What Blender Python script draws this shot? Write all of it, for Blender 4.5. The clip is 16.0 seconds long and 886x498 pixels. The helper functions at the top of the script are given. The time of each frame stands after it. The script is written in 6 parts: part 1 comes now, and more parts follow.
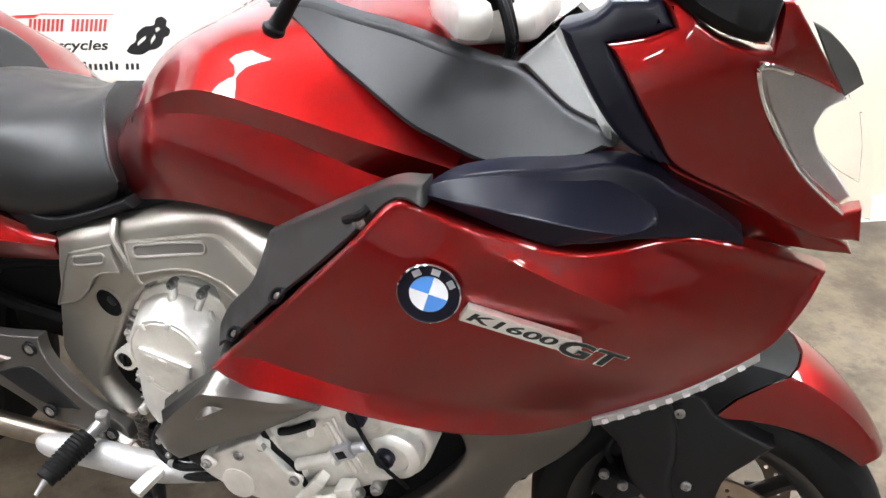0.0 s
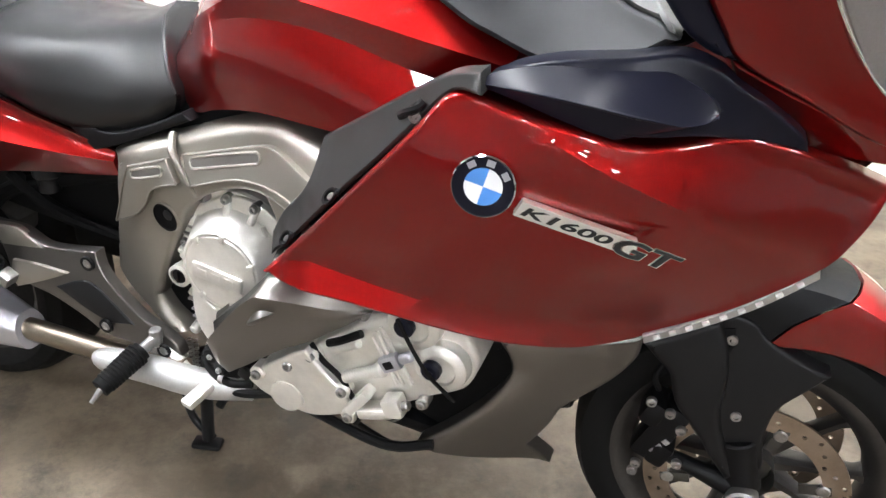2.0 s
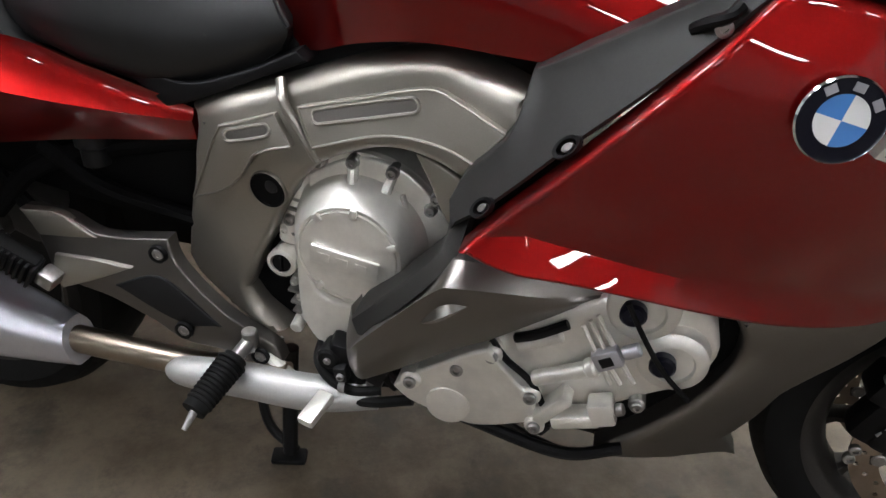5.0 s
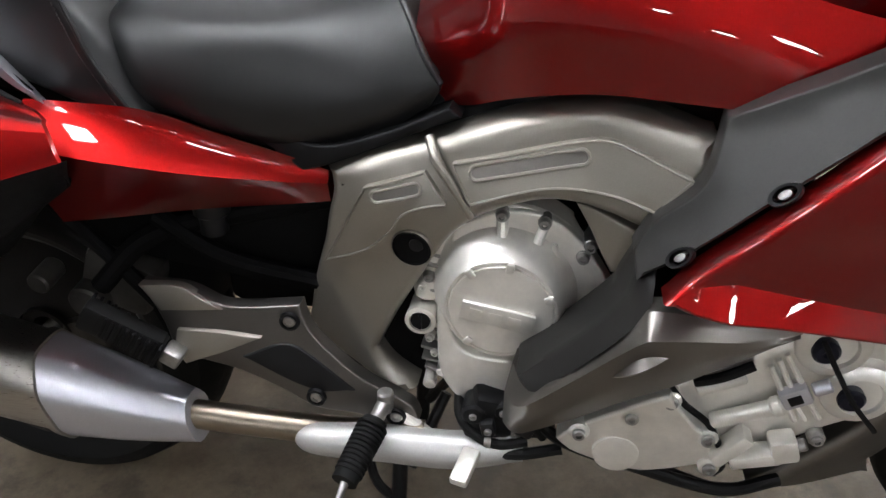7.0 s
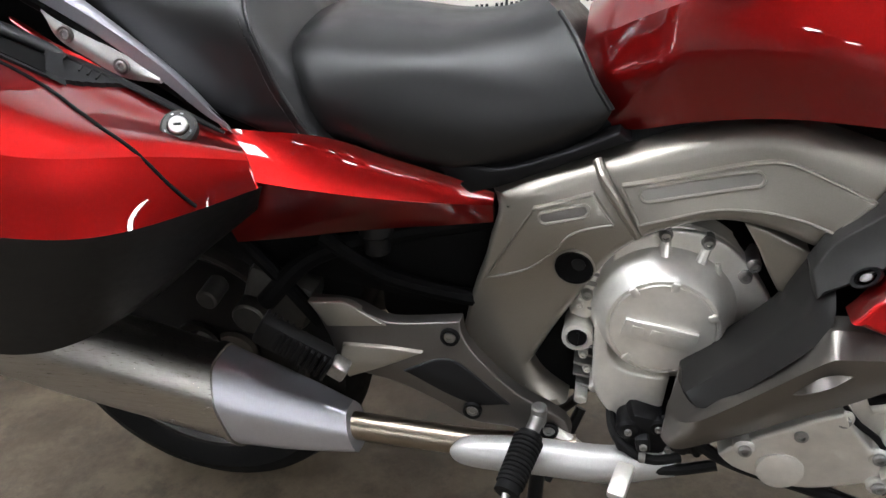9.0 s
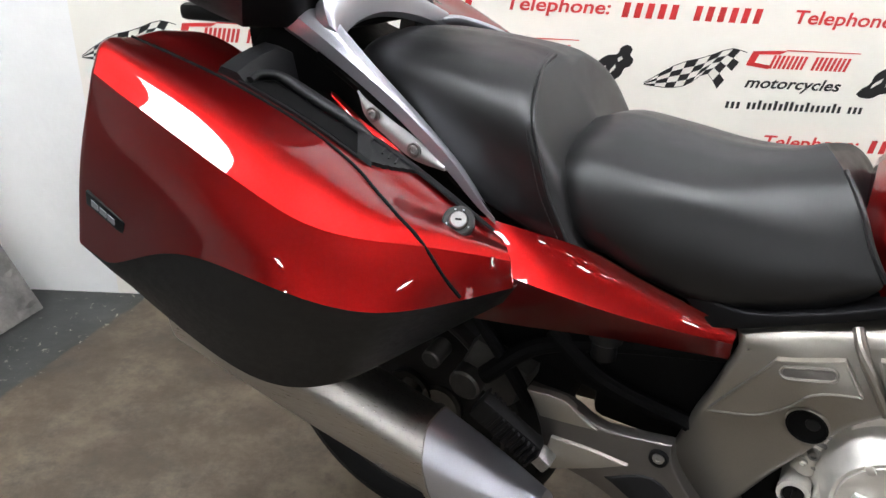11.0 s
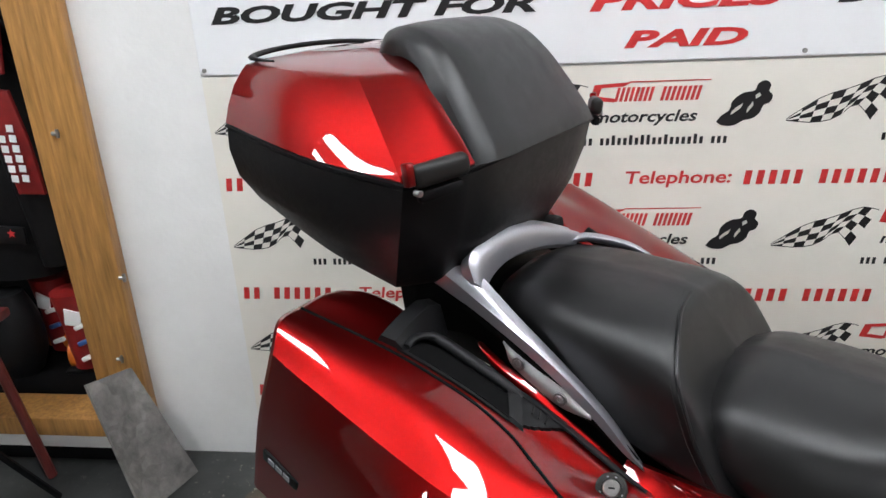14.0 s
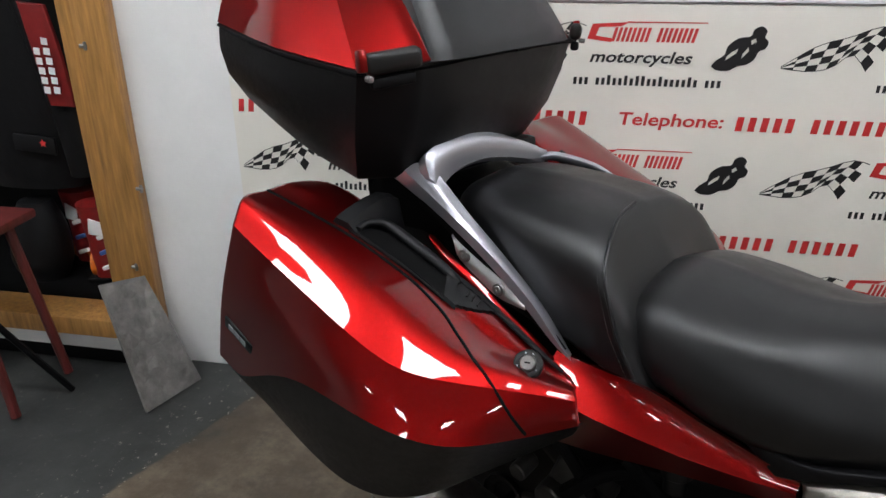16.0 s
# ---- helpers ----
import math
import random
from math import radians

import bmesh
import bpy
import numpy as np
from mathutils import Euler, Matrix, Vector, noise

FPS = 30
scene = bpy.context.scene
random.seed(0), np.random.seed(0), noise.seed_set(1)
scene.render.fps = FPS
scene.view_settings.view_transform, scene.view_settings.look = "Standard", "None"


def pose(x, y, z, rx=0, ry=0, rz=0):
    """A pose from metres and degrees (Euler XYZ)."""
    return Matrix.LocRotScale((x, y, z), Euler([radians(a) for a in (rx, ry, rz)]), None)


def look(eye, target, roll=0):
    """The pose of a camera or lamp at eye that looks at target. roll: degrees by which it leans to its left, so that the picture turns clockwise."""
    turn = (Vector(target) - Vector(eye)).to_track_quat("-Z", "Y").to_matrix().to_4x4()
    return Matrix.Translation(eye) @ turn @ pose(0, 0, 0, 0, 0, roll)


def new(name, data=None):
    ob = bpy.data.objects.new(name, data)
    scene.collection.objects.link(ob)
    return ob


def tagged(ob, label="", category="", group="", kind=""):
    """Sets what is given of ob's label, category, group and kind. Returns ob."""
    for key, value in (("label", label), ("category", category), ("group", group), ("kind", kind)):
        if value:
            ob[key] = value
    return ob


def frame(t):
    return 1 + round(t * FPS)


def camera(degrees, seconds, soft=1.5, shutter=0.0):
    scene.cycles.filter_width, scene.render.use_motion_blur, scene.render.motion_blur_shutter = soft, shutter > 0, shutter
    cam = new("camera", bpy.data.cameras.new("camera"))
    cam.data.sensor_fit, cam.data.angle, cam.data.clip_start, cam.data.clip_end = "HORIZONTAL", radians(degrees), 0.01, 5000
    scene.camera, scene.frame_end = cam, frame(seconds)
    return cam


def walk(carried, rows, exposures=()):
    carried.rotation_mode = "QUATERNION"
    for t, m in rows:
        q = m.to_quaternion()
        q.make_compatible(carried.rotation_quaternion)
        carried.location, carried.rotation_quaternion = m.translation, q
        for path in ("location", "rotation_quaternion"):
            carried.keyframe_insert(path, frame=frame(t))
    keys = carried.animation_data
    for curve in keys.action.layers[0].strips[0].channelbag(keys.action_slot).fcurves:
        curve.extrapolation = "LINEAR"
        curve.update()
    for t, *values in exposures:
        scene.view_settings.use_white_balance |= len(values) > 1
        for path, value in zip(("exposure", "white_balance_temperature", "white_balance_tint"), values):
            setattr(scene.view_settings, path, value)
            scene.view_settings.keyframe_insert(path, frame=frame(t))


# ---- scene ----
LIGHTS = [(x, y, 0.46, 0.46) for y in (1.15, -2.6, -5.4, -8.2) for x in (-5.35, -4.1, -2.85, -1.6, -0.35, 0.9, 2.15, 3.4, 4.65) if y > 0 or x in (-4.1, -1.6, 0.9, 3.4)]
cam = camera(60.7, 16.0)
METRES, EYE, TILT, LEAN, TURN = 1.815, 1.338, -28.3, -2.8, -12.8
EXPOSURES = [(0, 1.1), (1.5, 1.25), (3.0, 0.9), (5.5, 0.05), (7.0, 0.3), (9.0, 0.3), (9.5, 0.38), (12.0, 0.18), (13.0, -0.05), (14.5, -0.4), (15.5, -0.5), (16.0, -0.6)]
ROWS = [
    (0.0, 0.0, 0.0, 0.0, 0.0, 0.0, -0.0),
    (0.5, 0.0348, -0.0127, -0.0233, 2.35, -0.08, -1.37),
    (1.0, 0.0375, -0.0115, -0.0452, 3.31, -0.64, -0.04),
    (1.5, 0.017, -0.0072, -0.0582, 3.64, -1.04, -1.12),
    (2.0, -0.0065, 0.0019, -0.0585, 3.23, -1.12, -1.65),
    (2.5, -0.0379, 0.0176, -0.0535, 2.73, -0.61, -2.1),
    (3.0, -0.0734, 0.0422, -0.0489, 1.22, -0.93, -1.66),
    (5.5, -0.2444, 0.153, -0.0464, -5.62, -5.55, 3.75),
    (6.0, -0.2905, 0.1585, -0.0328, -5.95, -4.17, 5.2),
    (6.5, -0.3168, 0.1594, -0.0244, -5.83, -3.33, 4.96),
    (7.0, -0.3412, 0.1588, -0.0219, -5.78, -3.23, 5.47),
    (7.5, -0.3583, 0.1572, -0.0119, -5.86, -1.65, 5.79),
    (8.0, -0.3791, 0.1549, -0.011, -6.57, -2.58, 6.77),
    (8.5, -0.4056, 0.1484, -0.0121, -5.22, -2.12, 6.49),
    (9.0, -0.4235, 0.1426, -0.0099, -1.74, -1.69, 5.66),
    (9.5, -0.4382, 0.134, 0.0027, 1.66, -0.39, 2.49),
    (12.0, -0.4841, 0.0971, 0.1188, 16.88, 0.99, -7.26),
    (12.5, -0.4933, 0.0841, 0.1672, 19.09, 1.8, -7.43),
    (13.0, -0.5033, 0.072, 0.1965, 20.15, 4.73, -7.63),
    (13.5, -0.505, 0.0634, 0.2014, 21.0, 5.93, -5.56),
    (14.0, -0.5057, 0.055, 0.1862, 19.59, 5.39, -4.08),
    (14.5, -0.5154, 0.0417, 0.186, 19.27, 5.66, -4.12),
    (15.0, -0.512, 0.0446, 0.1779, 18.98, 5.43, -4.56),
    (15.5, -0.4787, 0.0517, 0.1519, 18.98, 4.54, -5.72),
    (16.0, -0.4071, 0.0501, 0.1194, 22.77, 3.15, -8.34),
]
PATH = [(t, pose(0, 0, EYE, TILT, LEAN, TURN) @ pose(METRES * x, METRES * y, METRES * z, 90 + pitch, roll, yaw)) for t, x, y, z, yaw, pitch, roll in ROWS]
PATH += [(3.2, look((-0.141, 0.074, 1.211), (0.260, 1.760, 0.214), 3.5)), (5.3, look((-0.345, 0.275, 1.107), (0.184, 1.866, 0.017), 2.6)),
         (9.7, look((-0.731, 0.388, 1.208), (-0.391, 2.125, 0.276), 0.4)), (11.8, look((-0.807, 0.429, 1.363), (-0.925, 2.192, 0.427), 2.0))]
walk(cam, sorted(PATH, key=lambda r: r[0]), EXPOSURES)

# ---------------------------------------------------------------- light
world = bpy.data.worlds.new("world")
scene.world = world
world.use_nodes = True
wn = world.node_tree.nodes
wn["Background"].inputs[0].default_value = (0.9, 0.95, 1.0, 1)
wn["Background"].inputs[1].default_value = 0.25

# ---------------------------------------------------------------- tools
from mathutils.geometry import delaunay_2d_cdt


class Geo:
    """A growing mesh: vertices and faces."""

    def __init__(self):
        self.v, self.f = [], []

    def add(self, v, f):
        n = len(self.v)
        self.v += [tuple(p) for p in v]
        self.f += [tuple(i + n for i in q) for q in f]
        return self

    def moved(self, m):
        self.v = [tuple(m @ Vector(p)) for p in self.v]
        return self

    def mirrored(self):
        g = Geo()
        g.v = [(x, -y, z) for x, y, z in self.v]
        g.f = [tuple(reversed(q)) for q in self.f]
        return g


OFFSET = {}


def thing(name, at, label, category, group="", m=None):
    """An Empty at the base of a thing; its parts are given in the frame m."""
    m = m or Matrix()
    ob = new(name)
    ob.empty_display_size = 0.05
    ob.matrix_world = m @ Matrix.Translation(at)
    OFFSET[ob.name] = Vector(at)
    return tagged(ob, label, category, group)


def mesh_of(name, geo, material, smooth=35.0, off=(0, 0, 0)):
    me = bpy.data.meshes.new(name)
    o = Vector(off)
    me.from_pydata([Vector(p) - o for p in geo.v], [], geo.f)
    me.validate()
    if material:
        me.materials.append(material)
    bm = bmesh.new()
    bm.from_mesh(me)
    bmesh.ops.remove_doubles(bm, verts=bm.verts, dist=1e-5)
    bmesh.ops.recalc_face_normals(bm, faces=bm.faces)
    bm.to_mesh(me)
    bm.free()
    if smooth:
        me.polygons.foreach_set("use_smooth", [True] * len(me.polygons))
        me.set_sharp_from_angle(angle=radians(smooth))
    return me


def part(name, geo, material, parent, label="", smooth=35.0):
    root = parent
    while root.parent:
        root = root.parent
    off = OFFSET.get(root.name, Vector((0, 0, 0)))
    ob = new(name, mesh_of(name, geo, material, smooth, off))
    ob.parent = parent
    if label:
        ob["label"] = label
    return ob


def single(name, geo, material, label="", category="", group="", kind="", smooth=35.0, m=None):
    """A top-level thing of one mesh, with its origin at its base."""
    lo = [min(p[i] for p in geo.v) for i in range(3)]
    hi = [max(p[i] for p in geo.v) for i in range(3)]
    off = ((lo[0] + hi[0]) / 2, (lo[1] + hi[1]) / 2, lo[2])
    ob = new(name, mesh_of(name, geo, material, smooth, off))
    ob.matrix_world = (m or Matrix()) @ Matrix.Translation(off)
    OFFSET[ob.name] = Vector(off)
    return tagged(ob, label, category, group, kind)


def tps(ctrl):
    """A smooth depth y = f(x, z) through a few control places (x, z, y)."""
    c = np.array(ctrl, float)
    n = len(c)
    if n <= 3:
        a = np.c_[np.ones(n), c[:, :2]]
        if n == 1:
            return lambda p: np.full(len(p), c[0, 2])
        s = np.linalg.lstsq(a, c[:, 2], rcond=None)[0]
        return lambda p: s[0] + p[:, 0] * s[1] + p[:, 1] * s[2]
    u = lambda r2: np.where(r2 > 1e-12, 0.5 * r2 * np.log(np.maximum(r2, 1e-12)), 0)
    k = u(((c[:, None, :2] - c[None, :, :2]) ** 2).sum(-1)) + 1e-4 * np.eye(n)
    p1 = np.c_[np.ones(n), c[:, :2]]
    s = np.linalg.solve(np.block([[k, p1], [p1.T, np.zeros((3, 3))]]), np.r_[c[:, 2], 0, 0, 0])

    def f(p):
        r2 = ((p[:, None, :] - c[None, :, :2]) ** 2).sum(-1)
        return u(r2) @ s[:n] + s[n] + p[:, 0] * s[n + 1] + p[:, 1] * s[n + 2]
    return f


def rounded(pts, step=0.012, corner=38.0, closed=True):
    """A curve through the points, kept sharp where it turns by more than corner degrees."""
    p = [np.array(q, float) for q in pts]
    n = len(p)
    tan, sharp = [], []
    for i in range(n):
        a, b, c = p[i - 1] if closed or i else p[i], p[i], p[(i + 1) % n] if closed or i < n - 1 else p[i]
        d1, d2 = b - a, c - b
        l1, l2 = np.linalg.norm(d1), np.linalg.norm(d2)
        ang = math.degrees(math.acos(max(-1, min(1, float(d1 @ d2) / (l1 * l2))))) if l1 * l2 > 1e-12 else 0
        sharp.append(ang > corner)
        t = c - a
        tan.append(t / (np.linalg.norm(t) + 1e-12))
    out = []
    for i in range(n if closed else n - 1):
        a, b = p[i], p[(i + 1) % n]
        l = np.linalg.norm(b - a)
        m = max(1, int(round(l / step)))
        ta = (b - a) if sharp[i] else tan[i] * l
        tb = (b - a) if sharp[(i + 1) % n] else tan[(i + 1) % n] * l
        for k in range(m):
            s = k / m
            out.append((2 * s ** 3 - 3 * s ** 2 + 1) * a + (s ** 3 - 2 * s ** 2 + s) * ta + (3 * s ** 2 - 2 * s ** 3) * b + (s ** 3 - s ** 2) * tb)
    if not closed:
        out.append(p[-1])
    return np.array(out)


def inside(q, poly):
    x, y = q
    hit = False
    n = len(poly)
    for i in range(n):
        x1, y1 = poly[i - 1]
        x2, y2 = poly[i]
        if (y1 > y) != (y2 > y) and x < (x2 - x1) * (y - y1) / (y2 - y1) + x1:
            hit = not hit
    return hit


def fill(loops, res, lines=()):
    """Triangles that fill the first loop less the others, with places inside every res."""
    pts, edges = [], []
    for lp in loops:
        n = len(pts)
        pts += [Vector((float(a), float(b))) for a, b in lp]
        edges += [(n + i, n + (i + 1) % len(lp)) for i in range(len(lp))]
    rim = np.array([(q.x, q.y) for q in pts])
    for ln in lines:
        n = len(pts)
        keep = [q for q in ln if inside(q, loops[0]) and ((rim - q) ** 2).sum(1).min() > 1e-5]
        pts += [Vector((float(a), float(b))) for a, b in keep]
        edges += [(n + i, n + i + 1) for i in range(len(keep) - 1)]
    rim = np.array([(q.x, q.y) for q in pts])
    lo, hi = rim.min(0), rim.max(0)
    if res:
        for i, x in enumerate(np.arange(lo[0] + res / 2, hi[0], res)):
            for z in np.arange(lo[1] + (res / 2 if i % 2 else res / 4), hi[1], res):
                if ((rim - (x, z)) ** 2).sum(1).min() > (0.45 * res) ** 2 and inside((x, z), loops[0]) and not any(inside((x, z), h) for h in loops[1:]):
                    pts.append(Vector((x, z)))
    vs, _, fs, _, _, _ = delaunay_2d_cdt(pts, edges, [], 0, 1e-7)
    keep = []
    for f in fs:
        c = sum((vs[i] for i in f), Vector((0, 0))) / len(f)
        if inside(c, loops[0]) and not any(inside(c, h) for h in loops[1:]):
            keep.append(tuple(f))
    return np.array([(q.x, q.y) for q in vs]), keep


def panel(pts, ctrl, thick=0.02, roll=0.006, res=0.025, side=-1, step=0.012, corner=38.0, proud=0.0, folds=(), top=0.0, union=False, lip=()):
    """A moulded side panel: an outline in x and z, its depth by control places, with a rolled edge (wider along its top) and a thickness."""
    g = Geo()
    rim = rounded(pts, step, corner)
    ring = rim
    if roll:
        c = rim.mean(0)
        d = np.roll(rim, -1, 0) - np.roll(rim, 1, 0)
        nrm = np.c_[d[:, 1], -d[:, 0]]
        nrm /= np.linalg.norm(nrm, axis=1)[:, None] + 1e-12
        area = 0.5 * float((rim[:, 0] * np.roll(rim[:, 1], -1) - np.roll(rim[:, 0], -1) * rim[:, 1]).sum())
        inn = -nrm if area > 0 else nrm
        rolls = np.full(len(rim), roll)
        if top:
            rolls = rolls + (top - roll) * np.clip((-inn[:, 1] - .35) / .45, 0, 1)
            for _ in range(6):
                rolls = rolls * .5 + (np.roll(rolls, 1) + np.roll(rolls, -1)) * .25
        ring = rim + inn * rolls[:, None]
    once = {tuple(sorted(((x0, z0), (x1, z1)))) for x0, z0, x1, z1, _ in folds}
    once |= {((x0, z0), (x1, z1)) for x0, z0, x1, z1, _ in lip}
    lines = [[(x0 + (x1 - x0) * k / 30, z0 + (z1 - z0) * k / 30) for k in range(31)] for (x0, z0), (x1, z1) in sorted(once)]
    v, f = fill([ring], res, lines)
    smooth_depth = tps(ctrl)

    def dep(q):
        d = smooth_depth(q)
        most = total = np.zeros(len(q))
        for x0, z0, x1, z1, slope in folds:
            l = math.hypot(x1 - x0, z1 - z0)
            s = ((x1 - x0) * (q[:, 1] - z0) - (z1 - z0) * (q[:, 0] - x0)) / l
            lifted = slope * np.maximum(0, -s)
            most = np.maximum(most, lifted)
            total = total + lifted
        if lip:
            # below all of the lip's lines at once the panel flares out
            below = [np.maximum(0, -((x1 - x0) * (q[:, 1] - z0) - (z1 - z0) * (q[:, 0] - x0)) / math.hypot(x1 - x0, z1 - z0)) for x0, z0, x1, z1, _ in lip]
            total = total + lip[0][4] * np.minimum.reduce(below)
        return d + (most if union else total)
    y = dep(v) - proud
    n0 = len(v)
    verts = [(a, b, c) for (a, c), b in zip(v, y)]
    faces = list(f)
    # the ring's own places in the filled mesh
    at = [int(((v - q) ** 2).sum(1).argmin()) for q in ring]
    yr = dep(ring) - proud
    m = len(rim)
    rows = [at]
    turns = (30, 60, 90) if top == 0 else (18, 36, 54, 72, 90)
    levels = [(math.sin(radians(a)), 1 - math.cos(radians(a))) for a in turns] if roll else []
    for out, down in levels:
        row = []
        for i in range(m):
            q = ring[i] + (rim[i] - ring[i]) * out
            row.append(len(verts))
            verts.append((q[0], yr[i] + rolls[i] * down, q[1]))
        rows.append(row)
    row = []
    for i in range(m):
        row.append(len(verts))
        verts.append((rim[i][0], yr[i] + (rolls[i] if roll else 0) + thick, rim[i][1]))
    rows.append(row)
    for r1, r2 in zip(rows, rows[1:]):
        for i in range(m):
            j = (i + 1) % m
            if r1[i] != r1[j]:
                faces.append((r1[i], r1[j], r2[j], r2[i]))
    g.add(verts, faces)
    return g.mirrored() if side > 0 else g


def plate(loops, thick, y=0.0, res=0.0, step=0.012, bevel=0.0, corner=38.0, raw=False):
    """A flat plate in the x-z plane with holes; its face at y, its back at y + thick."""
    lps = [np.array(l, float) if raw else rounded(l, step, corner) for l in loops]
    v, f = fill(lps, res)
    g = Geo()
    g.add([(a, y, c) for a, c in v], f)
    g.add([(a, y + thick, c) for a, c in v], [tuple(reversed(q)) for q in f])
    for lp in lps:
        n = len(lp)
        g.add([(a, y, c) for a, c in lp] + [(a, y + thick, c) for a, c in lp],
              [(i, (i + 1) % n, n + (i + 1) % n, n + i) for i in range(n)])
    return g


def spline(pts, n, corners=()):
    """n places along a curve through the points, evenly by the points' own count."""
    p = np.array(pts, float)
    m = len(p)
    out = []
    for k in range(n):
        s = k * (m - 1) / (n - 1)
        i = min(int(s), m - 2)
        t = s - i
        a, b = p[i], p[i + 1]
        ta = (b - a) if i in corners or i == 0 else (p[i + 1] - p[i - 1]) / 2
        tb = (b - a) if i + 1 in corners or i + 2 >= m else (p[i + 2] - p[i]) / 2
        out.append((2 * t ** 3 - 3 * t ** 2 + 1) * a + (t ** 3 - 2 * t ** 2 + t) * ta + (3 * t ** 2 - 2 * t ** 3) * b + (t ** 3 - t ** 2) * tb)
    return np.array(out)


def evened(grid, times):
    """Evens a grid of places along its second axis, with its ends held."""
    for _ in range(times):
        grid[:, 1:-1] = grid[:, 1:-1] * .5 + (grid[:, :-2] + grid[:, 2:]) * .25
    return grid


def skin(rows, closed=True, caps=True):
    """A skin over rows of places."""
    g = Geo()
    n = len(rows[0])
    v = [tuple(q) for r in rows for q in r]
    f = []
    for a in range(len(rows) - 1):
        for i in range(n if closed else n - 1):
            j = (i + 1) % n
            f.append((a * n + i, a * n + j, (a + 1) * n + j, (a + 1) * n + i))
    if caps and closed:
        f.append(tuple(range(n)))
        f.append(tuple(range((len(rows) - 1) * n, len(rows) * n)))
    return g.add(v, f)


def body(stations, nu=24, nv=20, corners=(), even=20):
    """A body along x from half sections (y, z), top to bottom, mirrored about y = 0."""
    xs = np.array([s[0] for s in stations], float)
    secs = np.array([spline(s[1], nv, corners) for s in stations])
    x2 = spline(xs[:, None], nu)[:, 0]
    rows = []
    along = evened(np.array([spline(secs[:, k, :], nu) for k in range(nv)]), even)
    for i in range(nu):
        half = [(x2[i], along[k, i, 0], along[k, i, 1]) for k in range(nv)]
        rows.append([(x, -y, z) for x, y, z in half] + [(x, y, z) for x, y, z in reversed(half[1:])])
    return skin(rows)


def bulged(a, b, out):
    """Places half-way between two lines, moved out sideways and up or down."""
    return [tuple((np.array(p) + q) / 2 + np.array(o)) for p, q, o in zip(a, b, out)]


def lofted(lines, corners=(), nu=60, per=6, even=3, back=(.004, .03, 0)):
    """A moulded piece over lines that run side by side, with its edges turned in."""
    fine = evened(np.array([spline(ln, nu) for ln in lines]), even)
    rows = []
    for i in range(nu):
        row = [tuple(q) for q in spline(fine[:, i], per * (len(lines) - 1) + 1, corners)]
        rows.append([tuple(np.array(row[0]) + back)] + row + [tuple(np.array(row[-1]) + back)])
    return skin(rows)


def ring_points(c, ax, r, n, phase=0.0):
    ax = Vector(ax).normalized()
    u = ax.orthogonal().normalized()
    w = ax.cross(u)
    return [Vector(c) + (u * math.cos(phase + 2 * math.pi * i / n) + w * math.sin(phase + 2 * math.pi * i / n)) * r for i in range(n)]


def rod(p0, p1, r0, r1=None, n=16, bevel=0.0):
    """A round bar from p0 to p1, with chamfered ends."""
    r1 = r0 if r1 is None else r1
    a, b = Vector(p0), Vector(p1)
    d = b - a
    l = d.length
    ax = d / l
    rows = []
    if bevel:
        rows += [ring_points(a, ax, r0 - bevel, n), ring_points(a + ax * bevel, ax, r0, n), ring_points(b - ax * bevel, ax, r1, n), ring_points(b, ax, r1 - bevel, n)]
    else:
        rows += [ring_points(a, ax, r0, n), ring_points(b, ax, r1, n)]
    return skin(rows)


def tube(pts, r, n=12, m=None, flat=1.0, up=(0, 0, 1)):
    """A pipe along a curve; r may be one radius or one for each point; flat squeezes it along up."""
    m = m or 6 * len(pts)
    rr = r if hasattr(r, "__len__") else [r] * len(pts)
    q = spline([(*p, k) for p, k in zip(pts, rr)], m)
    rows = []
    u = Vector(up)
    for i in range(m):
        a = Vector(q[max(0, i - 1)][:3])
        b = Vector(q[min(m - 1, i + 1)][:3])
        ax = (b - a).normalized()
        s = ax.cross(u).normalized()
        w = s.cross(ax).normalized()
        c = Vector(q[i][:3])
        rows.append([c + (s * math.cos(2 * math.pi * k / n) + w * (flat * math.sin(2 * math.pi * k / n))) * q[i][3] for k in range(n)])
    return skin(rows)


def lathe(profile, centre, n=64, axis="y", a0=0.0, a1=360.0):
    """Turns a profile of (radius, offset) about an axis."""
    rows = []
    full = abs(a1 - a0) >= 360
    cnt = n if full else n + 1
    for k in range(cnt):
        a = radians(a0 + (a1 - a0) * k / n)
        row = []
        for r, o in profile:
            if axis == "y":
                p = (centre[0] + r * math.cos(a), centre[1] + o, centre[2] + r * math.sin(a))
            elif axis == "x":
                p = (centre[0] + o, centre[1] + r * math.cos(a), centre[2] + r * math.sin(a))
            else:
                p = (centre[0] + r * math.cos(a), centre[1] + r * math.sin(a), centre[2] + o)
            row.append(p)
        rows.append(row)
    if full:
        rows.append(rows[0])
    return skin(rows, closed=False, caps=False)


def box(size, m=None, bevel=0.0, seg=2):
    """A box with rounded edges, its middle at the origin of m."""
    bm = bmesh.new()
    bmesh.ops.create_cube(bm, size=1.0, matrix=Matrix.Diagonal((*size, 1)))
    if bevel:
        bmesh.ops.bevel(bm, geom=bm.edges[:], offset=bevel, segments=seg, affect="EDGES", profile=0.5)
    bm.verts.index_update()
    g = Geo().add([v.co.copy() for v in bm.verts], [[v.index for v in f.verts] for f in bm.faces])
    bm.free()
    return g.moved(m) if m else g


def join(*gs):
    g = Geo()
    for q in gs:
        g.add(q.v, q.f)
    return g


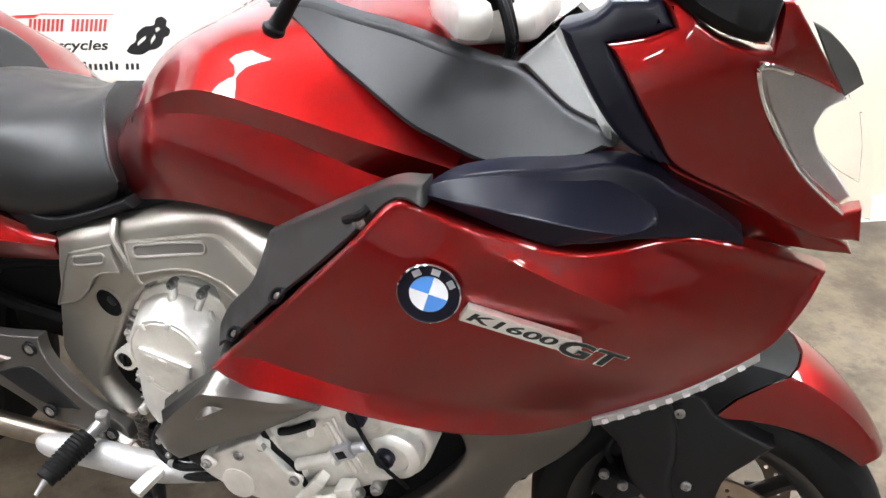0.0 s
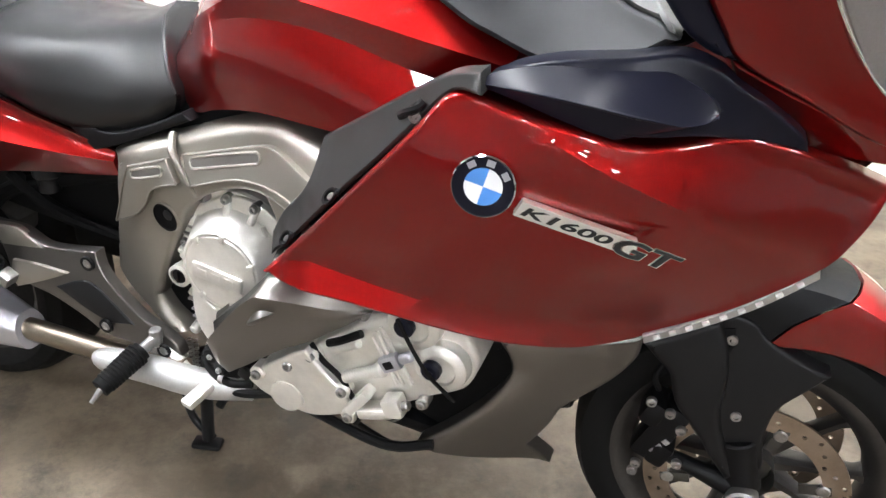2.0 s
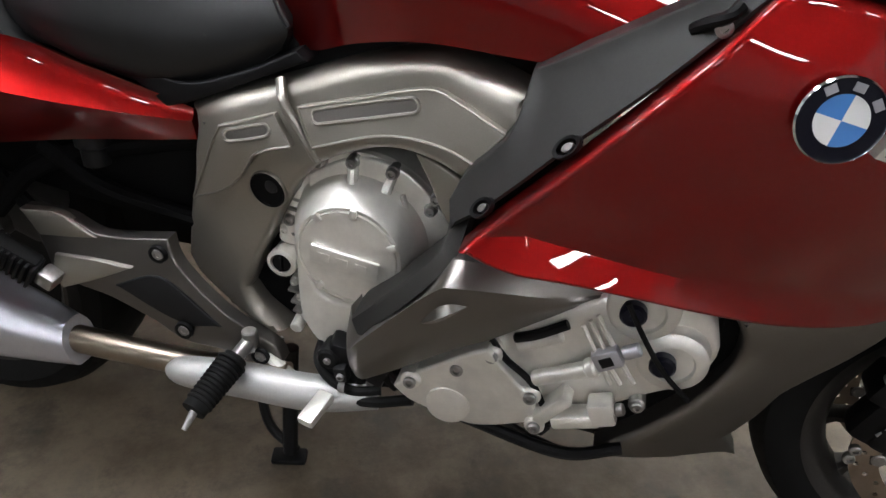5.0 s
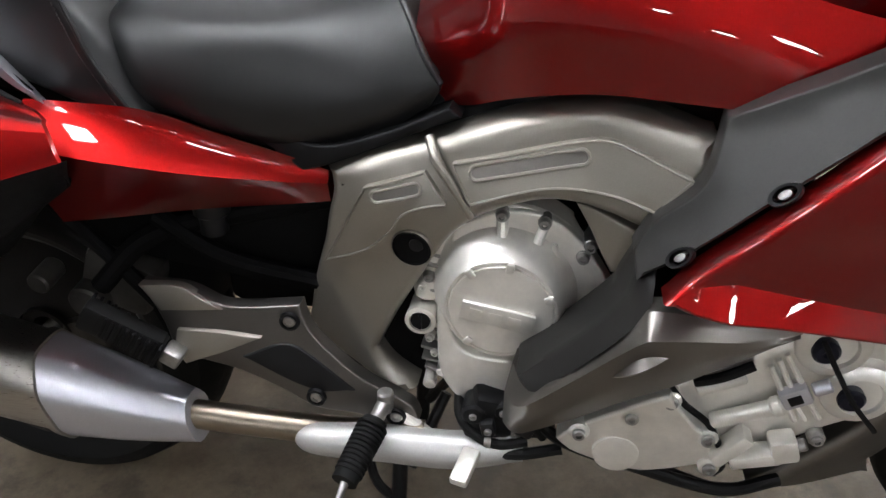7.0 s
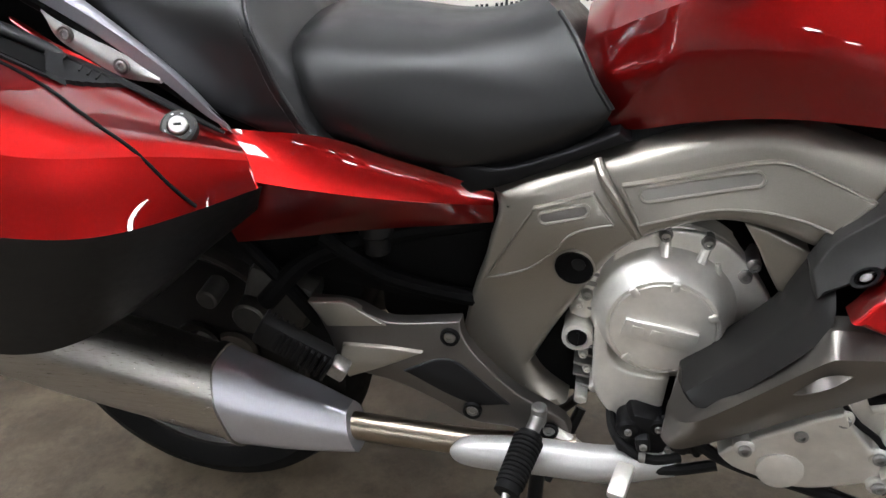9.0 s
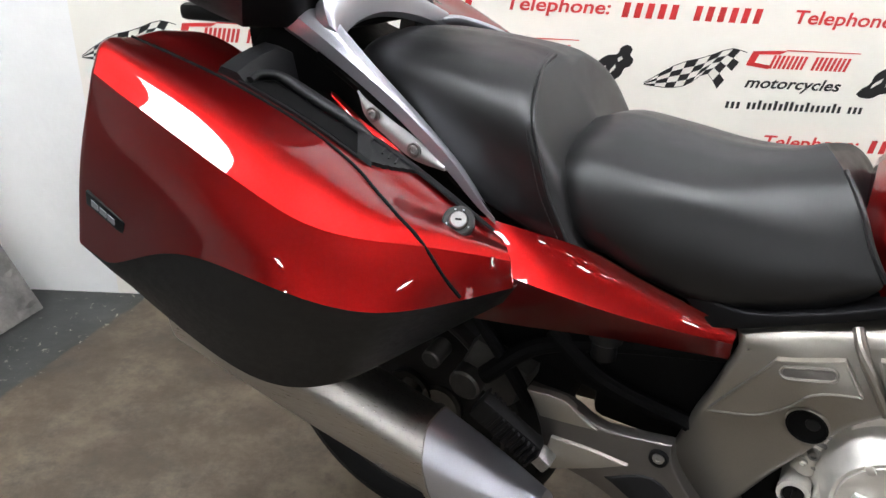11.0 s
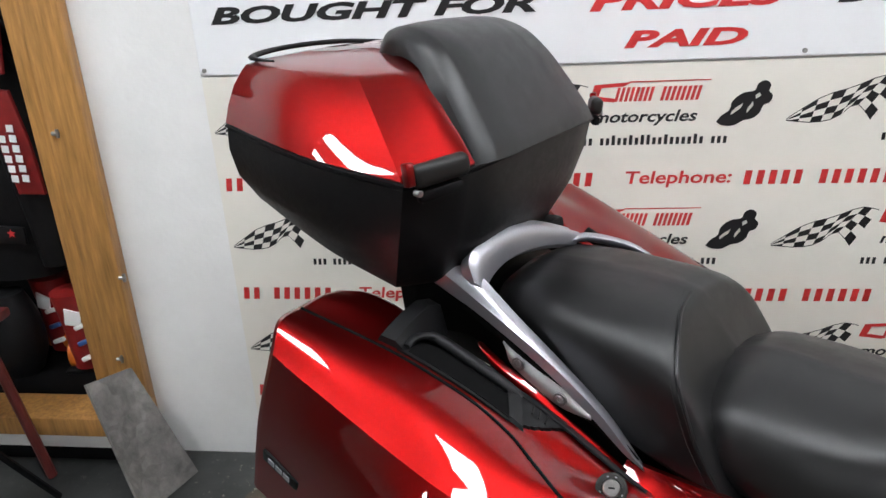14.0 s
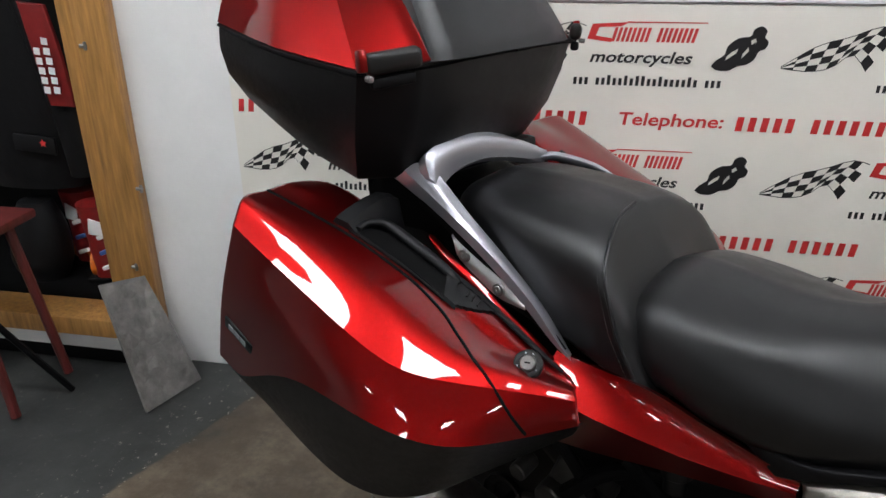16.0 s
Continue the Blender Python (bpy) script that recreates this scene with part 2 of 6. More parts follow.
def letters(text, width, height, depth=0.0015, shear=0.0, bold=0.0):
    """Writing in the built-in font, from the origin to width, height; in x and z, facing -y."""
    cu = bpy.data.curves.new("writing", "FONT")
    cu.body, cu.shear, cu.offset, cu.resolution_u = text, shear, bold, 3
    ob = bpy.data.objects.new("writing", cu)
    scene.collection.objects.link(ob)
    bpy.context.view_layer.update()
    me = bpy.data.meshes.new_from_object(ob.evaluated_get(bpy.context.evaluated_depsgraph_get()))
    v = np.array([q.co[:2] for q in me.vertices])
    f = [tuple(p.vertices) for p in me.polygons]
    bpy.data.objects.remove(ob)
    bpy.data.curves.remove(cu)
    bpy.data.meshes.remove(me)
    lo, hi = v.min(0), v.max(0)
    v = (v - lo) / (hi - lo) * (width, height)
    n = len(v)
    g = Geo()
    g.add([(a, -depth, b) for a, b in v] , f)
    return g

# ---------------------------------------------------------------- materials


def material(name, colour, rough=0.5, metal=0.0, coat=0.0, coat_rough=0.03, grain=None, bump=None, vary=0.0, scale=6.0, rough_vary=0.0, spec=0.5, emit=None, sheen=0.0, stretch=None, second=None):
    """A procedural surface: colour varied at two scales, roughness wear and fine relief."""
    m = bpy.data.materials.new(name)
    m.use_nodes = True
    nt = m.node_tree
    b = nt.nodes["Principled BSDF"]
    b.inputs["Roughness"].default_value = rough
    b.inputs["Metallic"].default_value = metal
    b.inputs["Coat Weight"].default_value = coat
    b.inputs["Coat Roughness"].default_value = coat_rough
    b.inputs["Specular IOR Level"].default_value = spec
    b.inputs["Base Color"].default_value = (*colour, 1)
    if sheen:
        b.inputs["Sheen Weight"].default_value = sheen
    if emit:
        b.inputs["Emission Color"].default_value = (*emit[0], 1)
        b.inputs["Emission Strength"].default_value = emit[1]
    tc = nt.nodes.new("ShaderNodeTexCoord")
    src = tc.outputs["Object"]
    if stretch:
        mp = nt.nodes.new("ShaderNodeMapping")
        mp.inputs["Scale"].default_value = stretch
        nt.links.new(src, mp.inputs["Vector"])
        src = mp.outputs["Vector"]
    if vary or rough_vary:
        n1 = nt.nodes.new("ShaderNodeTexNoise")
        n1.inputs["Scale"].default_value = scale
        n1.inputs["Detail"].default_value = 6
        n1.inputs["Roughness"].default_value = 0.65
        nt.links.new(src, n1.inputs["Vector"])
        if vary:
            ramp = nt.nodes.new("ShaderNodeValToRGB")
            lo = tuple(c * (1 - vary) for c in colour)
            hi = second or tuple(min(1, c * (1 + vary)) for c in colour)
            ramp.color_ramp.elements[0].position, ramp.color_ramp.elements[1].position = 0.3, 0.7
            ramp.color_ramp.elements[0].color, ramp.color_ramp.elements[1].color = (*lo, 1), (*hi, 1)
            nt.links.new(n1.outputs["Fac"], ramp.inputs["Fac"])
            nt.links.new(ramp.outputs["Color"], b.inputs["Base Color"])
        if rough_vary:
            mr = nt.nodes.new("ShaderNodeMapRange")
            mr.inputs["From Min"].default_value, mr.inputs["From Max"].default_value = 0.3, 0.7
            mr.inputs["To Min"].default_value, mr.inputs["To Max"].default_value = max(0, rough - rough_vary), min(1, rough + rough_vary)
            nt.links.new(n1.outputs["Fac"], mr.inputs["Value"])
            nt.links.new(mr.outputs["Result"], b.inputs["Roughness"])
    if bump:
        kind, sc, dist = bump
        if kind == "cells":
            t = nt.nodes.new("ShaderNodeTexVoronoi")
            t.feature = "DISTANCE_TO_EDGE"
            out = t.outputs["Distance"]
        else:
            t = nt.nodes.new("ShaderNodeTexNoise")
            t.inputs["Detail"].default_value = 4
            out = t.outputs["Fac"]
        t.inputs["Scale"].default_value = sc
        nt.links.new(src, t.inputs["Vector"])
        bp = nt.nodes.new("ShaderNodeBump")
        bp.inputs["Distance"].default_value = dist
        bp.inputs["Strength"].default_value = 0.5
        nt.links.new(out, bp.inputs["Height"])
        nt.links.new(bp.outputs["Normal"], b.inputs["Normal"])
    return m


RED = material("red_metallic_paint", (0.245, 0.0060, 0.0060), 0.39, 1.0, 1.0, 0.008, vary=0.03, scale=900)
# the warm grey paint darkened: shade on the low panels is in the colour
GREYSHADED = material("shaded_warm_grey_paint", (0.19, 0.176, 0.162), 0.38, 0.9, 0.15, 0.25, vary=0.07, scale=700, bump=("noise", 900, 0.0002))
# darkened further, to put the footrest plate's shade into its colour
PLATESHADED = material("deeper_shaded_warm_grey_paint", (0.12, 0.111, 0.104), 0.36, 0.9, 0.15, 0.25, vary=0.07, scale=700, bump=("noise", 900, 0.0002))
GREYPAINT = material("warm_grey_metallic_paint", (0.285, 0.262, 0.23), 0.40, 0.85, 0.12, 0.3, vary=0.07, scale=700, bump=("noise", 900, 0.0002))
DARKPAINT = material("dark_blue_black_paint", (0.0065, 0.0068, 0.013), 0.31, 0.0, spec=0.15, vary=0.15, scale=500)
COVERGREY = material("anthracite_plastic", (0.027, 0.026, 0.025), 0.42, 0.25, spec=0.34, vary=0.08, scale=300, bump=("noise", 1200, 0.0002))
TANKGREY = material("anthracite_paint", (0.020, 0.020, 0.022), 0.50, 0.0, spec=0.22, vary=0.06, scale=500, bump=("noise", 1200, 0.0002))
TRIMGREY = material("grey_plastic", (0.075, 0.073, 0.070), 0.5, 0.1, spec=0.35, vary=0.06, scale=300)
BLACK = material("black_grained_plastic", (0.0035, 0.0035, 0.004), 0.5, 0.0, spec=0.16, vary=0.2, scale=60, rough_vary=0.08, bump=("noise", 1400, 0.0003))
BLACKMATT = material("charcoal_plastic", (0.006, 0.006, 0.0066), 0.46, 0.0, spec=0.22, vary=0.15, scale=80, rough_vary=0.06, bump=("noise", 1600, 0.0003))
LEATHER = material("black_seat_vinyl", (0.0055, 0.0054, 0.0058), 0.385, 0.0, spec=0.42, vary=0.12, scale=25, rough_vary=0.06, bump=("cells", 700, 0.0004))
RUBBER = material("black_rubber", (0.006, 0.006, 0.006), 0.65, 0.0, spec=0.12, vary=0.25, scale=40, rough_vary=0.1)
GUARDGREY = material("charcoal_moulded_plastic", (0.011, 0.0105, 0.010), 0.42, 0.0, spec=0.26, vary=0.1, scale=200, bump=("noise", 1400, 0.0003))
ALLOY = material("cast_aluminium", (0.74, 0.715, 0.67), 0.40, 0.70, vary=0.10, scale=30, rough_vary=0.06, bump=("noise", 900, 0.0004))
ALLOYDARK = material("dull_aluminium", (0.07, 0.066, 0.06), 0.48, 0.7, vary=0.2, scale=40, bump=("noise", 700, 0.0005))
SATIN = material("satin_aluminium_paint", (0.42, 0.41, 0.40), 0.46, 0.55, vary=0.06, scale=300)
# near-black plastic that also carries the shade of gaps and hollows
VOID = material("black_plastic_and_shade", (0.0025, 0.0025, 0.0026), 0.7, 0.0, spec=0.08, vary=0.3, scale=20)
SILVER = material("silver_paint", (0.47, 0.47, 0.51), 0.38, 0.8, 0.3, 0.15, vary=0.06, scale=600)
STEEL = material("brushed_steel", (0.40, 0.377, 0.345), 0.33, 1.0, vary=0.12, scale=8, rough_vary=0.08, stretch=(2, 60, 60))
PIPE = material("heat_tinted_steel", (0.27, 0.225, 0.18), 0.34, 1.0, vary=0.18, scale=4, rough_vary=0.04)
CHROME = material("chrome", (0.8, 0.8, 0.82), 0.08, 1.0)
BOLT = material("zinc_plated_steel", (0.33, 0.32, 0.31), 0.44, 1.0, vary=0.15, scale=120)
RIM = material("dark_bronze_grey_rim", (0.045, 0.042, 0.040), 0.4, 0.6, 0.2, 0.2, vary=0.12, scale=200)
DISC = material("used_brake_disc_steel", (0.33, 0.27, 0.22), 0.35, 1.0, vary=0.2, scale=20, rough_vary=0.1)
WHITE = material("white_enamel", (0.8, 0.8, 0.8), 0.25, 0.0, 0.5)
BLUE = material("blue_enamel", (0.07, 0.24, 0.62), 0.25, 0.0, 0.5)
INK = material("black_print", (0.006, 0.006, 0.007), 0.55, vary=0.2, scale=50)
REDINK = material("red_print", (0.55, 0.03, 0.03), 0.5, vary=0.12, scale=50)
BANNER = material("off_white_vinyl_banner", (0.74, 0.71, 0.64), 0.45, vary=0.04, scale=2.5, rough_vary=0.08, bump=("noise", 3, 0.01))
BOARD = material("white_sign_board", (0.78, 0.79, 0.80), 0.35, vary=0.03, scale=3)
WALLPAINT = material("white_wall_paint", (0.76, 0.755, 0.74), 0.6, vary=0.05, scale=4, bump=("noise", 60, 0.002))
CREAM = material("cream_wall_paint", (0.60, 0.545, 0.43), 0.6, vary=0.05, scale=3, bump=("noise", 60, 0.002))
CEIL = material("grey_ceiling_paint", (0.30, 0.30, 0.29), 0.8, vary=0.06, scale=3)
DIM = material("grey_wall_paint", (0.62, 0.61, 0.59), 0.7, vary=0.15, scale=2)
PINE = material("varnished_pine", (0.38, 0.19, 0.055), 0.42, 0.0, 0.3, 0.2, vary=0.35, scale=5, stretch=(14, 14, 1.2), rough_vary=0.08, bump=("noise", 30, 0.0008))
DARKWOOD = material("dark_red_stained_wood", (0.11, 0.018, 0.016), 0.4, 0.0, 0.3, 0.2, vary=0.3, scale=8, stretch=(6, 6, 1))
LIGHT = material("lit_diffuser", (0.9, 0.9, 0.9), 0.6, emit=((0.945, 0.975, 1.02), 56.0))
TRIM = material("white_fixture_metal", (0.75, 0.75, 0.74), 0.4, vary=0.03, scale=20)


def floor_material():
    """Worn painted concrete: brown where the paint is gone, grey-green by the wall, with pale scuffs."""
    m = bpy.data.materials.new("worn_painted_concrete")
    m.use_nodes = True
    nt = m.node_tree
    b = nt.nodes["Principled BSDF"]
    tc = nt.nodes.new("ShaderNodeTexCoord")

    def noise_of(scale, detail=8, rough=0.6):
        n = nt.nodes.new("ShaderNodeTexNoise")
        n.inputs["Scale"].default_value, n.inputs["Detail"].default_value, n.inputs["Roughness"].default_value = scale, detail, rough
        nt.links.new(tc.outputs["Object"], n.inputs["Vector"])
        return n.outputs["Fac"]

    def ramp_of(fac, stops):
        r = nt.nodes.new("ShaderNodeValToRGB")
        while len(r.color_ramp.elements) < len(stops):
            r.color_ramp.elements.new(0.5)
        for e, (p, c) in zip(r.color_ramp.elements, stops):
            e.position, e.color = p, (*c, 1)
        nt.links.new(fac, r.inputs["Fac"])
        return r.outputs["Color"]

    def mix(fac, a, c):
        x = nt.nodes.new("ShaderNodeMix")
        x.data_type = "RGBA"
        nt.links.new(fac, x.inputs[0])
        nt.links.new(a, x.inputs[6])
        nt.links.new(c, x.inputs[7])
        return x.outputs[2]
    brown = ramp_of(noise_of(2.0, 10, 0.72), [(0.28, (0.032, 0.0225, 0.0145)), (0.46, (0.078, 0.0585, 0.039)), (0.58, (0.150, 0.118, 0.083)), (0.72, (0.072, 0.062, 0.050))])
    dirt = ramp_of(noise_of(7.0, 10, 0.75), [(0.50, (0, 0, 0)), (0.68, (1, 1, 1))])
    dark = ramp_of(noise_of(30), [(0.3, (0.03, 0.026, 0.020)), (0.7, (0.062, 0.053, 0.040))])
    one = mix(dirt, brown, dark)
    grey = ramp_of(noise_of(4.5), [(0.3, (0.017, 0.0185, 0.018)), (0.6, (0.038, 0.040, 0.038)), (0.8, (0.075, 0.076, 0.070))])
    # painted strip along the wall: a straight edge, chipped pale
    sep = nt.nodes.new("ShaderNodeSeparateXYZ")
    nt.links.new(tc.outputs["Object"], sep.inputs[0])
    d1 = nt.nodes.new("ShaderNodeMath")
    d1.operation = "MULTIPLY_ADD"
    d1.inputs[1].default_value, d1.inputs[2].default_value = -1.0, EDGE_AT
    nt.links.new(sep.outputs["X"], d1.inputs[0])
    dy = nt.nodes.new("ShaderNodeMath")
    dy.operation = "MULTIPLY_ADD"
    dy.inputs[1].default_value = EDGE_SLOPE
    nt.links.new(sep.outputs["Y"], dy.inputs[0])
    nt.links.new(d1.outputs[0], dy.inputs[2])
    wob = nt.nodes.new("ShaderNodeMath")
    wob.operation = "MULTIPLY_ADD"
    wob.inputs[1].default_value = 0.06
    nt.links.new(noise_of(7), wob.inputs[0])
    nt.links.new(dy.outputs[0], wob.inputs[2])
    side = ramp_of(wob.outputs[0], [(0.025, (0, 0, 0)), (0.035, (1, 1, 1))])
    base = mix(side, one, grey)
    chips = ramp_of(noise_of(38, 6, 0.7), [(0.60, (0, 0, 0)), (0.66, (1, 1, 1))])
    near = ramp_of(wob.outputs[0], [(0.0, (0, 0, 0)), (0.045, (1, 1, 1)), (0.08, (0.6, 0.6, 0.6)), (0.3, (0.12, 0.12, 0.12))])
    both = nt.nodes.new("ShaderNodeMix")
    both.data_type, both.blend_type = "RGBA", "MULTIPLY"
    both.inputs[0].default_value = 1
    nt.links.new(chips, both.inputs[6])
    nt.links.new(near, both.inputs[7])
    pale = ramp_of(noise_of(20), [(0.0, (0.36, 0.33, 0.27)), (1.0, (0.5, 0.47, 0.4))])
    final = mix(both.outputs[2], base, pale)
    nt.links.new(final, b.inputs["Base Color"])
    rg = nt.nodes.new("ShaderNodeMapRange")
    rg.inputs["To Min"].default_value, rg.inputs["To Max"].default_value = 0.32, 0.75
    nt.links.new(noise_of(6), rg.inputs["Value"])
    nt.links.new(rg.outputs["Result"], b.inputs["Roughness"])
    bp = nt.nodes.new("ShaderNodeBump")
    bp.inputs["Distance"].default_value, bp.inputs["Strength"].default_value = 0.004, 0.4
    nt.links.new(noise_of(24), bp.inputs["Height"])
    nt.links.new(bp.outputs["Normal"], b.inputs["Normal"])
    return m


EDGE_AT, EDGE_SLOPE = -2.62, 0.40
FLOOR = floor_material()


def clear_plastic(name, tint, rough=0.02):
    m = bpy.data.materials.new(name)
    m.use_nodes = True
    nt = m.node_tree
    b = nt.nodes["Principled BSDF"]
    b.inputs["Base Color"].default_value = (*tint, 1)
    b.inputs["Roughness"].default_value = rough
    b.inputs["Transmission Weight"].default_value = 1.0
    b.inputs["IOR"].default_value = 1.08
    return m


CLEAR = clear_plastic("clear_lens", (0.97, 0.97, 0.98))

# ---------------------------------------------------------------- the showroom
WALL = 2.43


def slab(x0, x1, y0, y1, z0, z1, bevel=0.0):
    return box((x1 - x0, y1 - y0, z1 - z0), Matrix.Translation(((x0 + x1) / 2, (y0 + y1) / 2, (z0 + z1) / 2)), bevel)


def structure(name, geo, mat, label="", smooth=0):
    ob = new(name, mesh_of(name, geo, mat, smooth))
    return tagged(ob, label, kind="structure")


structure("floor", slab(-8, 9, -10, 3.2, -0.1, 0), FLOOR, "worn brown painted concrete workshop floor")
structure("ceiling", slab(-8, 9, -10, 3.2, 3.0, 3.1), CEIL, "plain grey ceiling")
OPEN_L, OPEN_R, OPEN_B, OPEN_T = -3.5, -2.255, 0.215, 2.1
structure("wall_north", join(slab(OPEN_R, 1.25, WALL, WALL + 0.12, 0, 3), slab(-8, OPEN_L, WALL, WALL + 0.12, 0, 3),
                             slab(OPEN_L, OPEN_R, WALL, WALL + 0.12, OPEN_T, 3), slab(OPEN_L, OPEN_R, WALL, WALL + 0.12, 0, OPEN_B - 0.03)), WALLPAINT, "white painted wall with scuffs")
structure("wall_north_2", slab(1.25, 9, WALL - 0.01, WALL + 0.12, 0, 3), CREAM, "cream painted wall")
structure("wall_west", slab(-8.12, -8, -10, 3.2, 0, 3), DIM, "plain grey wall")
structure("wall_east", slab(9, 9.12, -10, 3.2, 0, 3), DIM, "plain grey wall")
structure("wall_south", slab(-8, 9, -10.12, -10, 0, 3), DIM, "plain grey wall")
structure("baseboard", slab(1.25, 9, WALL - 0.025, WALL - 0.012, 0, 0.12, 0.004), WHITE, "white skirting board")


def ceiling_light(x, y, lx, ly):
    t = thing("ceiling_light", (x, y, 2.95), "white ceiling panel light, switched on", "light", "ceiling lights")
    part("frame", join(slab(x - lx / 2 - .03, x + lx / 2 + .03, y - ly / 2 - .03, y - ly / 2, 2.95, 3.0), slab(x - lx / 2 - .03, x + lx / 2 + .03, y + ly / 2, y + ly / 2 + .03, 2.95, 3.0),
                       slab(x - lx / 2 - .03, x - lx / 2, y - ly / 2, y + ly / 2, 2.95, 3.0), slab(x + lx / 2, x + lx / 2 + .03, y - ly / 2, y + ly / 2, 2.95, 3.0)), TRIM, t, smooth=0)
    part("diffuser", slab(x - lx / 2, x + lx / 2, y - ly / 2, y + ly / 2, 2.965, 2.985), LIGHT, t, "glowing white diffuser", smooth=0)
    return t


for lx, ly, sx, sy in LIGHTS:
    ceiling_light(lx, ly, sx, sy)

# ---- the banner and its print
BX0, BX1, BZ1 = -1.744, 1.2, 1.232
banner = thing("banner", ((BX0 + BX1) / 2, WALL - .004, 0), "off-white vinyl banner with red and black print on the wall", "banner")
part("sheet", slab(BX0, BX1, WALL - .007, WALL - .002, 0.004, BZ1, 0.0), BANNER, banner, smooth=0)
FACE = WALL - 0.008


def put(geo, x, z, y=None):
    return geo.moved(Matrix.Translation((x, FACE if y is None else y, z)))


def quads(qs, y=0.0):
    g = Geo()
    for q in qs:
        g.add([(a, y, b) for a, b in q], [(0, 1, 2, 3)])
    return g


def slant_bars(x0, x1, z0, z1, n, gap=0.25, shear=0.25):
    w = (x1 - x0) / n
    out = []
    for i in range(n):
        a, b = x0 + i * w, x0 + (i + 1 - gap) * w
        s = shear * (z1 - z0)
        out.append([(a, z0), (b, z0), (b + s, z1), (a + s, z1)])
    return out


def logo_shape():
    # a red hooked bar, a thin line over it and two rows of leaning strokes
    q = [[(0.0, 0.008), (0.062, 0.0), (0.064, 0.010), (0.022, 0.016)], [(0.0, 0.008), (0.022, 0.016), (0.030, 0.038), (0.012, 0.046)],
         [(0.012, 0.046), (0.030, 0.038), (0.085, 0.040), (0.105, 0.051)], [(0.10, 0.0495), (0.30, 0.0505), (0.30, 0.053), (0.10, 0.053)]]
    return quads(q + slant_bars(0.062, 0.158, 0.002, 0.038, 8, 0.36) + slant_bars(0.176, 0.275, 0.002, 0.038, 8, 0.36))


def flag_shape():
    """A waving chequered flag, drawn out to a point."""
    nx, nz = 9, 4
    lower = spline([(0, .004), (.064, -.002), (.117, .008), (.163, .042), (.200, .002)], nx + 1)
    upper = spline([(0, .008), (.080, .062), (.150, .084), (.215, .110), (.260, .102)], nx + 1)

    def at(a, b):
        return tuple(lower[a] + (upper[a] - lower[a]) * b / nz)
    q = [[at(i, j), at(i + 1, j), at(i + 1, j + 1), at(i, j + 1)] for i in range(nx) for j in range(nz) if (i + j) % 2 == 0]
    for row in (0, nz):
        for i in range(nx):
            a, b = at(i, row), at(i + 1, row)
            q.append([a, b, (b[0], b[1] + .0022), (a[0], a[1] + .0022)])
    return quads(q)


def machine_shape():
    """A plain dark leaning shape with a few gaps."""
    g = Geo()
    out = [(.000, .010), (.012, .026), (.030, .040), (.036, .062), (.060, .082), (.088, .088), (.094, .104), (.112, .112), (.126, .100), (.122, .086), (.132, .074), (.126, .056), (.112, .050), (.104, .030), (.086, .016), (.066, .012), (.044, .000), (.014, .001)]
    gap1 = [(.034, .026), (.058, .044), (.062, .056), (.046, .046), (.036, .036)]
    gap2 = [(.072, .030), (.088, .050), (.086, .060), (.074, .044)]
    gap3 = [(.092, .066), (.104, .074), (.100, .082), (.090, .076)]
    v, f = fill([rounded(out, .006, 80), np.array(gap1[::-1]), np.array(gap2[::-1]), np.array(gap3[::-1])], 0)
    return g.add([(a, -.0002, b) for a, b in v], f)


def word_bars():
    """Small plain bars in place of a line of small writing."""
    q, x = [], 0.0
    for k in range(26):
        h = .026 if k in (6, 9, 11, 12, 15, 20) else .019
        if k not in (3, 22):
            q.append([(x, 0), (x + .0085, 0), (x + .0095, h), (x + .001, h)])
        x += .0148
    return quads(q)


PERIOD, RISE = 0.754, 0.340
PRINTS = [
    ("logo_mark", logo_shape(), REDINK, -0.712, 1.136, "red leaning blocks under a thin swoosh"),
    ("lettering", letters("motorcycles", 0.262, 0.040, 0, 0.25, 0.022), INK, -0.702, 1.074, "black slanted lettering"),
    ("machine_mark", machine_shape(), INK, -0.393, 1.070, "plain dark shape"),
    ("flag_mark", flag_shape(), INK, -0.222, 1.074, "black chequered flag"),
    ("web_bar", word_bars(), INK, -0.742, 1.024, "row of small black bars"),
    ("phone_word", letters("Telephone:", 0.272, 0.046, 0, 0.12, 0.018), REDINK, -0.613, 0.906, "red lettering"),
]
for name, geo, mat, x, z, lab in PRINTS:
    me = mesh_of(name, put(geo, 0, 0), mat, 0)
    for col in range(-2, 3):
        for row in range(0, 4):
            px, pz = x + col * PERIOD, z - row * RISE
            w = max(v[0] for v in geo.v) 
            if pz < 0.01 or px + w > BX1 - .02:
                continue
            if px < BX0 - 0.001 and name not in ("phone_bars",):
                continue
            if px < BX0 - 0.001:
                continue
            ob = new(name, me)
            ob.parent = banner
            ob.matrix_world = Matrix.Translation((px, 0, pz))
            ob["label"] = lab
            if name == "web_bar":
                ob["kind"] = "stuff"
# plain bars in place of the digits, cut off at the banner's edge
bar = mesh_of("number_bar", put(quads([[(0, 0), (0.0170, 0), (0.0215, 0.038), (0.0045, 0.038)]]), 0, 0), REDINK, 0)
for col in range(-2, 2):
    for row in range(3):
        for k in (0, 1, 2, 3, 4, 6, 7, 8, 9, 10, 11):
            px = -0.311 + col * PERIOD + k * 0.0313
            if BX0 < px < BX1 - .05:
                ob = new("number_bar", bar)
                ob.parent = banner
                ob.matrix_world = Matrix.Translation((px, 0, 0.912 - row * RISE))
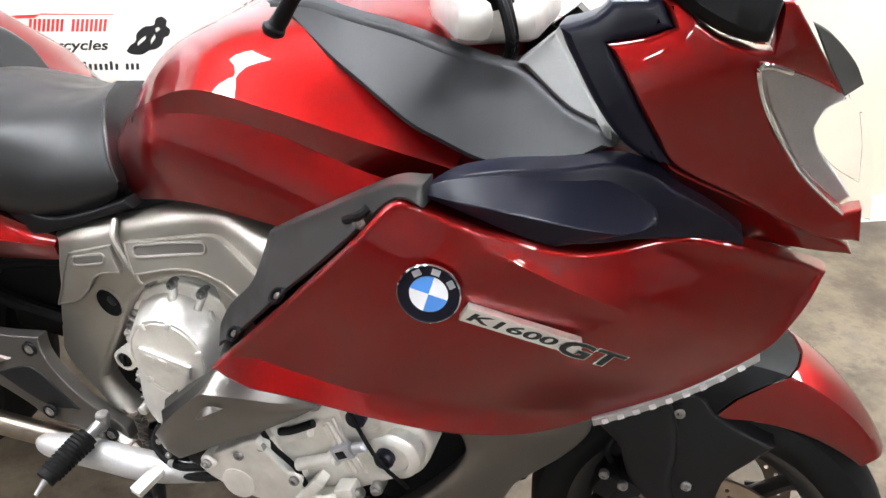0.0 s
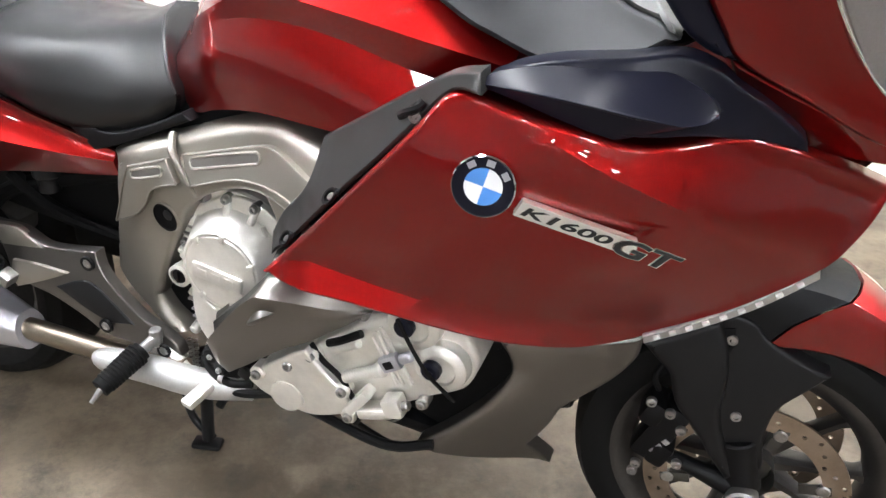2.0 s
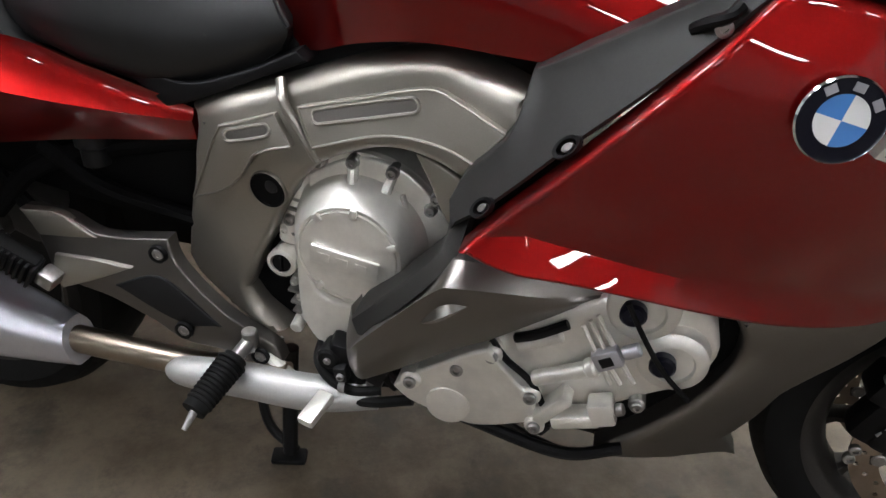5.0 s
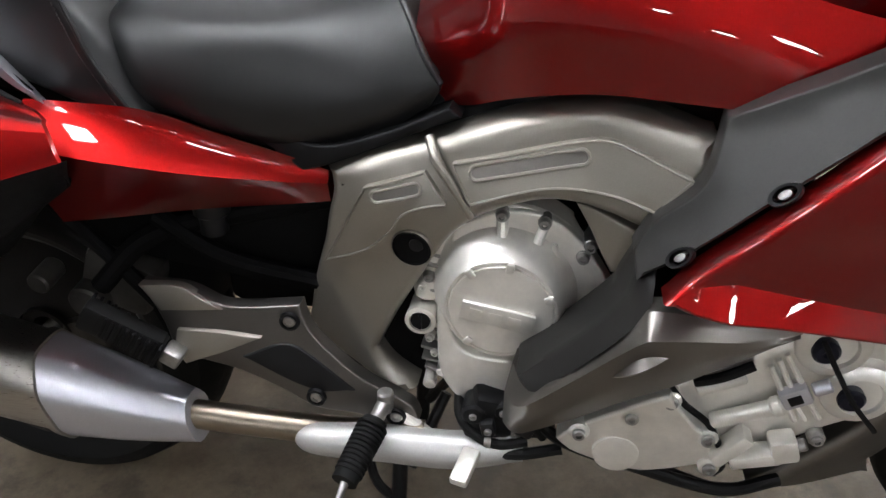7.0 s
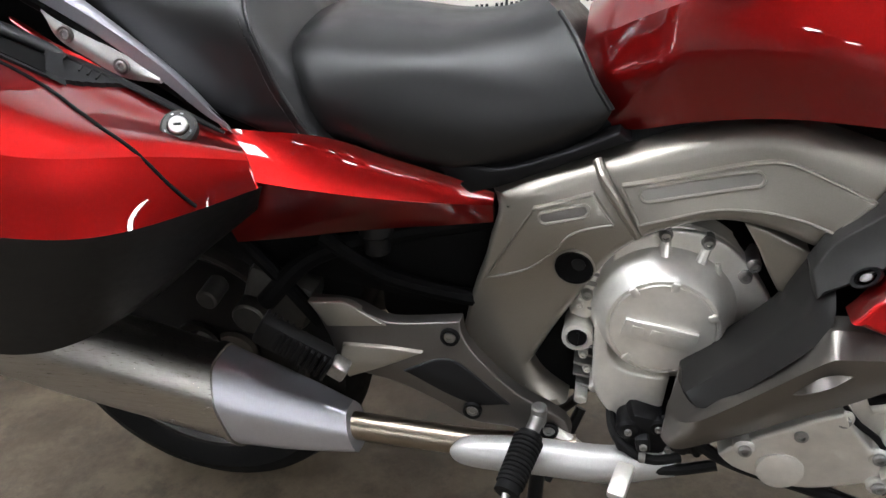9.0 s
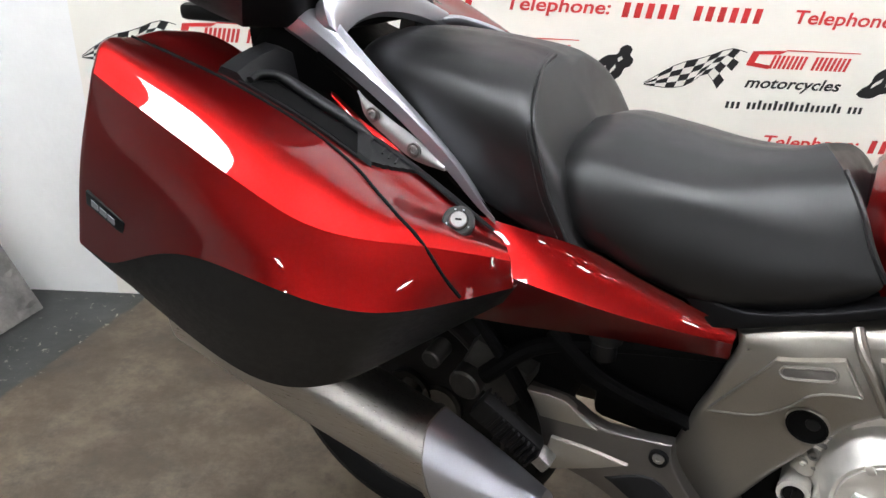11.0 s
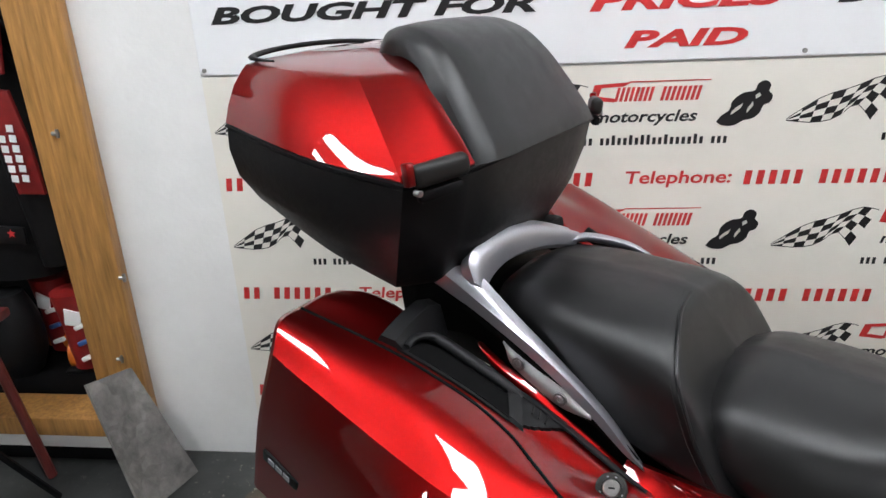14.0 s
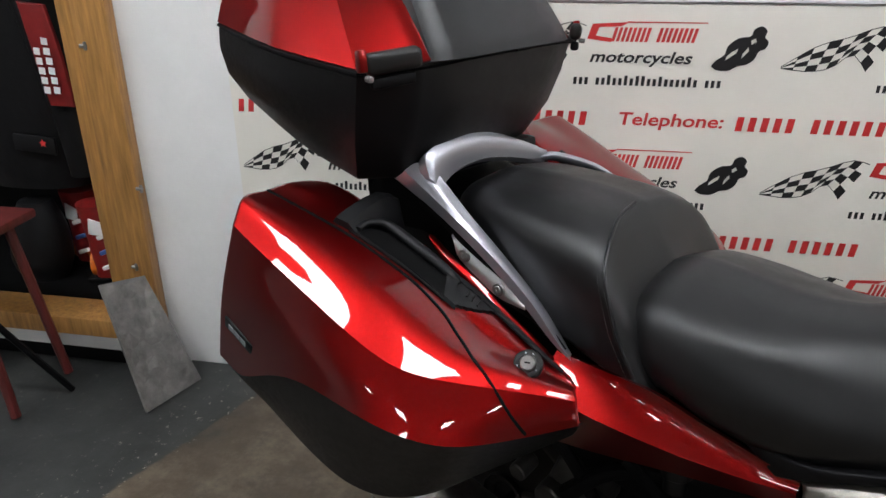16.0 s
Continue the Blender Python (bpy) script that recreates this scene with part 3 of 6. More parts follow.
# ---- the sign above
sign = thing("wall_sign", (-0.2, WALL, BZ1 + .006), "white sign board with black and red lettering over the banner", "sign")
part("board", slab(BX0, 1.2, WALL - .012, WALL - .001, BZ1 + .006, 2.1, 0.003), BOARD, sign, smooth=0)
for txt, x0, x1, z0, z1, mat in (("BOUGHT FOR", -1.690, -0.848, 1.368, 1.412, INK), ("PRICES", -0.718, -0.256, 1.362, 1.412, REDINK),
                                 ("PAID", -0.631, -0.337, 1.272, 1.314, REDINK), ("BO", -0.140, 0.03, 1.360, 1.408, INK), ("BIKE", -1.62, -1.16, 1.50, 1.548, INK)):
    part("lettering", put(letters(txt, x1 - x0, z1 - z0, 0, 0.25, 0.04), x0, z0, WALL - .0135), mat, sign, smooth=0)
for sx in (BX0 + 0.015, -0.2, 1.18):
    part("screw", rod((sx, WALL - .016, BZ1 + .02), (sx, WALL - .011, BZ1 + .02), 0.006, n=10), BOLT, sign)

# ---- display case let into the wall
case = thing("display_case", (-2.8, WALL, 0.1), "varnished pine display case let into the white wall", "display case")
POST0, POST1 = -2.252, -2.085
part("post", slab(POST0 + .052, POST1, WALL - 0.045, WALL - .001, OPEN_B, 2.3, 0.004), PINE, case)
part("inner_post", slab(POST0, POST0 + .050, WALL - 0.038, WALL + .11, OPEN_B, 2.3, 0.004), PINE, case)
part("sill", slab(-3.5, POST1, 2.29, WALL + .001, 0.150, OPEN_B, 0.004), PINE, case)
part("riser", slab(-3.5, POST1 - .01, 2.335, WALL - .001, 0.075, 0.148), WALLPAINT, case, smooth=0)
# black strip painted where the riser's foot lies in shadow
part("plinth_shade", slab(-3.5, POST1 - .03, 2.37, WALL - .001, 0.0, 0.073), BLACK, case, smooth=0)
# lining darkened to near-black so that its colour carries the interior's shade
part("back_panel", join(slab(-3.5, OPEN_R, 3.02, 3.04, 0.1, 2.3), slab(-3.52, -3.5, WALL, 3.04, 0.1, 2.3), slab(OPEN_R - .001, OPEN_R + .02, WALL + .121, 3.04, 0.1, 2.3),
                        slab(-3.5, OPEN_R, WALL + .121, 3.04, 2.1, 2.12), slab(-3.5, OPEN_R, WALL + .002, 3.04, OPEN_B - .02, OPEN_B)), VOID, case, "near-black lining with the case's inner shade painted in", smooth=0)
for hz, hx in ((0.66, POST1), (0.38, POST1 - .07), (1.10, POST1 - .1)):
    part("catch", join(rod((hx, WALL - .05, hz), (hx + .02, WALL - .05, hz), 0.006, n=10), rod((hx + .016, WALL - .05, hz - .012), (hx + .016, WALL - .05, hz + .012), 0.005, n=8)), BOLT, case)

# ---------------------------------------------------------------- the motorcycle
# x runs to the front, y to its left, z up; the front axle stands over the origin
BIKE = pose(0.7085, 0.8373, 0, 0, 0, -30)
bike = thing("motorcycle", (-0.8, 0, 0), "red touring motorcycle with grey covers on its centre stand", "motorcycle", m=BIKE)


def frame_at(ctrl, x, z, turn=0.0, proud=0.0, side=-1):
    """The place on a panel at x, z: its own x along the panel, its z up, its y inwards; turned by degrees in the panel."""
    f = tps(ctrl)
    e = 0.004
    y0, yx, yz = (float(f(np.array([q]))[0]) for q in ((x, z), (x + e, z), (x, z + e)))
    ax = Vector((e, yx - y0, 0)).normalized()
    az = Vector((0, yz - y0, e))
    az = (az - ax * az.dot(ax)).normalized()
    ay = az.cross(ax)
    m = Matrix((ax, ay, az)).transposed().to_4x4()
    m.translation = Vector((x, y0, z)) - ay * proud
    return m @ pose(0, 0, 0, 0, -turn, 0)


def bolt(x, y, z, r=0.008, h=0.006, ax=(0, -1, 0)):
    """A socket screw: a chamfered head with a sunk hexagon."""
    c, a = Vector((x, y, z)), Vector(ax).normalized()
    rows = [ring_points(c - a * 0.004, a, r, 14), ring_points(c + a * h * 0.7, a, r, 14), ring_points(c + a * h, a, r * 0.82, 14), ring_points(c + a * h, a, r * 0.5, 14),
            ring_points(c + a * h * 0.25, a, r * 0.46, 14)]
    g = skin(rows, caps=False)
    n = len(g.v)
    g.f.append(tuple(range(n - 14, n)))
    return g


# ---- side fairing
FAIR = [(-.409, .883, -.36), (-.36, .853, -.345), (-.176, .813, -.274), (-.459, .975, -.335), (-.72, .676, -.36), (-.275, .943, -.325), (-.207, .635, -.22),
        (-.006, .762, -.15), (.05, .88, -.12), (-.42, .62, -.31), (-.6, .8, -.362)]
FAIR_OUT = [(-0.722, 0.682), (-0.63, 0.784), (-0.561, 0.863), (-0.504, 0.929), (-0.47, 0.972), (-0.45, 0.98), (-0.425, 0.979), (-0.376, 0.968), (-0.323, 0.957), (-0.275, 0.944), (-0.235, 0.939), (-0.2, 0.941), (-0.154, 0.944), (-0.089, 0.925), (-0.04, 0.904), (0.012, 0.88), (0.059, 0.856), (0.044, 0.817), (0.018, 0.782), (-0.01, 0.756), (-0.065, 0.717), (-0.13, 0.674), (-0.206, 0.633), (-0.271, 0.622), (-0.315, 0.623), (-0.381, 0.632), (-0.455, 0.646), (-0.534, 0.659), (-0.609, 0.668), (-0.678, 0.673)]
CREST = [(-0.395, 0.968), (-0.021, 0.785)]
for side in (-1, 1):
    fairing = part("side_fairing", panel(FAIR_OUT, FAIR, 0.03, 0.005, 0.02, side, folds=[(*CREST[1], *CREST[0], .46), (*CREST[0], *CREST[1], .05)], lip=[(-0.719, 0.698, -0.653, 0.712, -.67), (-0.653, 0.712, -0.488, 0.684, -.67)], top=.012, proud=.012), RED, bike, "glossy metallic red side fairing panel", smooth=25)
    if side < 0:
        right_fairing = fairing
m = frame_at(FAIR, -.409, .883, -14, 0.0135)
R = 0.0375
part("badge_rim", lathe([(R, 0.0), (R, -.004), (R * .96, -.006), (R * .93, -.004), (R * .93, 0)], (0, 0, 0), 48).moved(m), CHROME, right_fairing, "chrome rim of the round badge")
part("badge_ring", lathe([(R * .94, -.0035), (R * .60, -.0045), (R * .60, 0)], (0, 0, 0), 48).moved(m), DARKPAINT, right_fairing, "black ring of the round badge")
for k, mat in ((0, WHITE), (1, BLUE), (2, WHITE), (3, BLUE)):
    q = [(0, -.0042, 0)] + [(R * .60 * math.cos(radians(90 * k + 9 * i)), -.0042, R * .60 * math.sin(radians(90 * k + 9 * i))) for i in range(11)]
    part("badge_quarter", Geo().add(q, [tuple(range(12))]).moved(m), mat, right_fairing, "white quarter" if mat is WHITE else "blue quarter", smooth=0)
for a in (135, 90, 45):
    part("badge_mark", box((R * .26, .001, R * .20), m @ pose(R * .77 * math.cos(radians(a)), -.0048, R * .77 * math.sin(radians(a)), 0, 90 - a, 0)), SILVER, right_fairing, "small silver bar", smooth=0)
m = frame_at(FAIR, -.382, .8675, -16, 0.0175) @ pose(0, 0, 0, 0, 0, -2)
plq = part("badge_plate", plate([[(.010, -.010), (.150, -.010), (.158, 0), (.155, .010), (.014, .010)]], 0.012, -.003).moved(m), ALLOY, right_fairing, "silver model badge")
part("badge_letters", letters("K1600", 0.112, 0.0130, 0.0, 0.25, 0.03).moved(m @ pose(.016, -.0040, -.0062)), INK, plq, smooth=0)
big = letters("GT", 0.084, 0.0255, 0.0, 0.25, 0.055)
part("badge_letters", big.moved(m @ pose(.130, -.0048, -.013)), CHROME, plq, "chrome letters", smooth=0)
part("badge_letters", letters("GT", 0.0805, 0.0228, 0.0, 0.25, 0.02).moved(m @ pose(.1317, -.0056, -.0117)), INK, plq, smooth=0)

# clear marker strip below the fairing's front
STRIP = [(-0.206, 0.636), (-0.143, 0.668), (-0.071, 0.71), (-0.007, 0.756)]
strip_up = [(x, z + .004) for x, z in STRIP]
strip_dn = [(x + .004, z - .013) for x, z in reversed(STRIP)]
part("marker_strip", panel(strip_up + strip_dn, [(x, z, y - .010) for x, z, y in FAIR], 0.02, 0.003, 0.02), SATIN, bike, "clear and silver marker strip")
for i in range(9):
    u = (i + .7) / 10
    x, z = np.interp(u, [0, .33, .7, 1], [p[0] for p in STRIP]), np.interp(u, [0, .33, .7, 1], [p[1] for p in STRIP])
    part("marker_tooth", box((.010, .006, .006), frame_at(FAIR, x, z + .0065, 30, .0145), 0.0015), WHITE, bike, smooth=0)

# ---- dark strip between fairing and tank
INNER = [(-.509, .946, -.335), (-.625, .808, -.335), (-.707, .717, -.318), (-.677, .85, -.262), (-.55, .955, -.30), (-.75, .68, -.30)]
INNER_OUT = [(-.675, .855), (-.612, .897), (-.525, .957), (-.468, .993), (-.425, 1.008), (-.42, .985), (-.458, .978), (-.491, .945), (-.549, .880), (-.618, .807), (-.70, .715), (-.745, .672), (-.752, .70), (-.735, .735), (-.69, .79)]
inner = part("inner_panel", panel(INNER_OUT, [(a, b, c + .006) for a, b, c in INNER], 0.03, 0.005, 0.02), COVERGREY, bike, "anthracite plastic inner panel")
for x, z in ((-.625, .808), (-.707, .717)):
    c = frame_at(INNER, x, z) @ pose(0, 0, 0, 0, 42, 0) @ Matrix.Diagonal((.8, 1, 1.35, 1))
    part("screw_cup", lathe([(.0135, .002), (.0125, -.0030), (.0092, -.0024), (.0080, .004)], (0, 0, 0), 24).moved(c), BLACK, inner)
    part("screw", bolt(0, 0, 0, .0052, .001).moved(c), BOLT, inner)
part("cable_guide", tube([(-.532, -.322, .93), (-.52, -.334, .94), (-.507, -.34, .948), (-.498, -.335, .958)], .006, 8), BLACK, inner)
part("screw", bolt(-.508, -.337, .937, .008, .003), BOLT, inner)

# ---- black upper fairing with its two facets
BLK = [(-.437, .983, -.338), (-.275, .943, -.336), (-.065, .908, -.168), (-.3, 1.03, -.300), (-.17, 1.02, -.245), (-.12, .93, -.215)]
BLK_OUT = [(-0.435, 0.985), (-0.408, 1.005), (-0.371, 1.017), (-0.341, 1.023), (-0.281, 1.029), (-0.229, 1.035), (-0.191, 1.023), (-0.156, 0.998), (-0.112, 0.967), (-0.069, 0.929), (-0.062, 0.907), (-0.096, 0.919), (-0.145, 0.938), (-0.195, 0.948), (-0.231, 0.949), (-0.273, 0.952), (-0.33, 0.963), (-0.384, 0.975)]
upper = part("upper_fairing", panel(BLK_OUT, BLK, 0.04, 0.006, 0.02), DARKPAINT, bike, "blue-black plastic upper fairing")
FACET_TOP = [(-0.429, -0.342, 0.992), (-0.418, -0.338, 1.003), (-0.395, -0.331, 1.010), (-0.360, -0.320, 1.015), (-0.308, -0.305, 1.019), (-0.262, -0.292, 1.021), (-0.232, -0.284, 1.017), (-0.203, -0.277, 1.004), (-0.182, -0.273, 0.989), (-0.174, -0.271, 0.978)]
FACET_RIDGE = [(-0.424, -0.347, 0.992), (-0.411, -0.350, 0.993), (-0.374, -0.354, 0.993), (-0.331, -0.354, 0.991), (-0.295, -0.350, 0.987), (-0.260, -0.339, 0.980), (-0.234, -0.328, 0.975), (-0.211, -0.316, 0.970), (-0.189, -0.300, 0.971), (-0.175, -0.286, 0.977)]
FACET_LOW = [(-0.428, -0.345, 0.989), (-0.412, -0.342, 0.984), (-0.376, -0.340, 0.974), (-0.340, -0.338, 0.964), (-0.306, -0.333, 0.954), (-0.284, -0.327, 0.948), (-0.274, -0.322, 0.946), (-0.247, -0.316, 0.954), (-0.211, -0.306, 0.964), (-0.174, -0.284, 0.974)]
part("facet", lofted([FACET_TOP, FACET_RIDGE, FACET_LOW], (1,), 73, 4, 0, (0, .03, 0)), DARKPAINT, upper, "blue-black painted facet", smooth=12)
part("facet_ridge", tube(FACET_RIDGE[1:8], [.0004, .0016, .0018, .0018, .0018, .0012, .0004], 8, 50), DARKPAINT, upper)

# ---- tank
TANK = [
    (-1.035, [(0, .93), (.06, .920), (.092, .898), (.105, .88), (.118, .85), (.12, .81)]),
    (-.97, [(0, 1.01), (.09, .99), (.142, .945), (.150, .925), (.158, .88), (.150, .806)]),
    (-.90, [(0, 1.072), (.125, 1.048), (.195, .985), (.198, .968), (.205, .91), (.19, .835)]),
    (-.80, [(0, 1.118), (.148, 1.092), (.222, 1.03), (.214, .992), (.228, .93), (.224, .858)]),
    (-.68, [(0, 1.145), (.152, 1.108), (.235, 1.022), (.222, .985), (.24, .92), (.243, .858)]),
    (-.55, [(0, 1.15), (.145, 1.105), (.240, 1.002), (.229, .955), (.248, .90), (.256, .86)]),
    (-.42, [(0, 1.10), (.13, 1.065), (.240, .982), (.235, .94), (.25, .90), (.262, .86)]),
]
tank = part("fuel_tank", body(TANK, 60, 36, (2, 3), even=8), RED, bike, "glossy metallic red fuel tank", smooth=14)
# anthracite cover over the tank's front
COV = [(-.398,.995,-.252),(-.475,1.035,-.246),(-.236,1.044,-.24),(-.362,1.08,-.17),(-.60,1.09,-.19),(-.74,1.125,-.11),(-.5,1.12,-.13)]
COV_OUT = [(-0.748, 1.131), (-0.694, 1.113), (-0.588, 1.074), (-0.514, 1.043), (-0.458, 1.02), (-0.38, 0.995), (-0.286, 1.013), (-0.233, 1.042), (-0.256, 1.054), (-0.301, 1.064), (-0.368, 1.093), (-0.414, 1.1), (-0.477, 1.111), (-0.542, 1.124), (-0.626, 1.135), (-0.675, 1.139)]
part("tank_cover", panel(COV_OUT, COV, 0.03, 0.008, 0.025), TANKGREY, bike, "anthracite plastic tank cover")

# ---- seats
# lines along the right half of each seat, from its middle to its lower edge; the machine leans a little to its left


def seat_skin(lines, corner=None, nu=56, per=8, even=2):
    fine = evened(np.array([spline(ln, nu, (corner,) if corner else ()) for ln in lines]), even)
    rows = []
    for i in range(nu):
        half = [tuple(q) for q in spline(fine[:, i], per * (len(lines) - 1) + 1)]
        rows.append([(x, -y, z) for x, y, z in reversed(half)] + [(x, y, z - .094 * y) for x, y, z in half[1:]])
    ends = []
    for row, out in ((rows[0], -1), (rows[-1], 1)):
        mid = np.mean(np.array(row), 0)
        ends.append([tuple(mid + (np.array(q) - mid) * .93 + np.array((out * .004, 0, -.004))) for q in row])
    return skin([ends[0]] + rows + [ends[1]])


FSEAT = [
    [(-1.450, 0, .905), (-1.385, 0, .931), (-1.303, 0, .926), (-1.218, 0, .919), (-1.150, 0, .926), (-1.105, 0, .944)],
    [(-1.452, .085, .893), (-1.385, .085, .922), (-1.303, .090, .918), (-1.218, .088, .911), (-1.140, .080, .916), (-1.072, .075, .934)],
    [(-1.430, .150, .880), (-1.385, .156, .896), (-1.303, .170, .892), (-1.222, .162, .886), (-1.125, .130, .886), (-1.044, .120, .908)],
    [(-1.400, .180, .830), (-1.360, .192, .835), (-1.285, .200, .830), (-1.205, .190, .825), (-1.100, .165, .838), (-1.017, .152, .866)],
    [(-1.372, .178, .785), (-1.335, .188, .785), (-1.275, .195, .772), (-1.185, .187, .762), (-1.080, .172, .795), (-.994, .166, .836)],
    [(-1.350, .150, .765), (-1.320, .155, .762), (-1.270, .160, .745), (-1.180, .160, .732), (-1.080, .160, .760), (-1.008, .158, .805)],
]
RSEAT = [
    [(-1.815, 0, .985), (-1.780, 0, 1.005), (-1.700, 0, 1.013), (-1.600, 0, 1.012), (-1.535, 0, 1.009), (-1.500, 0, 1.000), (-1.458, 0, .945), (-1.428, 0, .905)],
    [(-1.815, .09, .975), (-1.780, .105, .998), (-1.700, .11, 1.006), (-1.600, .112, 1.004), (-1.525, .114, .999), (-1.488, .114, .988), (-1.450, .108, .930), (-1.425, .10, .890)],
    [(-1.800, .130, .948), (-1.765, .155, .970), (-1.690, .168, .975), (-1.590, .178, .968), (-1.500, .185, .957), (-1.462, .188, .940), (-1.428, .178, .893), (-1.408, .165, .865)],
    [(-1.780, .140, .925), (-1.740, .172, .930), (-1.670, .186, .915), (-1.570, .195, .885), (-1.460, .200, .863), (-1.420, .203, .850), (-1.396, .192, .828), (-1.380, .178, .812)],
    [(-1.760, .140, .905), (-1.720, .170, .900), (-1.650, .185, .875), (-1.550, .195, .830), (-1.430, .200, .790), (-1.380, .203, .785), (-1.364, .192, .772), (-1.352, .178, .762)],
    [(-1.740, .120, .895), (-1.700, .150, .885), (-1.640, .160, .855), (-1.540, .165, .810), (-1.430, .170, .770), (-1.380, .172, .765), (-1.364, .165, .755), (-1.352, .155, .748)],
]
fseat = part("rider_seat", seat_skin(FSEAT), LEATHER, bike, "black vinyl rider seat", smooth=50)
rseat = part("pillion_seat", seat_skin(RSEAT, 5), LEATHER, bike, "black vinyl pillion seat", smooth=50)
part("piping", tube([(x + .002, -y - .0005, z + .001) for x, y, z in (FSEAT[1][5], FSEAT[2][5], FSEAT[3][5], FSEAT[4][5])], .004, 8, 40), LEATHER, fseat, "rolled front edge")
SEAM = [(-1.505, -.02, 1.004), (-1.500, -.075, .999), (-1.488, -.118, .989), (-1.474, -.160, .966), (-1.458, -.190, .937), (-1.437, -.201, .890), (-1.418, -.205, .848), (-1.380, -.205, .784)]
seam_curve = spline(SEAM, 64)
part("piping", tube(SEAM, .003, 8, 60), LEATHER, rseat, "thin piping round the front of the pillion seat")
part("stitching", join(*[rod(tuple(seam_curve[i] + (-.012, -.002, .0)), tuple(seam_curve[i] * .45 + seam_curve[i + 1] * .55 + (-.012, -.002, .0)), .0011, n=5) for i in range(0, 63)]), COVERGREY, rseat, "row of grey stitches")["kind"] = "stuff"
part("seat_trim", panel([(-1.36, .79), (-1.25, .765), (-1.17, .715), (-1.13, .727), (-.965, .800), (-.98, .812), (-1.06, .775), (-1.15, .752), (-1.25, .79)], [(-1.36, .79, -.185), (-1.15, .73, -.182), (-.965, .80, -.175)], 0.05, 0.004, 0.03), BLACK, bike, "black plastic seat base edge")

# ---- grey frame cover
GREY = [(-1.146, .709, -.165), (-1.072, .698, -.198), (-.951, .737, -.199), (-.812, .781, -.204), (-.699, .78, -.25), (-1.021, .625, -.195), (-1.001, .769, -.169), (-1.03, .40, -.20), (-.68, .846, -.235)]
GREY_OUT = [(-1.143, 0.717), (-1.092, 0.741), (-1.006, 0.771), (-0.908, 0.808), (-0.843, 0.827), (-0.805, 0.836), (-0.78, 0.839), (-0.756, 0.836), (-0.676, 0.823), (-0.677, 0.793), (-0.693, 0.766), (-0.728, 0.718), (-0.745, 0.708), (-0.778, 0.715), (-0.831, 0.718), (-0.878, 0.709), (-0.933, 0.684), (-0.969, 0.651), (-0.992, 0.614), (-1.016, 0.568), (-1.049, 0.504), (-1.079, 0.436), (-1.059, 0.406), (-1.019, 0.376), (-1.051, 0.368), (-1.096, 0.389), (-1.169, 0.434), (-1.188, 0.465), (-1.17, 0.55), (-1.151, 0.611), (-1.143, 0.649), (-1.133, 0.692)]
cover = part("frame_cover", panel(GREY_OUT, GREY, 0.03, 0.012, 0.018, top=.034), GREYPAINT, bike, "warm grey metallic frame cover")
FIELDS = ([(-0.971, 0.749), (-0.884, 0.775), (-0.801, 0.8), (-0.779, 0.801), (-0.698, 0.78), (-0.731, 0.737), (-0.769, 0.743), (-0.82, 0.742), (-0.867, 0.734), (-0.946, 0.706)],
          [(-1.082, 0.709), (-1.006, 0.734), (-0.977, 0.701), (-1.029, 0.681), (-1.052, 0.649), (-1.087, 0.614), (-1.149, 0.582)])
for field in FIELDS:
    part("raised_field", panel(field, GREY, 0.014, 0.0016, 0.02, proud=0.011), GREYPAINT, cover, smooth=25)


def along_cover(loop, proud):
    """A closed loop in x and z laid on the frame cover."""
    pts = rounded(loop, .006, 38)
    ys = tps(GREY)(pts) - proud
    return [(a, y, b) for (a, b), y in zip(pts, ys)] + [(pts[0][0], ys[0], pts[0][1])]


def stadium(x0, z0, x1, z1, w):
    """The outline of a long slot."""
    a = math.atan2(z1 - z0, x1 - x0)
    out = []
    for cx, cz, turn in ((x1, z1, 0), (x0, z0, 180)):
        out += [(cx + w * math.cos(a + radians(turn - 80 + 40 * k)), cz + w * math.sin(a + radians(turn - 80 + 40 * k))) for k in range(5)]
    return out


for field in FIELDS:
    loop = along_cover(field, .0118)
    part("field_bead", tube(loop, .0019, 6, 3 * len(loop)), GREYPAINT, cover)
for ends in ((-.940, .745, -.817, .779, .0085), (-1.066, .7005, -1.017, .7135, .0075)):
    loop = along_cover(stadium(*ends), .0125)
    part("slot_rim", tube(loop, .0024, 6, 2 * len(loop)), GREYPAINT, cover)
    # darker inlay, not sunk: its colour stands in for shade in the slot
    part("slot_shade", panel(stadium(*ends), GREY, .003, 0, .01, proud=.0116), GREYSHADED, cover)
brace = part("frame_brace", panel([(-0.818, 0.711), (-0.794, 0.709), (-0.742, 0.692), (-0.734, 0.673), (-0.749, 0.653), (-0.759, 0.629), (-0.767, 0.629), (-0.781, 0.651), (-0.797, 0.680)], [(-.8, .7, -.205), (-.72, .66, -.235)], 0.02, 0.004, 0.02), GREYPAINT, bike, "warm grey frame brace")
m = frame_at(GREY, -1.023, .623, 0, 0.002)
# shallow near-black disc: a deep hole's shade is put into its colour
part("bush_shade", lathe([(.0275, .004), (.0268, -.0030), (.0248, -.0036), (.0238, -.0022), (.0125, -.0010), (.0, -.0010)], (0, 0, 0), 36).moved(m), VOID, cover, "near-black disc with a deep bush's shade painted in")
part("bush_lip", lathe([(.0290, .003), (.0285, -.0026), (.0272, -.0034), (.0266, -.001)], (0, 0, 0), 36).moved(m), GREYPAINT, cover)
part("bush_core", lathe([(.0100, .0), (.0095, -.0022), (.007, -.0028), (.0, -.0022)], (.006, 0, .006), 24).moved(m), BLACKMATT, cover)
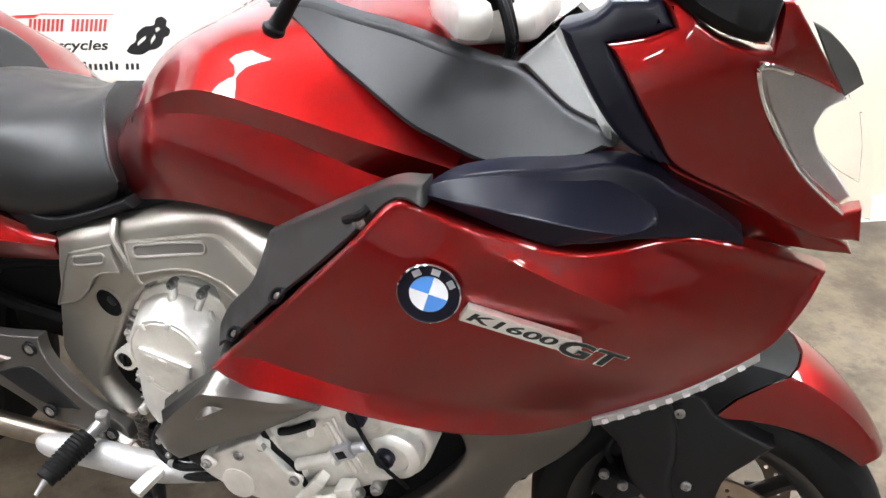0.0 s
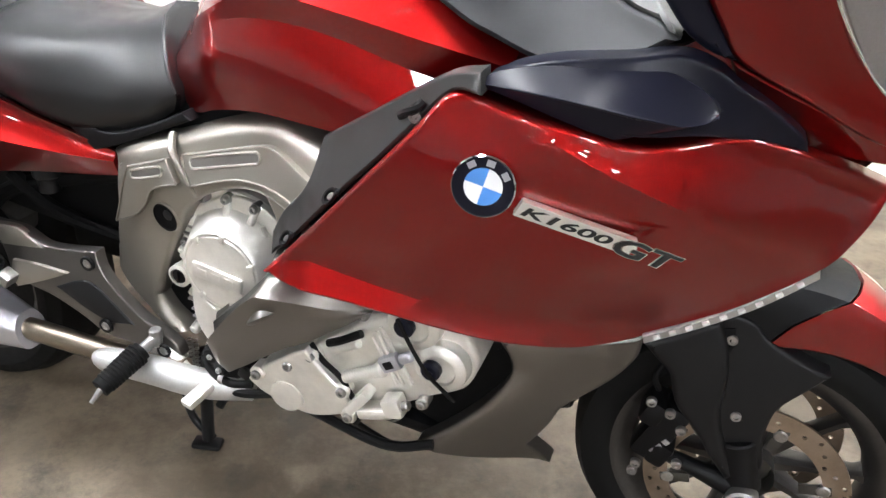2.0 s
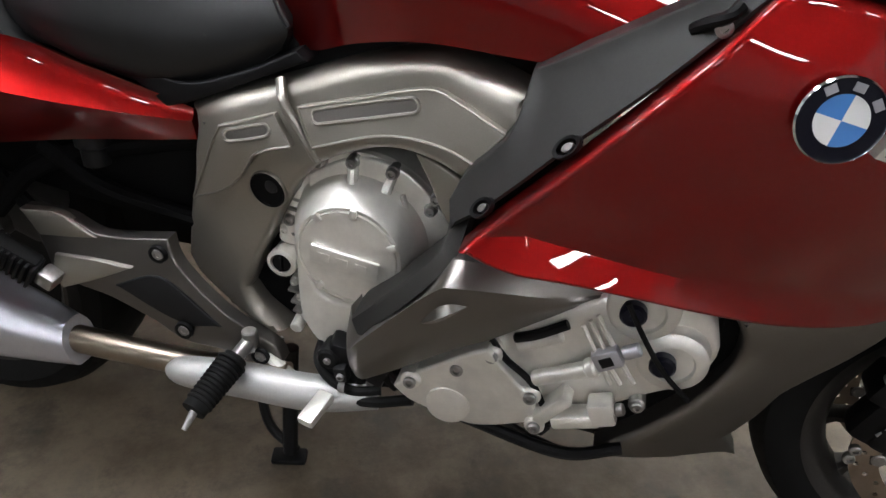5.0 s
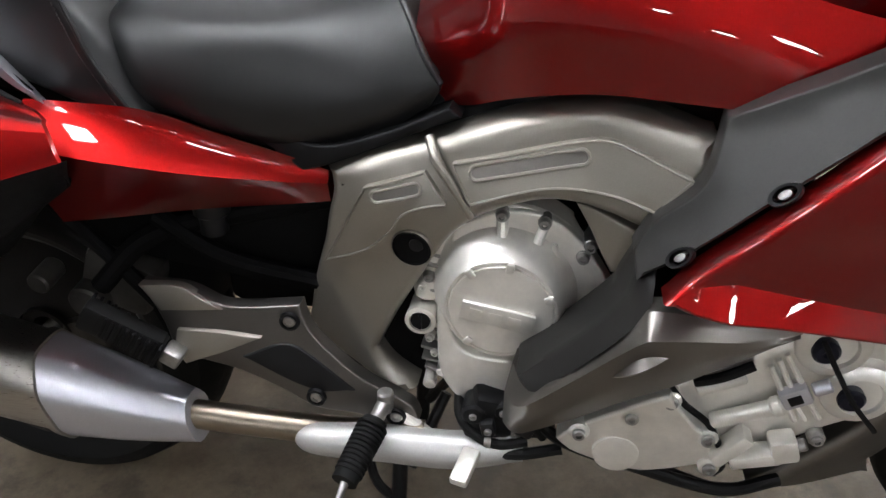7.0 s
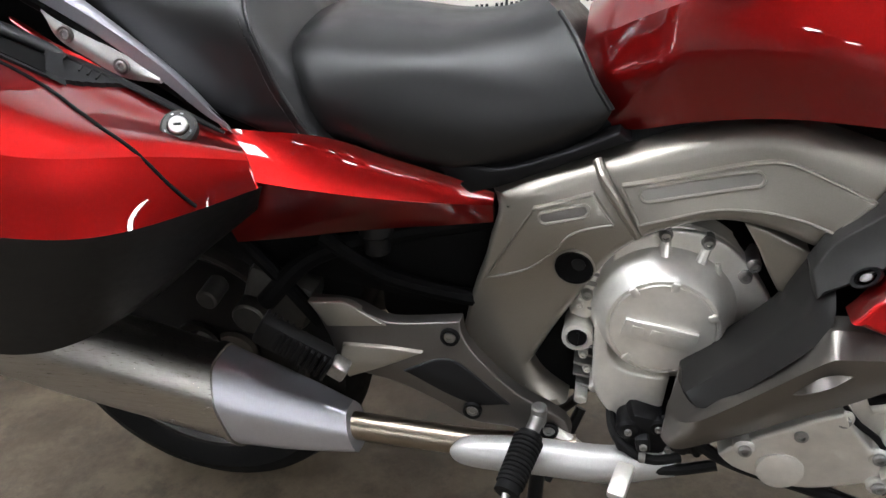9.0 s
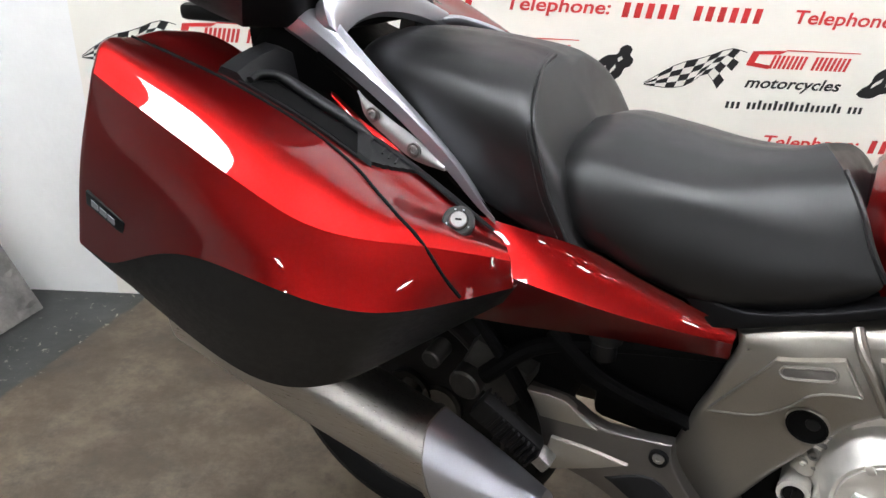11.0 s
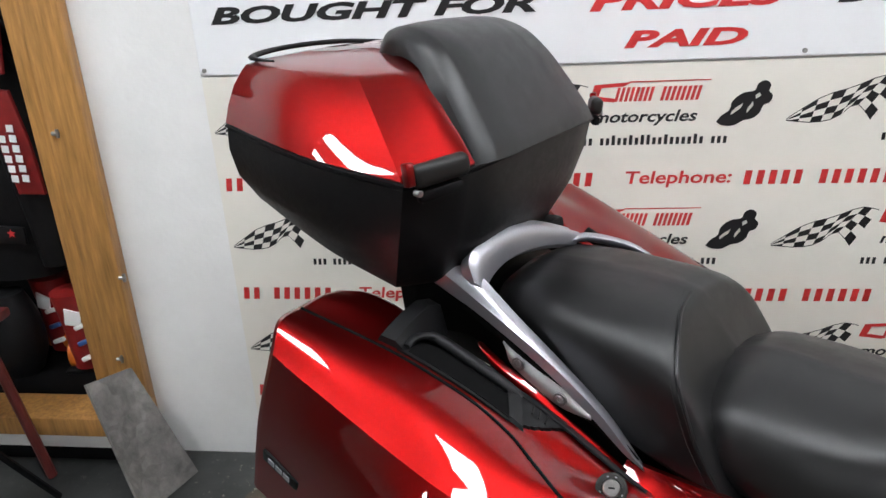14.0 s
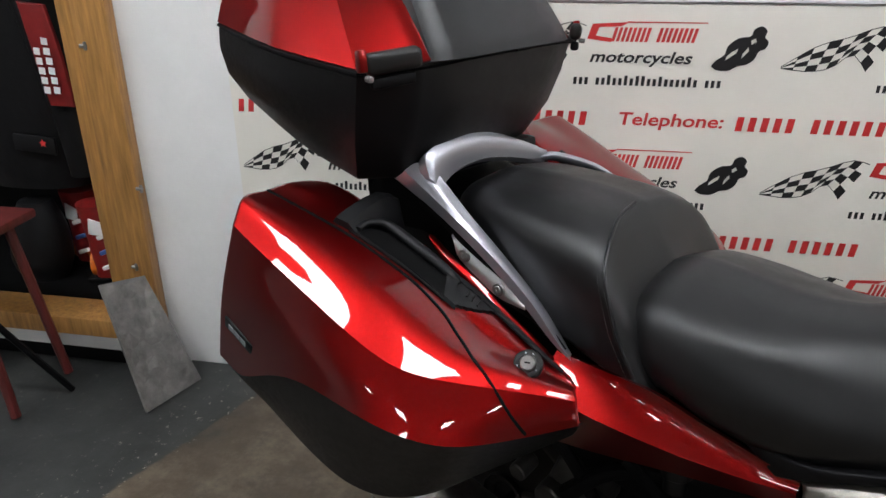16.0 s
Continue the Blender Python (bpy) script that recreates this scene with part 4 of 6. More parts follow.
part("seam_band", tube([(-1.004, -.174, .772), (-.99, -.198, .75), (-.965, -.205, .715), (-.944, -.205, .682)], .007, 10), GREYPAINT, cover)

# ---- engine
# casings coloured near-black to stand in for shade between the outer parts
engine = part("engine_block", box((.48, .28, .26), pose(-.80, -.01, .52, 0, 12, 0), .02), VOID, bike, "engine casing, near-black for the shade painted in")
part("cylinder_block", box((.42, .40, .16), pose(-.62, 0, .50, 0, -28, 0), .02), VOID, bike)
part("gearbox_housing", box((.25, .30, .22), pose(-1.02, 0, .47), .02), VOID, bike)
# added black body that fills the shaded gap between tank and frame cover
part("tank_gap_filler", join(box((.40, .28, .17), pose(-.84, 0, .765, 0, -4, 0), .03), box((.20, .22, .12), pose(-1.10, 0, .68, 0, -8, 0), .03)), BLACK, bike, "black body added to darken the gap under the tank")
CC = (-.900, 0, .557)
part("clutch_cover", lathe([(.130, -.12), (.130, -.162), (.127, -.167), (.104, -.169), (.100, -.173), (.0775, -.222), (.0745, -.2255), (.0715, -.2258), (.0705, -.2235), (.069, -.2235), (.0675, -.2265), (.02, -.2285), (.0, -.2285)], CC, 96), ALLOY, engine, "round cast aluminium clutch cover", smooth=24)
part("cover_flange", panel([(-0.973, 0.644), (-0.956, 0.656), (-0.908, 0.678), (-0.861, 0.678), (-0.825, 0.662), (-0.791, 0.628), (-0.760, 0.583), (-0.795, 0.542), (-0.818, 0.486), (-0.888, 0.456), (-0.947, 0.508), (-0.972, 0.581)], [(-.88, .65, -.176)], 0.05, 0.004, 0.03), ALLOY, engine)
part("cover_lobe", panel([(-0.989, 0.540), (-0.972, 0.538), (-0.965, 0.486), (-0.945, 0.463), (-0.916, 0.457), (-0.878, 0.457), (-0.885, 0.371), (-0.924, 0.365), (-0.959, 0.386), (-0.982, 0.423), (-0.988, 0.482)], [(-.9, .44, -.204), (-.97, .5, -.200)], 0.06, 0.005, 0.03), ALLOY, engine)
for a, b, r in (((-.838, -.182, .640), (-.822, -.182, .575), .004), ((-.853, -.176, .664), (-.860, -.186, .640), .007), ((-.908, -.176, .668), (-.906, -.186, .645), .008)):
    part("cover_rib", rod(a, b, r, n=10, bevel=.001), ALLOY, engine)
m = pose(-.903, -.2300, .552, 0, 9, 0)
part("cover_plaque", box((.098, .006, .030), m @ pose(0, 0, -.002, 4, 0, 0), .002), ALLOY, engine, smooth=30)
for k in range(3):
    part("plaque_mark", box((.017, .002, .013), m @ pose(-.029 + .026 * k, -.0026, -.002, 4, 0, 0), .0006), ALLOY, engine)
for a in (22, 82, 128, 232):
    part("cover_notch", box((.014, .008, .011), pose(CC[0] + .0675 * math.cos(radians(a)), -.2258, CC[2] + .0675 * math.sin(radians(a)), 0, -a, 0), .003), ALLOY, engine)
for x, z in ((-.908, .674), (-.853, .668), (-.792, .640), (-.80, .622), (-.955, .668), (-.995, .625), (-1.003, .57), (-.985, .50), (-.952, .406), (-.895, .39), (-.958, .385)):
    part("cover_bolt", join(rod((x, -.12, z), (x, -.180, z), .0095, n=12, bevel=.002), bolt(x, -.180, z, .0078, .007)), BOLT, engine)
part("oil_filler", join(rod((-1.012, -.12, .507), (-1.012, -.19, .507), .021, n=28, bevel=.003), lathe([(.022, 0), (.022, -.012), (.016, -.014), (.014, -.006), (0, -.006)], (-1.012, -.188, .507), 28)), ALLOY, engine, "aluminium oil filler neck")
part("filler_cap", join(rod((-1.012, -.188, .507), (-1.012, -.200, .507), .014, n=20), box((.004, .006, .022), pose(-1.012, -.202, .507))), BLACK, engine)
for i, (z, l) in enumerate(((.612, .026), (.600, .034), (.588, .028), (.574, .036), (.560, .030), (.546, .034), (.472, .030), (.459, .036), (.446, .030), (.433, .036), (.420, .030), (.407, .036))):
    part("casing_rib", box((l, .04, .0050), pose(-1.000 + .008 * (i % 2), -.150 - .006 * (i % 3), z, 0, 8 + 5 * (i % 2), 0), .0015), BOLT, engine)
for x, z in ((-1.006, .606), (-1.012, .553), (-1.002, .466), (-.994, .440)):
    part("casing_stud", join(rod((x, -.14, z), (x, -.182, z), .0075, n=12, bevel=.0015), bolt(x, -.182, z, .0058, .005)), ALLOY, engine)
part("casing_back", plate([[(-1.045, .40), (-1.030, .60), (-.99, .665), (-.95, .66), (-.95, .38)]], .03, -.125), ALLOYDARK, engine)
part("pump_body", join(rod((-.985, -.15, .66), (-1.01, -.17, .53), .016, n=14, bevel=.003), rod((-.965, -.14, .64), (-.985, -.16, .55), .010, n=10)), ALLOY, engine)
for dx, z in ((0, .425), (.03, .41), (-.02, .40)):
    part("drain_stub", rod((-.98 + dx, -.14, z), (-.98 + dx, -.195, z - .012), .010, n=12, bevel=.002), ALLOY, engine)

# black valve unit and hoses under the casing
unit = part("valve_unit", join(box((.070, .060, .080), pose(-.905, -.210, .368, 0, 14, 10), .010), box((.075, .05, .05), pose(-.850, -.205, .362, 0, -8, 0), .010), rod((-.928, -.20, .385), (-.928, -.246, .385), .018, n=18, bevel=.004), rod((-.886, -.20, .392), (-.886, -.240, .392), .014, n=18, bevel=.003)), BLACK, bike, "black valve unit with hoses")
part("hose", tube([(-.955, -.19, .385), (-.948, -.232, .372), (-.925, -.246, .352), (-.89, -.246, .338), (-.85, -.235, .340)], .0075, 10), RUBBER, unit)
part("hose", tube([(-.93, -.20, .330), (-.90, -.240, .322), (-.86, -.246, .324), (-.80, -.24, .340)], .0085, 10), RUBBER, unit)
part("hose", tube([(-.880, -.225, .405), (-.862, -.246, .398), (-.842, -.246, .380), (-.828, -.235, .352)], .0065, 10), RUBBER, unit)
part("clamp", lathe([(.0095, -.005), (.011, 0), (.0095, .005)], (-.905, -.247, .344), 20, "x"), BOLT, unit)
part("connector", box((.026, .026, .034), pose(-.852, -.240, .378, 0, 20, 0), .005), BLACKMATT, unit)
part("connector", box((.020, .022, .026), pose(-.906, -.243, .368, 0, -12, 0), .004), BLACKMATT, unit)
for x, y, z in ((-.928, -.246, .385), (-.886, -.240, .392), (-.868, -.234, .350), (-.935, -.236, .350), (-.832, -.232, .372), (-.905, -.255, .368)):
    part("unit_bolt", bolt(x, y, z, .0055, .004), BOLT, unit)

# added near-black sheet in place of shade between valve cover and belly panel
part("head_gap_shade", plate([[(-.50, .62), (-.36, .60), (-.36, .47), (-.43, .37), (-.50, .33), (-.58, .36), (-.58, .50)]], .04, -.185), VOID, engine, "near-black sheet added as the gap's shade behind the cylinder head")

# valve cover
HEAD_OUT = [(-.576, .613), (-.549, .625), (-.500, .628), (-.456, .624), (-.438, .597), (-.421, .555), (-.426, .526), (-.442, .497), (-.489, .473), (-.536, .444), (-.605, .410), (-.617, .405), (-.628, .453), (-.647, .465), (-.672, .497), (-.687, .521), (-.647, .556), (-.609, .590)]
HY = -.30
HEAD = [(-.543, .536, HY + .008), (-.68, .51, HY + .010), (-.62, .42, HY + .012), (-.435, .55, HY + .026), (-.50, .475, HY + .016), (-.50, .62, HY + .014)]
head = part("valve_cover", panel(HEAD_OUT, HEAD, 0.10, 0.010, 0.03, top=.022), ALLOY, bike, "cast aluminium cylinder head cover")
case = part("timing_cover", panel([(-.812, .412), (-.793, .440), (-.731, .494), (-.708, .513), (-.686, .527), (-.669, .503), (-.644, .472), (-.628, .462), (-.614, .410), (-.694, .371), (-.740, .375), (-.792, .392)],
                                  [(-.7, .45, HY - .006), (-.8, .42, HY + .002)], .05, .005, .03), ALLOY, bike, "flat cast aluminium timing cover")
part("case_facet", skin([[(-.690, HY - .0075, .462), (-.668, HY - .0085, .466), (-.636, HY - .0075, .470)], [(-.672, HY - .0085, .446), (-.655, HY - .0105, .444), (-.630, HY - .0075, .436)], [(-.655, HY - .0065, .432), (-.645, HY - .0065, .432), (-.628, HY - .0065, .430)]], False, False), ALLOY, case)
part("case_boss", lathe([(.030, .006), (.029, -.001), (.025, -.0025), (0, -.0025)], (-.735, HY - .003, .406), 40), ALLOY, case)
for x, z in ((-.785, .440), (-.724, .477), (-.682, .509), (-.629, .456), (-.619, .408)):
    part("case_lug", rod((x, HY + .02, z), (x, HY - .010, z), .0135, n=18, bevel=.003), ALLOY, case)
    part("case_bolt", bolt(x, HY - .010, z, .0085, .006), BOLT, case)
# black line that stands in for the dark gap between the two covers
part("case_gap_shade", tube([(-.685, HY - .001, .528), (-.664, HY - .003, .503), (-.628, HY - .003, .472), (-.603, HY - .003, .416), (-.610, HY - .001, .392)], .0045, 8), RUBBER, case, "black line painted as the shaded gap by the timing cover")
for x, z in ((-.525, .607), (-.481, .543)):
    part("plug_boss", lathe([(.044, .016), (.041, -.002), (.036, -.007), (.026, -.009), (.024, -.004), (0, -.004)], (x + .008, HY + .006, z), 36), ALLOY, head)
    part("plug_cap", lathe([(.0155, .0), (.0155, -.010), (.012, -.014), (.005, -.014), (0, -.010)], (x - .003, HY + .002, z - .001), 24), DARKPAINT, head, "black rubber plug cap")
part("lead_strap", tube([(-.536, HY - .012, .624), (-.511, HY - .016, .583), (-.483, HY - .016, .542), (-.446, HY - .004, .497)], .0032, 10, 30), RUBBER, head, "black rubber strap")
for a, c in (((-.580, .575), (-.562, .545)), ((-.573, .585), (-.553, .552)), ((-.566, .594), (-.543, .559)), ((-.555, .530), (-.537, .500)), ((-.543, .525), (-.526, .503)), ((-.533, .538), (-.511, .508))):
    part("cooling_fin", rod((a[0], HY - .002, a[1]), (c[0], HY - .006, c[1]), .0032, n=8), ALLOY, head)
part("sensor_housing", join(box((.034, .016, .026), pose(-.546, HY - .009, .541, 0, -32, 0), .004), rod((-.530, HY - .010, .553), (-.512, HY - .010, .564), .0085, n=14, bevel=.002)), SILVER, head, "small steel sensor")
part("sensor_window", box((.016, .005, .013), pose(-.547, HY - .0155, .540, 0, -32, 0), .001), BLACK, head)
part("head_pipe", join(rod((-.628, HY + .002, .478), (-.566, HY - .008, .519), .010, n=16, bevel=.002), rod((-.568, HY - .008, .518), (-.556, HY - .009, .526), .0125, n=16, bevel=.003)), ALLOY, head)
part("head_clip", tube([(-.656, HY + .004, .534), (-.63, HY - .004, .552), (-.597, HY - .002, .573)], .0065, 10), BLACK, head)
part("clip_bar", rod((-.652, HY + .004, .522), (-.602, HY + .000, .553), .008, n=12, bevel=.002), ALLOY, head)
part("head_bracket", join(box((.018, .030, .058), pose(-.600, HY - .004, .447, 0, 36, 0), .004), box((.060, .030, .018), pose(-.570, HY - .005, .437, 0, -18, 0), .004), box((.032, .030, .034), pose(-.540, HY - .006, .458, 0, -20, 0), .005)), ALLOY, head)
part("bracket_stub", rod((-.527, HY - .008, .462), (-.515, HY - .008, .468), .008, n=14, bevel=.002), BOLT, head)
for x, z in ((-.66, .565), (-.60, .600), (-.50, .465), (-.545, .425)):
    part("head_bolt", join(rod((x, HY + .03, z), (x, HY + .004, z), .0105, n=14, bevel=.002), bolt(x, HY + .004, z, .0075, .005)), BOLT, head)

# ---- lower grey panel with the black frame cover over it
LOW_TOP = [(-0.877, -0.275, 0.516), (-0.864, -0.300, 0.503), (-0.848, -0.318, 0.507), (-0.831, -0.330, 0.531), (-0.794, -0.335, 0.568), (-0.760, -0.338, 0.607), (-0.738, -0.338, 0.646), (-0.725, -0.338, 0.659), (-0.671, -0.334, 0.654), (-0.615, -0.328, 0.646), (-0.565, -0.324, 0.640)]
LOW_CREASE = [(-0.885, -0.275, 0.467), (-0.873, -0.305, 0.471), (-0.861, -0.325, 0.487), (-0.845, -0.345, 0.515), (-0.801, -0.362, 0.571), (-0.765, -0.370, 0.613), (-0.736, -0.372, 0.640), (-0.722, -0.370, 0.642), (-0.669, -0.352, 0.635), (-0.618, -0.336, 0.629), (-0.567, -0.324, 0.638)]
LOW_EDGE = [(-0.885, -0.265, 0.402), (-0.876, -0.272, 0.395), (-0.863, -0.280, 0.397), (-0.842, -0.290, 0.416), (-0.787, -0.305, 0.463), (-0.746, -0.312, 0.498), (-0.716, -0.315, 0.520), (-0.685, -0.315, 0.538), (-0.641, -0.318, 0.573), (-0.604, -0.320, 0.602), (-0.568, -0.323, 0.636)]


low = part("lower_panel", lofted([LOW_TOP, LOW_CREASE, bulged(LOW_CREASE, LOW_EDGE, [(0, -.006, 0)] * 11), LOW_EDGE], (1,)), GREYSHADED, bike, "warm grey metallic lower panel", smooth=22)
part("panel_recess", skin([[(x, y - .002 - .010 * math.sin(math.pi * k / 10) * (1 - abs(f)), z + .011 * f * math.sin(math.pi * k / 10)) for f in (-1, -.5, 0, .5, 1)] for k, (x, y, z) in enumerate(spline([(-.765, -.350, .572), (-.748, -.358, .590), (-.727, -.363, .607), (-.706, -.360, .616)], 11))], False, False), GREYSHADED, low)
GUARD_IN = [(-0.876, -0.262, 0.505), (-0.870, -0.250, 0.513), (-0.830, -0.238, 0.547), (-0.797, -0.235, 0.581), (-0.767, -0.232, 0.616), (-0.761, -0.235, 0.643), (-0.747, -0.243, 0.684)]
GUARD_OUT = [(-0.854, -0.315, 0.505), (-0.840, -0.325, 0.516), (-0.806, -0.335, 0.558), (-0.772, -0.338, 0.599), (-0.744, -0.338, 0.635), (-0.729, -0.330, 0.659), (-0.725, -0.285, 0.689)]
GUARD_RIDGE = bulged(GUARD_IN, GUARD_OUT, [(-.003, -.010, .008)] * 7)
part("frame_guard", lofted([GUARD_IN, GUARD_RIDGE, GUARD_OUT], (1,)), GUARDGREY, bike, "charcoal plastic frame guard", smooth=24)

# ---- belly panel
BEL = [(-.538, .303, -.234), (-.316, .218, -.09), (-.207, .635, -.19), (-.5, .6, -.27), (-.42, .42, -.225), (-.29, .46, -.165)]
BEL_OUT = [(-0.408, 0.580), (-0.375, 0.578), (-0.311, 0.58), (-0.263, 0.589), (-0.204, 0.602), (-0.208, 0.553), (-0.241, 0.491), (-0.286, 0.441), (-0.307, 0.42), (-0.324, 0.373), (-0.356, 0.312), (-0.319, 0.236), (-0.361, 0.255), (-0.451, 0.272), (-0.537, 0.301), (-0.462, 0.381), (-0.392, 0.48), (-0.388, 0.534)]
for side in (-1, 1):
    part("belly_panel", panel(BEL_OUT, BEL, 0.03, 0.008, 0.025, side, lip=[(-0.400, 0.577, -0.352, 0.504, .34), (-0.352, 0.504, -0.507, 0.290, .34)]), GREYSHADED, bike, "warm grey metallic belly panel")
part("radiator", box((.06, .24, .26), pose(-.36, 0, .50, 0, -18, 0), .01), BLACK, bike, "black radiator")
part("sump", join(box((.40, .26, .10), pose(-.71, 0, .34, 0, 3, 0), .03), box((.22, .28, .03), pose(-.60, -.04, .305, 0, 4, 0), .012)), BLACK, bike, "black sump guard")
part("sump_pipe", tube([(-.86, -.22, .39), (-.80, -.25, .365), (-.70, -.255, .34), (-.58, -.25, .312), (-.50, -.23, .325)], .009, 10), BLACK, bike)
part("front_pipe", tube([(-.71, -.20, .318), (-.62, -.215, .292), (-.55, -.22, .288), (-.48, -.20, .33)], .006, 10), BLACKMATT, bike)

# ---- heel plate, pegs, pedal
HEEL = [(-1.193, .502, -.224), (-1.042, .354, -.23), (-1.156, .387, -.245), (-1.404, .544, -.237)]
heel = part("footrest_plate", panel([(-1.404, 0.545), (-1.338, 0.54), (-1.291, 0.52), (-1.259, 0.518), (-1.18, 0.524), (-1.172, 0.496), (-1.149, 0.466), (-1.093, 0.414), (-1.02, 0.368), (-1.009, 0.345), (-1.027, 0.332), (-1.059, 0.335), (-1.092, 0.354), (-1.157, 0.367), (-1.205, 0.395), (-1.27, 0.424), (-1.326, 0.438), (-1.359, 0.449), (-1.373, 0.491)], HEEL, 0.02, 0.0035, 0.025), PLATESHADED, bike, "warm grey metallic footrest plate")
# two facets in the lighter grey: the light they catch is in the colour
part("peg_arm", panel([(-1.351, 0.485), (-1.292, 0.484), (-1.232, 0.478), (-1.284, 0.455), (-1.341, 0.434), (-1.356, 0.455)], HEEL, 0.012, 0.002, 0.02, proud=0.007), GREYPAINT, heel)
part("plate_tip", panel([(-1.404, 0.546), (-1.345, 0.546), (-1.318, 0.531), (-1.287, 0.515), (-1.328, 0.512), (-1.375, 0.51)], HEEL, 0.012, 0.002, 0.02, proud=0.004), GREYPAINT, heel)
part("plate_recess", panel([(-1.261, 0.446), (-1.208, 0.467), (-1.18, 0.462), (-1.101, 0.396), (-1.157, 0.396)], HEEL, 0.008, 0.003, 0.03, proud=0.003), BLACKMATT, heel, "charcoal recess")
for x, z in ((-1.193, .502), (-1.042, .354), (-1.156, .387)):
    y = float(tps(HEEL)(np.array([(x, z)]))[0])
    part("plate_cup", lathe([(.015, .002), (.014, -.0035), (.0105, -.0035), (.0095, .001)], (x, y - .003, z), 24), BLACK, heel)
    part("plate_bolt", bolt(x, y - .004, z, .0085, .003), BOLT, heel)


def footpeg(root, tip, r=.023):
    a, b = Vector(root), Vector(tip)
    d = (b - a).normalized()
    peg = part("footpeg", rod(a, b, r * .8, n=20), RUBBER, bike, "ribbed black rubber footpeg")
    for i in range(int(((b - a).length - .012) / .0072)):
        part("peg_rib", rod(a + d * (i * .0072 + .008), a + d * (i * .0072 + .0128), r * (1.0 - .01 * i), n=18, bevel=.001), RUBBER, peg)
    part("peg_joint", join(rod(a - d * .045, a + d * .01, .011, n=14, bevel=.002), rod(a - d * .035 + Vector((0, 0, .018)), a - d * .035 - Vector((0, 0, .018)), .012, n=14, bevel=.002)), BOLT, peg)
    part("peg_feeler", rod(b - d * .01, b + d * .022 - Vector((0, 0, .012)), .007, .004, 10), BOLT, peg)
    return peg


footpeg((-1.066, -.262, .368), (-1.088, -.352, .338))
footpeg((-1.066, .262, .368), (-1.088, .352, .338))
part("brake_pedal", join(tube([(-1.05, -.22, .36), (-.99, -.235, .325), (-.945, -.265, .318)], .010, 10), box((.026, .058, .016), pose(-.932, -.285, .326, 12, 0, -14), .004)), ALLOY, bike, "aluminium brake pedal")
pp = part("pillion_peg", box((.115, .028, .044), pose(-1.412, -.285, .500, 0, 32, 8), .006), RUBBER, bike, "folded black rubber pillion peg")
for i in range(12):
    part("peg_rib", box((.0055, .036, .036), pose(-1.457 + .0085 * i, -.285, .530 - .0055 * i, 0, 32, 8), .002), BLACK, pp)
part("peg_hinge", box((.028, .03, .024), pose(-1.352, -.272, .456, 0, 30, 0), .004), BOLT, pp)

# ---- exhaust
EX = [(-1.338, -.262, .335), (-1.39, -.268, .350), (-1.45, -.276, .368), (-1.525, -.288, .393), (-1.64, -.292, .420), (-1.82, -.300, .458), (-2.05, -.312, .508)]


def silencer_row(c, w, h, lean):
    c = Vector(c)
    pts = [(-.95, -.55), (-.62, -.95), (.5, -1), (.95, -.6), (1.0, .35), (.55, 1.0), (-.45, 1.0), (-.98, .35)]
    tight = []
    for k, p in enumerate(pts):
        for o in (pts[k - 1], pts[(k + 1) % len(pts)]):
            tight.append((p[0] + (o[0] - p[0]) * .16, p[1] + (o[1] - p[1]) * .16))
    q = rounded(tight, .10, 75)
    return [c + Vector((-h * b * .26, w * a, h * b)) for a, b in q]


cone = part("silencer_cone", skin([silencer_row(EX[0], .034, .036, 0), silencer_row(EX[1], .044, .048, 0), silencer_row(EX[2], .054, .060, 0), silencer_row(EX[3], .062, .072, 0)]), SILVER, bike, "satin silver silencer cone", smooth=24)
part("silencer", skin([silencer_row(EX[3], .060, .069, 0), silencer_row(EX[4], .062, .072, 0), silencer_row(EX[5], .062, .072, 0), silencer_row(EX[6], .056, .066, 0)]), STEEL, bike, "brushed steel silencer", smooth=24)
part("silencer_band", skin([silencer_row(Vector(EX[3]) + Vector((.008, 0, -.002)), .064, .074, 0), silencer_row(Vector(EX[3]) + Vector((-.004, 0, .001)), .064, .074, 0)]), STEEL, cone)
part("exhaust_pipe", tube([(-1.35, -.262, .336), (-1.22, -.248, .322), (-1.12, -.24, .318), (-1.0, -.23, .322)], .022, 20), PIPE, bike, "heat-tinted steel exhaust pipe")
part("exhaust_shield", tube([(-1.185, -.252, .318), (-1.16, -.258, .316), (-1.05, -.252, .318), (-.95, -.245, .316), (-.86, -.22, .32)], [.010, .024, .028, .028, .026], 20, 30), SATIN, bike, "satin silver exhaust shield")
part("left_silencer", skin([[(x, -y, z) for x, y, z in silencer_row(p, w, h, 0)] for p, w, h in ((EX[0], .034, .036), (EX[3], .062, .072), (EX[6], .056, .066))]), STEEL, bike, "brushed steel silencer")
part("silencer_rivet", bolt(-1.60, -.346, .375, .005, .003, (0, -1, -.3)), BOLT, cone)

# ---- red tail panel
TAIL = [  # x, then y and z of the top edge, the crease and the bottom edge
    (-1.52, -.215, .800, -.282, .768, -.205, .615), (-1.43, -.222, .802, -.276, .751, -.205, .632), (-1.35, -.217, .798, -.256, .735, -.196, .645),
    (-1.28, -.208, .772, -.237, .722, -.186, .652), (-1.20, -.190, .742, -.202, .706, -.172, .658), (-1.14, -.168, .712, -.176, .696, -.168, .666)]
tail_line = evened(np.array([spline([t[k + 1:k + 3] for t in TAIL], 40) for k in (0, 2, 4)]), 20)
tail_x = spline([(t[0],) for t in TAIL], 40)[:, 0]
tail_fine = []
